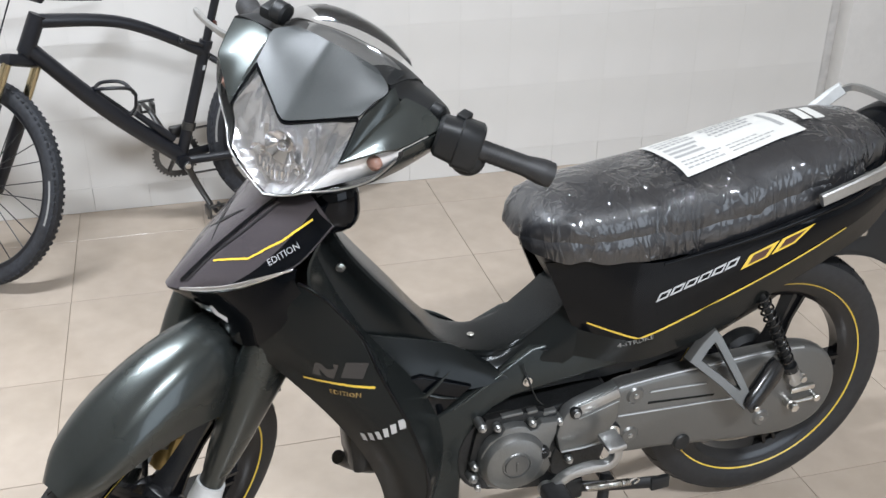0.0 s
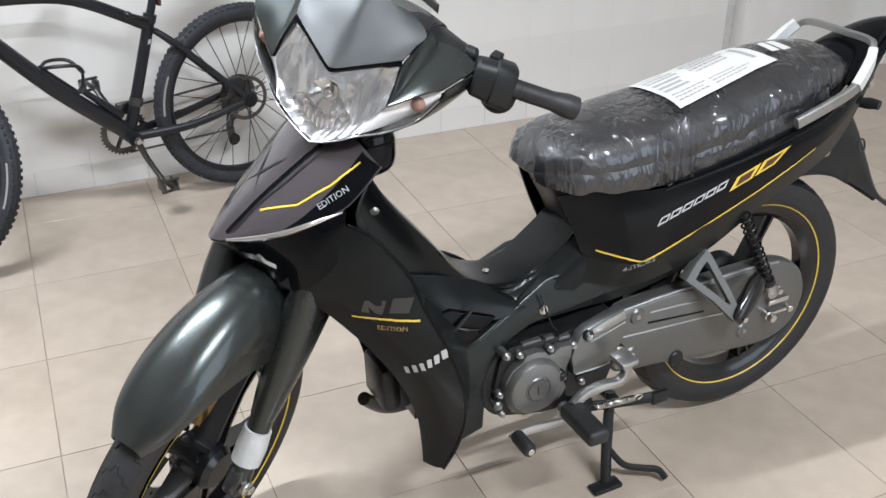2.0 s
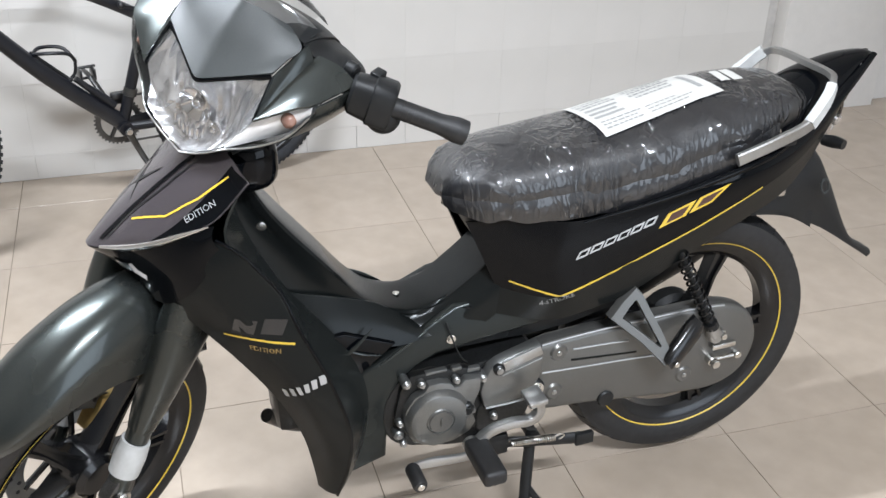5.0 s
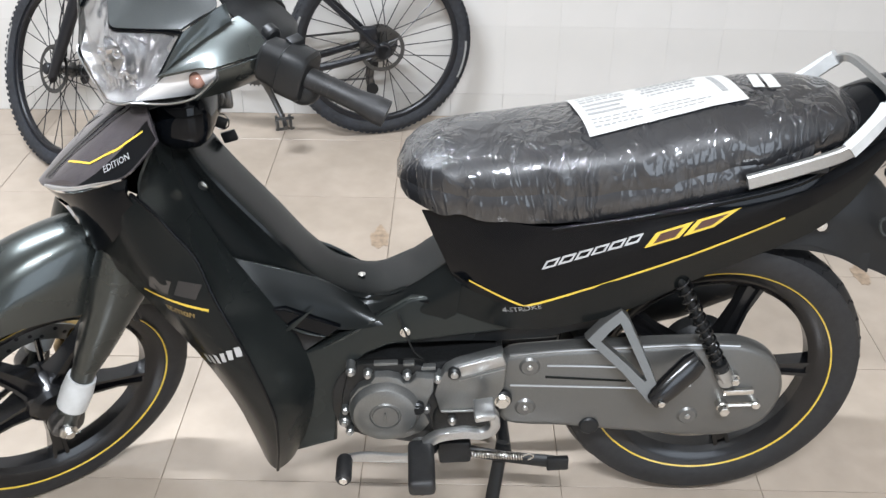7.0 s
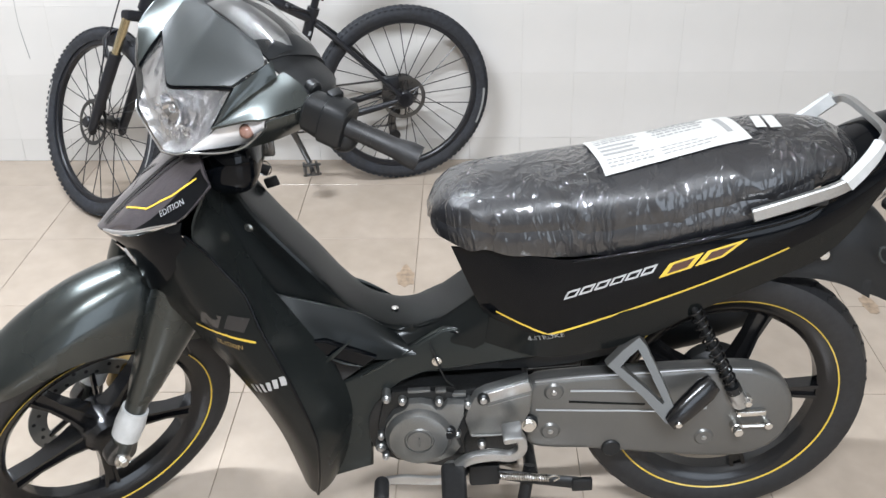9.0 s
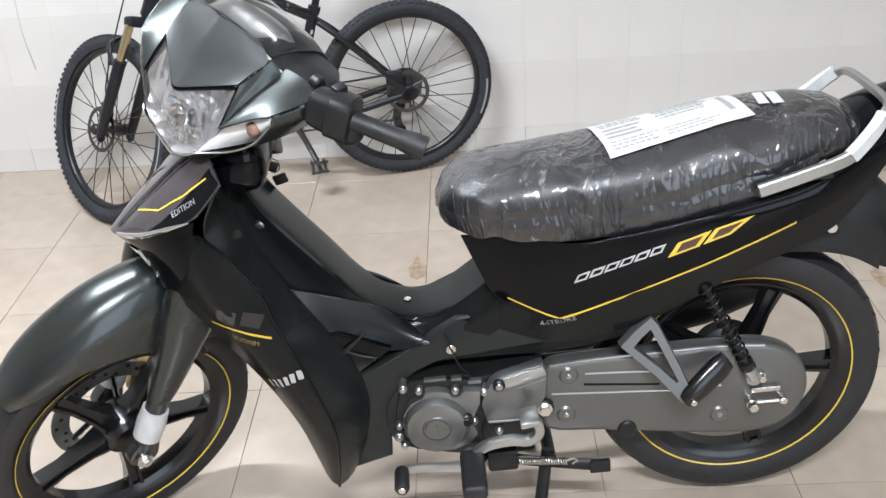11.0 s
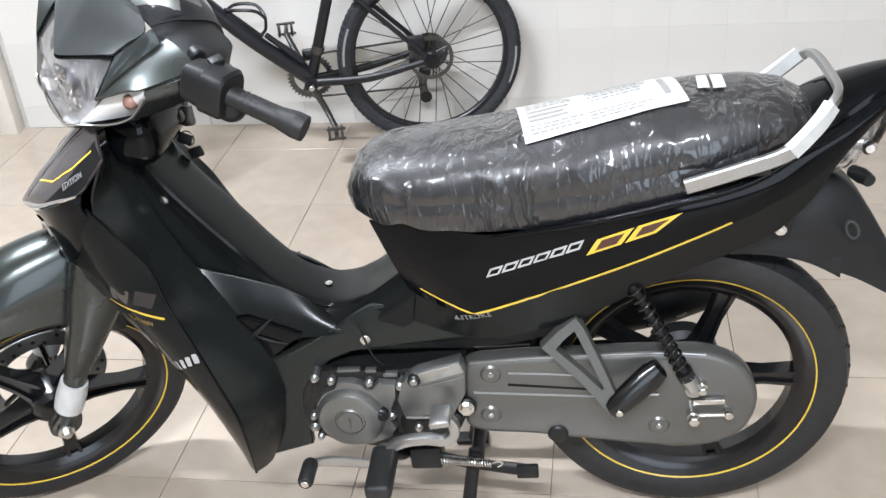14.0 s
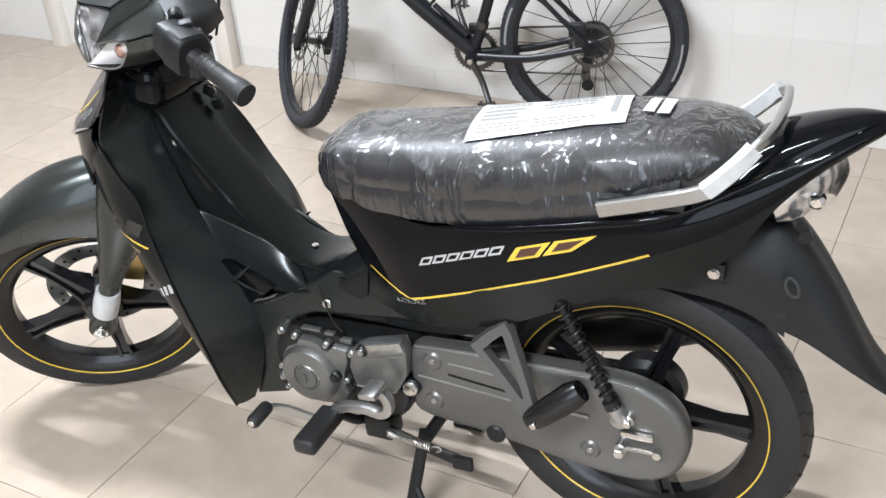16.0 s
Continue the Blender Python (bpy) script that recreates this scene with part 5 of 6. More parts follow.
# rider footrest bar, rubbers, gear lever
bar = body("footrest_bar", tube([(0.075, -0.275, 0.262), (0.078, -0.17, 0.258), (0.095, -0.12, 0.215), (0.11, -0.06, 0.205), (0.11, 0.06, 0.205), (0.095, 0.12, 0.215), (0.078, 0.17, 0.258), (0.075, 0.275, 0.262)], 0.0095, 10, 60), M_MATTE, "black steel footrest bar", 40)
for s in (-1, 1):
    body("footrest_rubber", box(0.075, s * 0.225, 0.270, 0.046, 0.112, 0.032, 0.009, None, 3), M_RUBBER, "ribbed black footrest rubber", 40, bar)
def strip(points, wide, n=30):
    """A flat outline of even width round a curve in the side view."""
    line = smooth_line([(x, 0, z) for x, z in points], n)
    left, right = [], []
    for k, p in enumerate(line):
        d = (line[min(k + 1, n - 1)] - line[max(k - 1, 0)]).normalized() * wide / 2
        left.append((p.x - d.z, p.z + d.x))
        right.append((p.x + d.z, p.z - d.x))
    return left + right[::-1]


HEEL_ARM = strip([(0.066, 0.262), (0.102, 0.292), (0.149, 0.300), (0.183, 0.296), (0.203, 0.310), (0.203, 0.334), (0.190, 0.350)], 0.018)
TOE_ARM = rounded([(-0.062, 0.264), (-0.020, 0.270), (0.045, 0.262), (0.085, 0.270), (0.088, 0.250), (0.045, 0.244), (-0.020, 0.250), (-0.062, 0.254)], 40)
lever = body("gear_lever", joined(prism(HEEL_ARM, -0.166, -0.184, 0.003), prism(TOE_ARM, -0.178, -0.187, 0.003), disc(0.016, -0.150, -0.188, (0.072, 0, 0.258), 20, 0.003)), M_BRIGHT, "bright aluminium heel and toe gear lever", 40)
body("toe_rubber", loft([[(-0.058 + r * math.cos(a), y, 0.270 + r * math.sin(a)) for a in (2 * math.pi * k / 14 for k in range(14))] for y, r in ((-0.195, 0.012), (-0.20, 0.014), (-0.245, 0.014), (-0.25, 0.011))]), M_RUBBER, "black toe rubber", 40, lever)
body("toe_rivet", disc(0.007, -0.249, -0.253, (-0.058, 0, 0.270), 14, 0.001), M_ZINC, "", 30, lever)
body("heel_pad", box(0.186, -0.190, 0.362, 0.036, 0.050, 0.012, 0.003, Matrix.Rotation(radians(-8), 4, "Y")), M_BRIGHT, "", 30, lever)

# centre stand, side stand and springs
stand = body("centre_stand", joined(tube([(0.225, -0.10, 0.205), (0.205, -0.125, 0.10), (0.190, -0.150, 0.012)], [0.012, 0.013, 0.013], 10, flat=0.7), tube([(0.225, 0.10, 0.205), (0.205, 0.125, 0.10), (0.190, 0.150, 0.012)], [0.012, 0.013, 0.013], 10, flat=0.7), tube([(0.228, -0.11, 0.19), (0.228, 0.11, 0.19)], 0.013, 10)), M_MATTE, "black steel centre stand on the floor", 40)
for s in (-1, 1):
    body("stand_foot", box(0.185, s * 0.157, 0.006, 0.070, 0.032, 0.011, 0.003), M_MATTE, "", 30, stand)
body("stand_tang", tube([(0.205, -0.130, 0.085), (0.235, -0.150, 0.040), (0.275, -0.172, 0.030), (0.300, -0.185, 0.026), (0.313, -0.197, 0.008)], 0.0075, 8), M_MATTE, "", 40, stand)
side_stand = body("side_stand", joined(tube([(0.150, -0.115, 0.205), (0.22, -0.128, 0.197), (0.315, -0.138, 0.187)], [0.013, 0.012, 0.014], 10, flat=0.6), box(0.322, -0.142, 0.187, 0.04, 0.012, 0.028, 0.003)), M_MATTE, "folded black side stand", 40)
a, b = Vector((0.165, -0.135, 0.212)), Vector((0.258, -0.140, 0.205))
coil = [a + (b - a) * (k / 160) + 0.0065 * Vector((0, math.cos(k / 160 * 40 * math.pi), math.sin(k / 160 * 40 * math.pi))) for k in range(161)]
body("stand_spring", tube(coil, 0.0017, 5, 320), M_ZINC, "bright coil spring", 60, side_stand)
body("spring_hook", tube([(0.255, -0.140, 0.205), (0.270, -0.140, 0.210), (0.278, -0.140, 0.204), (0.268, -0.140, 0.197)], 0.002, 6), M_ZINC, "", 40, side_stand)
body("stand_bracket", box(0.135, -0.10, 0.205, 0.06, 0.05, 0.05, 0.006), M_MATTE, "", 30, side_stand)

# ---- headlamp nacelle, turned with the handlebar
NAC = Matrix.Translation(HEAD) @ Matrix.Rotation(radians(48), 4, Vector((math.sin(RAKE), 0, math.cos(RAKE)))) @ Matrix.Translation(-HEAD) @ Matrix.Translation((0, 0.034, 0))


def nacelle(name, bm, mat, label="", sharp=40, parent=None):
    return part(name, bm, mat, parent or moto, label, sharp, NAC)


LENS = [across(r) for r in (
    [(-0.308, -0.091, 1.063), (-0.327, -0.060, 1.053), (-0.347, -0.028, 1.043), (-0.359, -0.008, 1.037), (-0.362, 0.0, 1.036)],
    [(-0.334, -0.095, 1.036), (-0.358, -0.064, 1.022), (-0.375, -0.032, 1.012), (-0.382, -0.010, 1.007), (-0.383, 0.0, 1.006)],
    [(-0.356, -0.097, 1.010), (-0.378, -0.064, 0.990), (-0.392, -0.032, 0.976), (-0.398, -0.010, 0.970), (-0.399, 0.0, 0.969)],
    [(-0.374, -0.083, 0.985), (-0.389, -0.058, 0.964), (-0.397, -0.030, 0.948), (-0.400, -0.010, 0.941), (-0.400, 0.0, 0.940)],
    [(-0.387, -0.070, 0.962), (-0.391, -0.048, 0.944), (-0.393, -0.024, 0.928), (-0.393, -0.008, 0.920), (-0.393, 0.0, 0.918)])]
lens = nacelle("headlamp", skin(LENS, 44, 22, 0.0), M_CLEAR, "clear headlamp lens", 50)
lens.visible_shadow = False
BOWL = [[(x + 0.003 + 0.036 * max(0, 1 - (y / 0.098) ** 2) * math.sin(math.pi * k / 4) ** 0.7, y * 0.99, z) for x, y, z in r] for k, r in enumerate(LENS)]
nacelle("reflector", skin(BOWL, 44, 22, 0.002), M_REFLECT, "faceted bright reflector", 40, lens)
for y0, z0, r0 in ((-0.004, 0.995, 0.029), (-0.034, 0.962, 0.020), (0.030, 0.962, 0.020)):
    ring_o = [(-0.368, y0 + r0 * math.cos(a), z0 + r0 * math.sin(a)) for a in [math.pi * k / 8 for k in range(17)]]
    ring_i = [(-0.350, y0 + 0.35 * r0 * math.cos(a), z0 + 0.35 * r0 * math.sin(a)) for a in [math.pi * k / 8 for k in range(17)]]
    nacelle("lamp_bowl", skin([ring_o, ring_i], 33, 5, 0.001), M_CHROME, "", 40, lens)
    ball = bmesh.new()
    bmesh.ops.create_uvsphere(ball, u_segments=14, v_segments=8, radius=r0 * 0.33, matrix=Matrix.Translation((-0.362, y0, z0)))
    nacelle("bulb", ball, M_CHROME, "", 60, lens)
for k in range(-3, 4):
    nacelle("lens_bar", box(-0.376 + 0.0003 * k * k, 0.0085 * k, 0.946 + 0.0012 * k * k, 0.004, 0.004, 0.020, 0.001), M_CHROME, "", 40, lens)
for s in (-1, 1):
    SIG = [[(x, -s * y, z) for x, y, z in r] for r in (
        [(-0.357, -0.099, 1.011), (-0.341, -0.122, 1.028), (-0.323, -0.145, 1.039), (-0.305, -0.163, 1.044)],
        [(-0.373, -0.085, 0.986), (-0.354, -0.116, 1.000), (-0.332, -0.145, 1.016), (-0.308, -0.164, 1.037)],
        [(-0.387, -0.072, 0.962), (-0.351, -0.106, 0.966), (-0.327, -0.140, 0.990), (-0.308, -0.161, 1.027)])]
    sig = nacelle("turn_signal", skin(SIG, 20, 12, 0.0), M_CLEAR, "clear front turn signal lens", 50)
    sig.visible_shadow = False
    nacelle("signal_reflector", skin([[(x + 0.004 + 0.022 * min(1, max(0, 1 - ((abs(y) - 0.118) / 0.045) ** 2)), y * 0.99, z) for x, y, z in r] for r in SIG], 20, 12, 0.002), M_SIGNAL, "", 40, sig)
    bulb = lathe([(0.0004, -0.014), (0.008, -0.012), (0.0125, -0.003), (0.0115, 0.006), (0.0004, 0.012)], 18)
    bulb.transform(Matrix.Translation((-0.316, s * 0.134, 1.012)) @ Matrix.Rotation(radians(60 * s), 4, "Z"))
    nacelle("signal_bulb", bulb, M_AMBER, "brown turn signal bulb", 60, sig)

# faceted cowl: a five-cornered plate, a bevel on either side, then the wings
COWL = [across(r) for r in (
    [(-0.308, -0.092, 1.067), (-0.328, -0.060, 1.057), (-0.348, -0.028, 1.047), (-0.360, -0.008, 1.041), (-0.363, 0.0, 1.040)],
    [(-0.281, -0.097, 1.079), (-0.301, -0.063, 1.076), (-0.318, -0.030, 1.071), (-0.328, -0.010, 1.068), (-0.330, 0.0, 1.067)],
    [(-0.254, -0.102, 1.091), (-0.272, -0.068, 1.097), (-0.285, -0.034, 1.100), (-0.293, -0.010, 1.101), (-0.295, 0.0, 1.1015)],
    [(-0.244, -0.070, 1.108), (-0.252, -0.046, 1.117), (-0.258, -0.022, 1.123), (-0.262, -0.008, 1.126), (-0.263, 0.0, 1.127)])]
cowl = nacelle("headlamp_cowl", skin(COWL, 44, 18, 0.004), M_COWL, "grey textured headlamp cowl", 50)
brow = across([(-0.310, -0.092, 1.0635), (-0.328, -0.060, 1.0545), (-0.348, -0.028, 1.0445), (-0.361, -0.008, 1.0385), (-0.364, 0.0, 1.0375)])
nacelle("brow_trim", tube(brow, 0.0034, 8, 70), M_BLACK, "black trim over the lens", 50, cowl)
for s in (-1, 1):
    def w(r):
        return [(x, -s * y, z) for x, y, z in r]
    horn, corner = (-0.307, -0.093, 1.066), (-0.254, -0.103, 1.090)
    notch, heel = (-0.356, -0.099, 1.013), (-0.257, -0.116, 1.066)
    bevel = [w([horn, (-0.281, -0.098, 1.078), corner, (-0.243, -0.104, 1.092)]), w([(-0.333, -0.097, 1.041), (-0.290, -0.103, 1.060), (-0.2555, -0.110, 1.079), (-0.244, -0.112, 1.082)]), w([notch, (-0.310, -0.108, 1.042), heel, (-0.244, -0.119, 1.070)])]
    nacelle("cowl_bevel", skin(bevel, 22, 8, 0.004), M_GUN, "gunmetal bevelled edge", 25, cowl)
    nacelle("bevel_trim", tube(w([(-0.309, -0.0925, 1.0625), (-0.334, -0.0965, 1.037), (-0.357, -0.0985, 1.0115)]), 0.0026, 6, 20), M_BLACK, "", 50, cowl)
    plane = [w([(-0.3555, -0.0995, 1.0125), (-0.310, -0.1085, 1.0415), (-0.257, -0.1165, 1.0655), (-0.232, -0.121, 1.074)]),
             w([(-0.3565, -0.100, 1.0120), (-0.316, -0.128, 1.039), (-0.255, -0.152, 1.064), (-0.228, -0.158, 1.072)]),
             w([(-0.3575, -0.1005, 1.0118), (-0.323, -0.146, 1.0405), (-0.303, -0.1645, 1.0460), (-0.234, -0.192, 1.061)])]
    nacelle("cowl_wing", skin(plane, 28, 12, 0.004), M_GUN, "gunmetal side wing", 25, cowl)
    flank = [w([(-0.304, -0.166, 1.0455), (-0.270, -0.180, 1.0535), (-0.234, -0.193, 1.0605)]),
             w([(-0.306, -0.165, 1.030), (-0.268, -0.180, 1.032), (-0.226, -0.194, 1.040)]),
             w([(-0.327, -0.142, 0.989), (-0.276, -0.160, 0.994), (-0.216, -0.182, 1.012)])]
    nacelle("wing_flank", skin(flank, 20, 12, 0.004), M_GUN, "gunmetal wing flank", 25, cowl)
    chin = [w([(-0.393, 0.0, 0.916), (-0.391, -0.030, 0.930), (-0.387, -0.072, 0.960), (-0.351, -0.107, 0.964), (-0.327, -0.142, 0.988)]),
            w([(-0.360, 0.0, 0.905), (-0.355, -0.030, 0.912), (-0.340, -0.065, 0.930), (-0.315, -0.098, 0.946), (-0.276, -0.160, 0.993)]),
            w([(-0.270, 0.0, 0.905), (-0.260, -0.035, 0.912), (-0.245, -0.065, 0.928), (-0.230, -0.10, 0.952), (-0.216, -0.182, 1.010)])]
    nacelle("lamp_chin", skin(chin, 22, 12, 0.003), M_GUN_DARK, "", 40, cowl)
    nacelle("lens_rim", tube(w([(-0.394, 0.0, 0.9165), (-0.392, -0.024, 0.9265), (-0.391, -0.048, 0.942), (-0.388, -0.072, 0.9605), (-0.352, -0.107, 0.9645), (-0.328, -0.141, 0.9885), (-0.309, -0.163, 1.027)]), 0.0015, 6, 40), M_BRIGHT, "", 50, cowl)
    back = [w([(-0.244, -0.098, 1.092), (-0.240, -0.112, 1.078), (-0.232, -0.150, 1.070), (-0.232, -0.192, 1.060), (-0.216, -0.182, 1.012)]),
            w([(-0.205, -0.098, 1.092), (-0.200, -0.116, 1.076), (-0.190, -0.148, 1.066), (-0.178, -0.176, 1.050), (-0.172, -0.168, 1.012)]),
            w([(-0.165, -0.090, 1.070), (-0.155, -0.105, 1.058), (-0.145, -0.125, 1.045), (-0.140, -0.140, 1.030), (-0.140, -0.130, 1.005)])]
    nacelle("cowl_back", skin(back, 22, 14, 0.003), M_MATTE, "matt black rear of the wing", 50, cowl)
# rear shell and meter
REAR = [[(-0.244, -0.098, 1.090), (-0.248, -0.06, 1.104), (-0.250, 0, 1.110), (-0.248, 0.06, 1.104), (-0.244, 0.098, 1.090)], [(-0.195, -0.105, 1.080), (-0.195, -0.06, 1.090), (-0.195, 0, 1.094), (-0.195, 0.06, 1.090), (-0.195, 0.105, 1.080)], [(-0.140, -0.105, 1.040), (-0.130, -0.06, 1.045), (-0.127, 0, 1.045), (-0.130, 0.06, 1.045), (-0.140, 0.105, 1.040)], [(-0.165, -0.14, 0.985), (-0.145, -0.06, 0.975), (-0.14, 0, 0.972), (-0.145, 0.06, 0.975), (-0.165, 0.14, 0.985)]]
shell = nacelle("handlebar_shell", skin(REAR, 24, 20, 0.004), M_MATTE, "matt black handlebar shell", 50)
METER = [across(r) for r in ([(-0.250, -0.092, 1.098), (-0.258, -0.050, 1.117), (-0.262, 0.0, 1.124)], [(-0.225, -0.094, 1.118), (-0.232, -0.052, 1.142), (-0.236, 0.0, 1.150)], [(-0.188, -0.092, 1.112), (-0.190, -0.052, 1.134), (-0.192, 0.0, 1.142)], [(-0.150, -0.085, 1.072), (-0.146, -0.048, 1.082), (-0.145, 0.0, 1.086)])]
dome = nacelle("meter_cover", skin(METER, 26, 18, 0.0), M_SMOKE, "clear meter cover", 50, shell)
dome.visible_shadow = False
nacelle("dial", skin([[(x + 0.004, y * 0.9, z + 0.004) for x, y, z in r] for r in REAR[:3]], 22, 14, 0.001), M_BRIGHT, "grey instrument dial", 50, shell)
# grips, switches, levers
for s in (-1, 1):
    inner, outer = Vector((-0.190, s * 0.210, 1.028)), Vector((-0.122, s * 0.312, 0.998))
    d = outer - inner
    axis = d.normalized()
    grip = bars("handlebar_grip", tube([inner, inner + d * 0.10, inner + d * 0.9, inner + d * 0.92, inner + d * 0.98, outer], [0.0160, 0.0155, 0.0160, 0.0162, 0.0205, 0.0200], 20, 60), M_RUBBER, "black rubber handlebar grip", 30)
    ribs = [tube([inner + d * t, inner + d * (t + 0.02)], 0.0163, 18) for t in [0.14 + 0.075 * k for k in range(10)]]
    bars("grip_rib", joined(*ribs), M_RUBBER, "", 30, grip)
    bars("handlebar_tube", tube([Vector((-0.21, s * 0.10, 1.03)), Vector((-0.20, s * 0.17, 1.03)), inner], 0.012, 12), M_MATTE, "", 40, grip)
    sw = bars("switch_housing", loft([[inner - d * 0.35 + d * t + r * (Vector((0.30, 0, 0.95)) * math.copysign(abs(math.cos(a)) ** 0.6, math.cos(a)) * 1.15 + Vector((0.83, -s * 0.45, -0.3)) * math.copysign(abs(math.sin(a)) ** 0.6, math.sin(a)))
                                    for a in (2 * math.pi * k / 20 for k in range(20))] for t, r in ((-0.16, 0.022), (-0.12, 0.027), (0.10, 0.030), (0.12, 0.033), (0.36, 0.033), (0.40, 0.029))]), M_MATTE, "black handlebar switch housing", 40)
    bars("switch_button", joined(box(-0.185, s * 0.178, 1.066, 0.022, 0.018, 0.012, 0.003), box(-0.170, s * 0.185, 1.045, 0.012, 0.02, 0.014, 0.003)), M_MATTE, "", 30, sw)
    pod = bmesh.new()
    bmesh.ops.create_uvsphere(pod, u_segments=18, v_segments=12, radius=1.0, matrix=Matrix.Translation(inner - d * 0.12 + Vector((0.012, 0, -0.030))) @ Matrix.Diagonal((0.027, 0.030, 0.030, 1)))
    bars("switch_pod", pod, M_MATTE, "", 60, sw)
    bars("cable_collar", disc(0.012, -s * 0.01, s * 0.01, (-0.200, s * 0.140, 1.062), 14, 0.003), M_MATTE, "", 30, sw)
bars("brake_lever", tube([(-0.215, 0.20, 1.02), (-0.235, 0.24, 1.015), (-0.215, 0.31, 1.00), (-0.185, 0.37, 0.985)], [0.010, 0.008, 0.007, 0.008], 8, flat=0.6), M_BRIGHT, "silver brake lever", 40)
nacelle("mirror_boss", joined(disc(0.018, -0.012, 0.012, (-0.225, 0.115, 1.105), 18, 0.004), box(-0.22, 0.125, 1.10, 0.04, 0.04, 0.02, 0.005)), M_MATTE, "black mirror boss", 30)

# steering lock area behind the nose
body("head_cover", skin([[(-0.300, -0.125, 0.905), (-0.300, -0.06, 0.935), (-0.300, 0, 0.94), (-0.300, 0.06, 0.935), (-0.300, 0.125, 0.905)], [(-0.255, -0.10, 0.905), (-0.245, -0.05, 0.915), (-0.245, 0, 0.918), (-0.245, 0.05, 0.915), (-0.255, 0.10, 0.905)], [(-0.250, -0.085, 0.865), (-0.235, -0.05, 0.865), (-0.230, 0, 0.865), (-0.235, 0.05, 0.865), (-0.250, 0.085, 0.865)]], 20, 12, 0.003), M_MATTE, "matt black cover behind the nose", 50)
body("column_cover", box(-0.268, 0, 0.866, 0.090, 0.205, 0.10, 0.036, None, 4), M_BLACK, "matt black steering column cover", 50)
body("key_lock", joined(disc(0.014, 0, -0.012, (-0.232, 0.035, 0.855), 18, 0.002), box(-0.222, 0.055, 0.845, 0.02, 0.015, 0.035, 0.003)), M_STEEL, "keyed ignition lock", 30)
for kx, ky, kz, turn in ((-0.240, 0.060, 0.800, 25), (-0.227, 0.062, 0.772, -15)):
    body("key_head", box(kx, ky, kz, 0.026, 0.008, 0.020, 0.003, Matrix.Rotation(radians(turn), 4, "Y")), M_MATTE, "black plastic key head", 30)
body("key_ring", tube([Vector((-0.236 + 0.012 * math.cos(a), 0.061, 0.800 + 0.014 * math.sin(a))) for a in [2 * math.pi * k / 12 for k in range(13)]], 0.0012, 5, 40), M_ZINC, "", 40)

# side lettering: plain slanted bars and outlined blocks for the model's name, and the engine note in real letters
for s, parent, low in ((1, side_l, lows[0]), (-1, side_r, lows[1])):
    own = surface_of(parent, low)
    for k in range(6):
        f = k / 5
        x, z = 0.297 + 0.132 * f, 0.6175 + 0.042 * f
        quad = ((x - 0.0155, z - 0.0125), (x + 0.0075, z - 0.0055), (x + 0.0155, z + 0.0125), (x - 0.0075, z + 0.0055))
        ring = [[Vector((x + (q[0] - x) * g, -0.16 * s, z + (q[1] - z) * h)) for q in quad + quad[:1]] for g, h in ((1.0, 1.0), (0.60, 0.50))]
        body("name_bar", laid(grid(ring), own, 0.0012), M_SILVER, "plain silver slanted bar", 50, parent)
    for quad in (((0.447, 0.640), (0.502, 0.657), (0.522, 0.690), (0.464, 0.671)), ((0.508, 0.660), (0.556, 0.675), (0.596, 0.712), (0.528, 0.692))):
        cx, cz = sum(q[0] for q in quad) / 4, sum(q[1] for q in quad) / 4
        ring = [[Vector((cx + (q[0] - cx) * g, -0.16 * s, cz + (q[1] - cz) * g)) for q in quad + quad[:1]] for g in (1.0, 0.62)]
        body("name_block", laid(grid(ring), own, 0.0014), M_YELLOW, "plain yellow outlined slanted block", 50, parent)
        core = [Vector((cx + (q[0] - cx) * 0.62, -0.16 * s, cz + (q[1] - cz) * 0.62)) for q in quad]
        body("block_core", laid(grid([[core[0], core[1]], [core[3], core[2]]]), own, 0.0012), M_RED, "dark red core of the block", 50, parent)
# engine note under the stripe, on the flank that shows
tilt = radians(14)
note = Matrix(((math.cos(tilt), -math.sin(tilt), 0, 0.214), (0, 0, -1, -0.1450), (math.sin(tilt), math.cos(tilt), 0, 0.506), (0, 0, 0, 1)))
body("lettering", laid(letters("4-STROKE", 0.0170, note), surface_of(lows[0], side_l), 0.0014), M_INK, "dull grey lettering", 30, lows[0])
ink = Vector((0.090, -0.035, 0.061)).normalized()
face = Vector((-0.62, -0.62, 0.45)).normalized()
upw = face.cross(ink).normalized()
face = ink.cross(upw)
org = Vector((-0.384, -0.132, 0.808))
nm = Matrix(((ink.x, upw.x, face.x, org.x), (ink.y, upw.y, face.y, org.y), (ink.z, upw.z, face.z, org.z), (0, 0, 0, 1)))
body("lettering", laid(letters("EDITION", 0.0150, nm), NOSE_SKIN, 0.0012), M_SILVER, "silver lettering", 30, nose)

# ---------------------------------------------------------------- bicycle
BIKE = pose(0.3607, 3.3426, 0.0, 0, 0, 196.02)
bike = thing("bicycle", BIKE @ Matrix.Scale(0.9445, 4), "dusty black mountain bicycle parked along the tiled wall", "bicycle")
B_RAKE, B_STEER, B_HEAD = radians(23), radians(-56.8), Vector((0.862, 0, 0.715))
B_TURN = Matrix.Translation(B_HEAD) @ Matrix.Rotation(B_STEER, 4, Vector((-math.sin(B_RAKE), 0, math.cos(B_RAKE)))) @ Matrix.Translation(-B_HEAD)


def frame_part(name, bm, mat, label="", parent=None, sharp=40):
    return part(name, bm, mat, parent or bike, label, sharp)


def fork_part(name, bm, mat, label="", parent=None, sharp=40):
    return part(name, bm, mat, parent or bike, label, sharp, B_TURN)


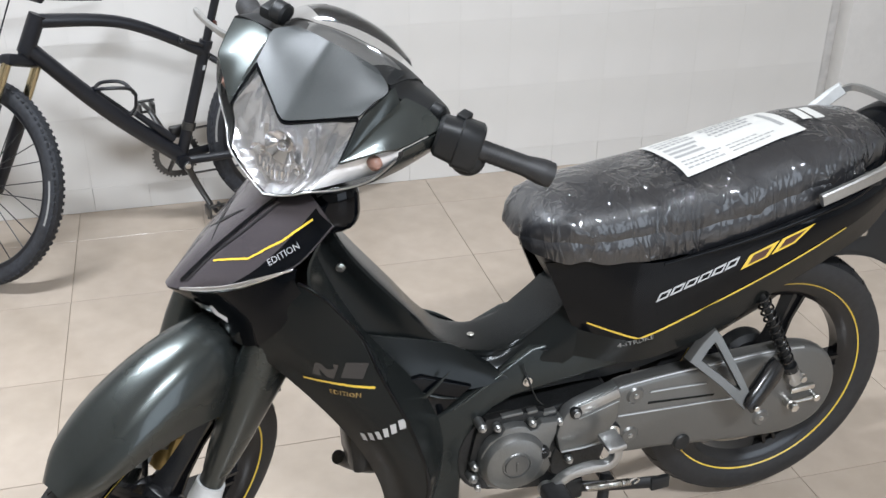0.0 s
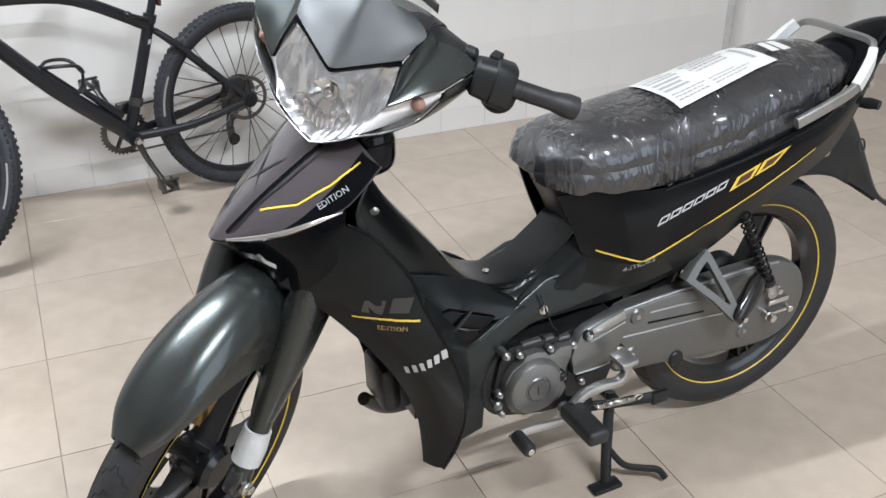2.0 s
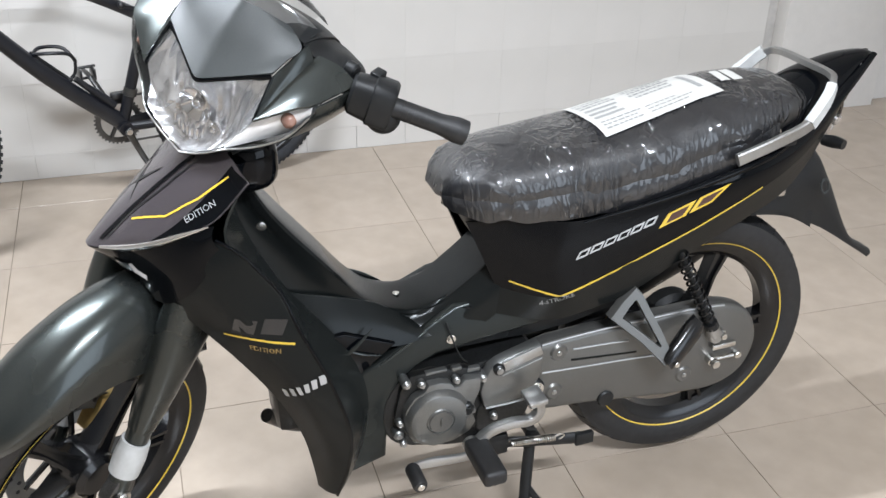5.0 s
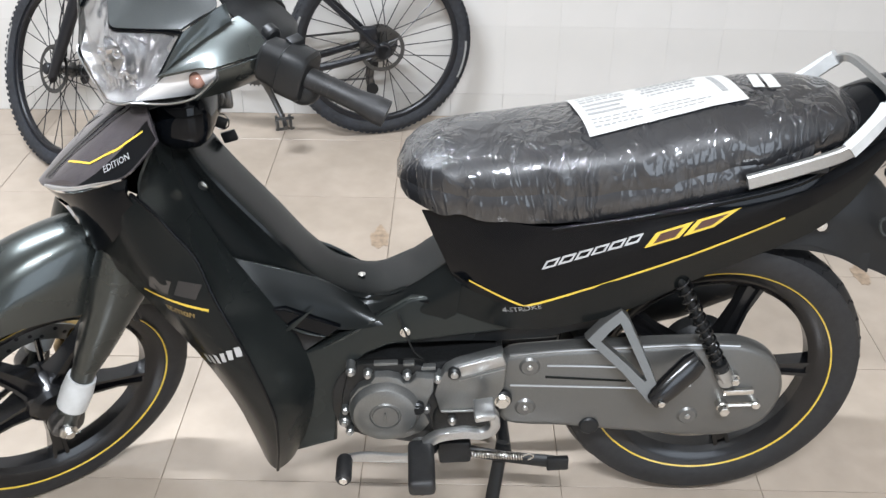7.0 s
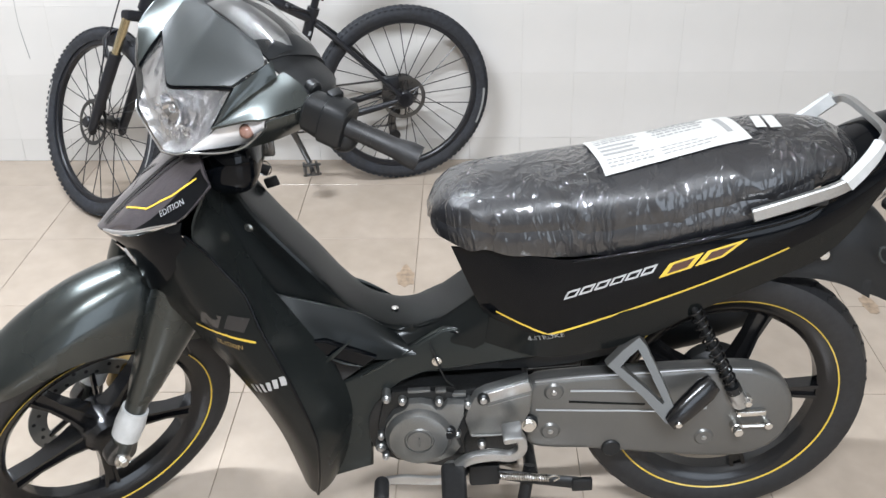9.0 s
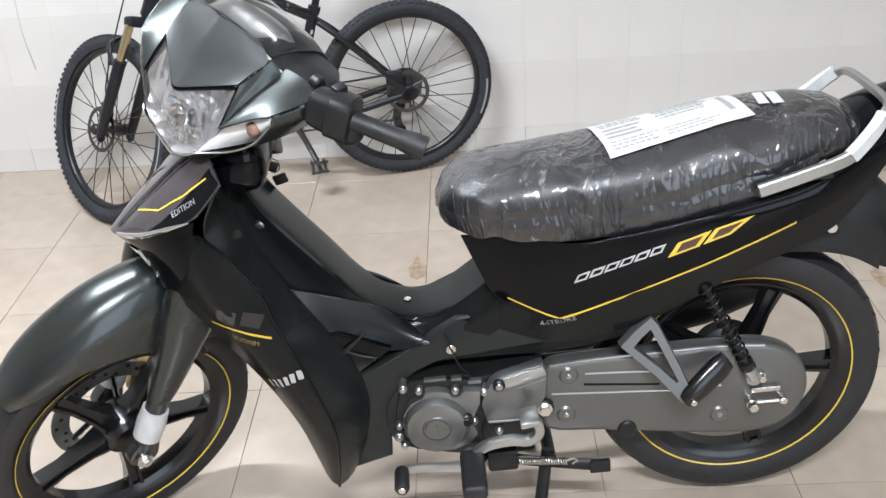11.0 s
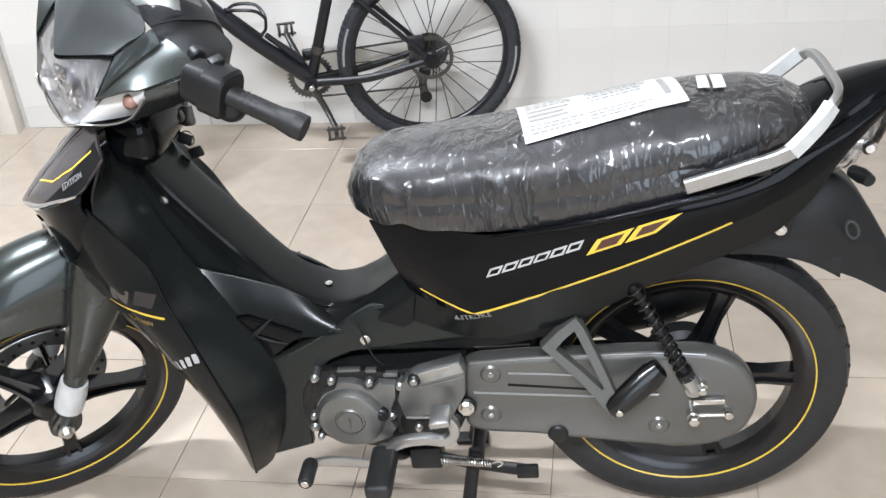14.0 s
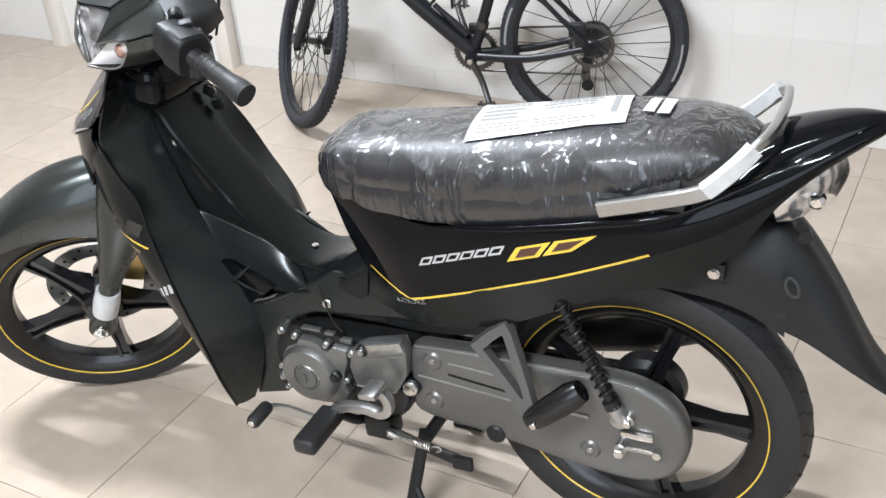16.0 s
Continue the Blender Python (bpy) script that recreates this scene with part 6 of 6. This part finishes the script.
def bike_wheel(name, c, add, label, rotor_side):
    R, w = 0.3295, 0.050
    rim = 0.283
    prof = [(rim, -w * 0.34), (rim + 0.015, -w * 0.47), (R - 0.018, -w * 0.5), (R - 0.006, -w * 0.36), (R - 0.001, -w * 0.15), (R, 0), (R - 0.001, w * 0.15), (R - 0.006, w * 0.36), (R - 0.018, w * 0.5), (rim + 0.015, w * 0.47), (rim, w * 0.34)]
    wh = add(name, lathe([(0.266, -0.008), (0.270, -0.012), (0.288, -0.012), (0.288, 0.012), (0.270, 0.012), (0.266, 0.008)], 72, c), M_CARBON, label)
    tyre = add("tyre", lathe(prof, 84, c), M_TYREB, "knobbly black tyre with pale dust", wh, 50)
    knobs = []
    for k in range(180):
        a = 2 * math.pi * (k + 0.5 * (k % 2)) / 180
        for y, tilt in ((-0.019, 0.004), (-0.006, 0.0), (0.006, 0.0), (0.019, 0.004)):
            m = Matrix.Translation(Vector(c)) @ Matrix.Rotation(-a - (0.017 if abs(y) > 0.01 else 0), 4, "Y") @ Matrix.Translation((R - 0.0022 - tilt, y, 0))
            b = bmesh.new()
            bmesh.ops.create_cube(b, size=1, matrix=m @ Matrix.Diagonal((0.005, 0.007, 0.006, 1)))
            knobs.append(b)
    tagged(add("tread_knob", joined(*knobs), M_TYREB, "", wh), kind="stuff")
    for s in (-1, 1):
        for start in (0.0, math.pi):
            arc = [start + 0.45 * k / 10 for k in range(11)]
            add("tyre_print", grid([[Vector((c[0] + r * math.cos(a), s * y, c[2] + r * math.sin(a))) for a in arc] for r, y in ((0.3045, 0.0254), (0.3120, 0.0258))]), M_INK, "worn pale tyre print", wh)
    add("hub", lathe([(0.0004, -0.062), (0.009, -0.062), (0.011, -0.036), (0.026, -0.033), (0.026, -0.029), (0.013, -0.025), (0.013, 0.025), (0.026, 0.029), (0.026, 0.033), (0.011, 0.036), (0.009, 0.062), (0.0004, 0.062)], 24, c), M_STEEL, "", wh)
    for k in range(28):
        s = 1 if k % 2 else -1
        a = 2 * math.pi * k / 28
        h = a + (0.95 if (k // 2) % 2 else -0.95)
        p, q = Vector((0.025 * math.cos(h), s * 0.031, 0.025 * math.sin(h))), Vector((0.270 * math.cos(a), s * 0.003, 0.270 * math.sin(a)))
        add("spoke", tube([p + Vector(c), q + Vector(c)], 0.0017, 5, 2), M_CARBON, "", wh)
    # brake rotor
    y = rotor_side * 0.040
    rot = add("brake_rotor", lathe([(0.066, y - 0.001), (0.080, y - 0.001), (0.080, y + 0.001), (0.066, y + 0.001)], 48, c), M_STEEL, "thin steel brake rotor", wh)
    for k in range(6):
        a = 2 * math.pi * k / 6
        add("rotor_arm", tube([(c[0] + 0.018 * math.cos(a), y, c[2] + 0.018 * math.sin(a)), (c[0] + 0.068 * math.cos(a + 0.5), y, c[2] + 0.068 * math.sin(a + 0.5))], 0.003, 5, 2), M_STEEL, "", rot)
    return wh


bike_wheel("rear_wheel", (0, 0, 0.331), frame_part, "black rimmed rear bicycle wheel", 1)
F_AX = Vector((1.085, 0, 0.331))
bike_wheel("front_wheel", tuple(F_AX), fork_part, "black rimmed front bicycle wheel turned to the wall", 1)

# frame
bb, seat_top_b, head_t, head_b = Vector((0.43, 0, 0.285)), Vector((0.305, 0, 0.665)), Vector((0.808, 0, 0.825)), B_HEAD.copy()
frm = frame_part("frame", joined(
    tube([bb, seat_top_b], 0.019, 14), tube([bb + Vector((0, 0, 0.01)), bb.lerp(head_b, 0.5) + Vector((0, 0, -0.004)), head_b + Vector((-0.01, 0, 0.015))], [0.027, 0.027, 0.024], 14),
    tube([seat_top_b + Vector((0.0, 0, -0.03)), seat_top_b.lerp(head_t, 0.5) + Vector((0, 0, 0.022)), head_t + Vector((0.0, 0, -0.02))], [0.019, 0.019, 0.022], 14),
    tube([head_t, head_b], 0.026, 16),
    tube([bb + Vector((0, -0.045, 0)), bb + Vector((0, 0.045, 0))], 0.024, 16)), M_CARBON, "matt black bicycle frame")
for s in (-1, 1):
    frame_part("chain_stay", tube([bb + Vector((-0.02, s * 0.025, 0)), (0.22, s * 0.058, 0.292), (0.03, s * 0.066, 0.328)], [0.016, 0.015, 0.011], 10, flat=0.7), M_CARBON, "", frm)
    frame_part("seat_stay", tube([seat_top_b + Vector((-0.005, s * 0.02, -0.04)), (0.22, s * 0.05, 0.555), (0.02, s * 0.066, 0.350)], [0.011, 0.009, 0.009], 10), M_CARBON, "", frm)
    frame_part("dropout", prism([(-0.02, 0.345), (0.03, 0.365), (0.045, 0.325), (0.0, 0.305)], s * 0.062, s * 0.070, 0.002), M_CARBON, "", frm)
frame_part("decal", prism([(0.318, 0.60), (0.326, 0.60), (0.331, 0.585), (0.323, 0.585)], 0.019, 0.0205, 0.0), M_SILVER, "small silver frame decal", frm)
post = frame_part("seat_post", tube([seat_top_b, seat_top_b + Vector((-0.075, 0, 0.225))], 0.0135, 14), M_CARBON, "black seat post")
frame_part("seat_clamp", joined(tube([seat_top_b + Vector((0.004, 0, -0.012)), seat_top_b + Vector((-0.004, 0, 0.012))], 0.022, 16), tube([seat_top_b + Vector((0.018, 0.024, 0.004)), seat_top_b + Vector((0.055, 0.040, 0.022)), seat_top_b + Vector((0.085, 0.045, 0.032))], [0.006, 0.005, 0.006], 8)), M_CARBON, "", post)
ball = bmesh.new()
bmesh.ops.create_uvsphere(ball, u_segments=14, v_segments=8, radius=0.012, matrix=Matrix.Translation(seat_top_b + Vector((0.090, 0.046, 0.035))))
frame_part("clamp_knob", ball, M_CARBON, "", post)
frame_part("reflector", box(0.272, 0.0, 0.722, 0.012, 0.045, 0.040, 0.004), M_RED, "red rear reflector", post)
frame_part("saddle", loft([[(0.225 + x, w * math.cos(a), 0.905 + h * math.sin(a) * (0.5 if math.sin(a) < 0 else 1)) for a in (2 * math.pi * k / 16 for k in range(16))] for x, w, h in ((-0.12, 0.05, 0.02), (-0.10, 0.070, 0.028), (-0.03, 0.062, 0.030), (0.05, 0.030, 0.026), (0.13, 0.020, 0.022), (0.15, 0.012, 0.012))]), M_MATTE, "black saddle")
# drivetrain on the wall side, crank and pedal on the near side
ring = frame_part("chain_ring", lathe([(0.060, -0.050), (0.078, -0.050), (0.078, -0.046), (0.060, -0.046)], 56, tuple(bb)), M_STEEL, "dark chain ring")
teeth = []
for k in range(36):
    a = 2 * math.pi * k / 36
    m = Matrix.Translation(bb) @ Matrix.Rotation(-a, 4, "Y") @ Matrix.Translation((0.080, -0.048, 0))
    b = bmesh.new()
    bmesh.ops.create_cube(b, size=1, matrix=m @ Matrix.Diagonal((0.007, 0.003, 0.006, 1)))
    teeth.append(b)
tagged(frame_part("ring_tooth", joined(*teeth), M_STEEL, "", ring), kind="stuff")
for k in range(4):
    a = 2 * math.pi * k / 4 + 0.5
    frame_part("ring_arm", tube([bb + Vector((0, -0.050, 0)), bb + Vector((0.066 * math.cos(a), -0.050, 0.066 * math.sin(a)))], 0.008, 6, 2), M_STEEL, "", ring)
for s, ang in ((1, radians(-112)), (-1, radians(68))):
    tip = bb + Vector((0.170 * math.cos(ang), s * 0.075, 0.170 * math.sin(ang)))
    crank = frame_part("crank_arm", tube([bb + Vector((0, s * 0.060, 0)), bb.lerp(tip, 0.5) + Vector((0, s * 0.004, 0)), tip], [0.015, 0.012, 0.011], 10, flat=0.65), M_STEEL, "dark forged crank arm")
    frame_part("crank_bolt", disc(0.010, s * 0.068, s * 0.078, (bb.x, 0, bb.z), 14, 0.001), M_ZINC, "", crank)
    frame_part("pedal", joined(box(tip.x, tip.y + s * 0.055, tip.z + 0.019, 0.066, 0.010, 0.009, 0.003), box(tip.x, tip.y + s * 0.055, tip.z - 0.019, 0.066, 0.010, 0.009, 0.003), box(tip.x - 0.02, tip.y + s * 0.045, tip.z, 0.009, 0.055, 0.038, 0.003), box(tip.x + 0.025, tip.y + s * 0.045, tip.z, 0.009, 0.055, 0.038, 0.003), tube([tip, tip + Vector((0, s * 0.09, 0))], 0.008, 10)), M_STEEL, "worn metal cage pedal", crank)
cass = frame_part("cassette", lathe([(0.010, -0.024), (0.022, -0.024), (0.022, -0.058), (0.010, -0.058)], 30, (0, 0, 0.331)), M_STEEL, "dark cassette")
for k in range(7):
    y = -0.026 - 0.0045 * k
    frame_part("cog", lathe([(0.021, y), (0.070 - 0.006 * k, y), (0.070 - 0.006 * k, y - 0.0015), (0.021, y - 0.0015)], 40, (0, 0, 0.331)), M_STEEL, "", cass)
frame_part("chain", joined(tube([(0.44, -0.046, 0.364), (0.01, -0.042, 0.378)], 0.0042, 6, 2, flat=0.6), tube([(0.42, -0.046, 0.206), (0.02, -0.042, 0.195)], 0.0042, 6, 2, flat=0.6)), M_STEEL, "oily chain")
frame_part("rear_caliper", joined(box(0.050, 0.048, 0.395, 0.060, 0.030, 0.050, 0.008), disc(0.030, 0.046, 0.070, (0.0, 0, 0.331), 20, 0.006)), M_CARBON, "black rear brake caliper and axle end")
der = frame_part("rear_derailleur", joined(tube([(0.015, -0.075, 0.315), (0.03, -0.082, 0.275), (0.020, -0.070, 0.245)], [0.012, 0.014, 0.010], 8), tube([(0.020, -0.055, 0.250), (0.030, -0.055, 0.200), (0.022, -0.055, 0.150)], [0.018, 0.015, 0.016], 8, flat=0.5)), M_STEEL, "black rear derailleur")
for x, z in ((0.020, 0.248), (0.022, 0.152)):
    frame_part("jockey_wheel", disc(0.022, -0.048, -0.042, (x, 0, z), 20, 0.001), M_MATTE, "", der)
frame_part("front_derailleur", joined(box(0.418, -0.040, 0.375, 0.06, 0.020, 0.03, 0.005), tube([(0.395, 0, 0.385), (0.387, 0, 0.41)], 0.023, 14)), M_STEEL, "front derailleur on the seat tube")
# bottle cage and pump on the down tube
away = Vector((-0.62, 0, 0.78)).normalized()
mid_d = bb.lerp(head_b, 0.50)
run_d = (head_b - bb).normalized()
cage = frame_part("bottle_cage", joined(tube([mid_d + away * 0.025 + run_d * 0.07, mid_d + away * 0.055 + run_d * 0.05 + Vector((0, 0.034, 0)), mid_d + away * 0.095 + run_d * -0.01 + Vector((0, 0.036, 0)), mid_d + away * 0.088 + run_d * -0.055, mid_d + away * 0.095 + run_d * -0.01 + Vector((0, -0.036, 0)), mid_d + away * 0.055 + run_d * 0.05 + Vector((0, -0.034, 0)), mid_d + away * 0.025 + run_d * 0.07], 0.006, 8, 40),
                                        tube([mid_d + away * 0.088 + run_d * -0.055, mid_d + away * 0.055 + run_d * -0.075, mid_d + away * 0.025 + run_d * -0.07], 0.0055, 8), tube([mid_d + away * 0.026 + run_d * 0.08, mid_d + away * 0.026 + run_d * -0.08], 0.008, 8, 2, flat=0.5)), M_CARBON, "black plastic bottle cage")
q0 = bb.lerp(head_b, 0.10) + away * 0.040
frame_part("hand_pump", tube([q0, q0 + run_d * 0.11, q0 + run_d * 0.12, q0 + run_d * 0.16], [0.015, 0.015, 0.011, 0.010], 12, 14), M_CARBON, "small black pump on the down tube")
# fork
ax_dir = Vector((math.sin(B_RAKE), 0, -math.cos(B_RAKE)))
crown = B_HEAD + ax_dir * 0.025
off = F_AX - (B_HEAD + ax_dir * (F_AX - B_HEAD).dot(ax_dir))
fk = fork_part("fork_crown", joined(box(crown.x, 0, crown.z, 0.045, 0.15, 0.035, 0.010), tube([B_HEAD, crown], 0.020, 14)), M_CARBON, "black suspension fork crown")
for s in (-1, 1):
    top = crown + Vector((0, s * 0.060, 0))
    low = F_AX + Vector((0, s * 0.060, 0)) - off * 0.6
    fork_part("stanchion", tube([top, top.lerp(low, 0.42)], 0.0145, 16), M_GOLD, "champagne fork stanchion", fk)
    fork_part("fork_leg", tube([top.lerp(low, 0.34), top.lerp(low, 0.40), low, low + Vector((0, 0, -0.02))], [0.021, 0.021, 0.018, 0.014], 16), M_CARBON, "black fork leg", fk)
    fork_part("fork_foot", disc(0.020, s * 0.052, s * 0.072, (F_AX.x, 0, F_AX.z), 18, 0.004), M_CARBON, "", fk)
arch0 = crown.lerp(F_AX, 0.36)
fork_part("fork_brace", tube([arch0 + Vector((0.02, -0.066, -0.01)), arch0 + Vector((0.045, -0.060, 0.055)), arch0 + Vector((0.05, 0, 0.085)), arch0 + Vector((0.045, 0.060, 0.055)), arch0 + Vector((0.02, 0.066, -0.01))], 0.010, 8, 30, flat=0.7), M_CARBON, "", fk)
fork_part("brake_caliper", box(F_AX.x - 0.055, 0.050, F_AX.z + 0.070, 0.035, 0.030, 0.055, 0.006), M_CARBON, "black brake caliper", fk)
fork_part("brake_hose", tube([(0.80, 0.07, 0.95), (0.90, 0.085, 0.70), (0.985, 0.085, 0.48), (0.995, 0.060, 0.41)], 0.0025, 6), M_CARBON, "", fk)
stem_t = head_t - ax_dir * 0.05
fork_part("stem", tube([stem_t, stem_t + Vector((0.07, 0, 0.02))], 0.016, 12), M_CARBON, "", fk)
fork_part("handlebar", tube([stem_t + Vector((0.04, -0.31, 0.045)), stem_t + Vector((0.07, -0.1, 0.025)), stem_t + Vector((0.07, 0.1, 0.025)), stem_t + Vector((0.04, 0.31, 0.045))], 0.0135, 12), M_CARBON, "black flat handlebar", fk)

# ---------------------------------------------------------------- small marks on floor and wall
def blot(x0, y0, size, seed, mat, name, label):
    bm = bmesh.new()
    ring = []
    for k in range(36):
        a = 2 * math.pi * k / 36
        r = size * (0.65 + 0.30 * noise.noise(Vector((math.cos(a) * 1.6 + seed, math.sin(a) * 1.6, seed))) + 0.18 * noise.noise(Vector((math.cos(a) * 5, math.sin(a) * 5, seed))))
        ring.append(bm.verts.new((x0 + r * 0.7 * math.cos(a), y0 + r * 1.5 * math.sin(a), 0.0012)))
    bm.faces.new(ring)
    got = bmesh.ops.extrude_face_region(bm, geom=bm.faces[:])
    for v in got["geom"]:
        if isinstance(v, bmesh.types.BMVert):
            v.co.z = 0.0004
    return tagged(part(name, bm, mat), label, "stain", kind="structure")


blot(0.404, 2.618, 0.060, 2.3, M_STAIN, "floor_stain", "dry brown stain beside a floor joint")
blot(1.73, 2.46, 0.05, 7.1, M_STAIN, "floor_stain", "dry brown stain on the tiles")
tagged(part("wall_scratch", tube([(-0.995, WALL_Y - 0.001, 0.66), (-0.998, WALL_Y - 0.001, 0.53), (-0.983, WALL_Y - 0.001, 0.40)], [0.0006, 0.0006, 0.0016], 5), M_INK), "thin dark scratch on the wall tiles", "scratch", kind="structure")

# ---------------------------------------------------------------- tiles
TILE, TURN_F = 0.4095, 0.0
tb = bmesh.new()
bmesh.ops.create_cube(tb, size=1, matrix=Matrix.Translation((0, 0, -0.004)) @ Matrix.Diagonal((TILE - 0.0018, TILE - 0.0018, 0.008, 1)))
bmesh.ops.bevel(tb, geom=[e for e in tb.edges if min(v.co.z for v in e.verts) > -0.001], offset=0.0003, segments=1, affect="EDGES")
tile_me = bpy.data.meshes.new("floor_tile")
tb.to_mesh(tile_me)
tile_me.materials.append(M_FLOOR)
spare = []


def trimmed(bm):
    """Cuts a tile off where it would run under and past the walls."""
    for co, no in (((0, WALL_Y + 0.1, 0), (0, 1, 0)), ((0, ROOM_BACK - 0.1, 0), (0, -1, 0)), ((ROOM_L - 0.1, 0, 0), (-1, 0, 0)), ((ROOM_R + 0.1, 0, 0), (1, 0, 0))):
        bmesh.ops.bisect_plane(bm, geom=bm.verts[:] + bm.edges[:] + bm.faces[:], plane_co=co, plane_no=no, clear_outer=True)
    return bm


for i in range(-13, 14):
    for j in range(-13, 11):
        q = Vector((0.842, 1.63, 0)) + Matrix.Rotation(TURN_F, 3, "Z") @ Vector(((i + 0.5) * TILE, (j + 0.5) * TILE, 0))
        if not (ROOM_L - 0.1 < q.x < ROOM_R + 0.1 and ROOM_BACK - 0.1 < q.y < WALL_Y + 0.25):
            continue
        m = Matrix.Translation(q + Vector((0, 0, 0.0004 * random.uniform(-1, 0)))) @ Matrix.Rotation(TURN_F + random.uniform(-0.0015, 0.0015), 4, "Z")
        if -3.2 < q.x < 3.3 and q.y > -0.6:
            if q.y + 0.23 > WALL_Y + 0.1:
                b = tb.copy()
                b.transform(m)
                cut_me = bpy.data.meshes.new("floor_tile")
                trimmed(b).to_mesh(cut_me)
                b.free()
                cut_me.materials.append(M_FLOOR)
                new("floor_tile", cut_me).parent = floor
            else:
                t = new("floor_tile", tile_me)
                t.parent = floor
                t.matrix_local = m
        else:
            b = tb.copy()
            b.transform(m)
            spare.append(trimmed(b))
tagged(part("outer_floor_tile", joined(*spare), M_FLOOR, floor), kind="stuff")
tb.free()

W_T, ROWS_Z = 0.1865, (0.0, 0.088, 0.338, 0.588, 0.838, 1.088, 1.338)
for k in range(len(ROWS_Z) - 1):
    h = ROWS_Z[k + 1] - ROWS_Z[k]
    wb = bmesh.new()
    bmesh.ops.create_cube(wb, size=1, matrix=Matrix.Translation((0, 0.004, 0)) @ Matrix.Diagonal((W_T - (0.0002 if k else 0.0012), 0.008, h - (0.0002 if k else 0.0010), 1)))
    bmesh.ops.bevel(wb, geom=[e for e in wb.edges if max(v.co.y for v in e.verts) < 0.001], offset=0.0001 if k else 0.0004, segments=1, affect="EDGES")
    me = bpy.data.meshes.new("wall_tile")
    wb.to_mesh(me)
    wb.free()
    me.materials.append(M_WALL)
    for i in range(-14, 10):
        x = 0.784 + (i + (0.5 if k else 1.0) - (0 if k else 0.5)) * W_T
        if TILED_L < x - W_T / 2 and x + W_T / 2 < TILED_R:
            t = new("wall_tile", me)
            t.parent = wall_north
            t.matrix_local = Matrix.Translation((x, WALL_Y + random.uniform(0, 0.0002), (ROWS_Z[k] + ROWS_Z[k + 1]) / 2))
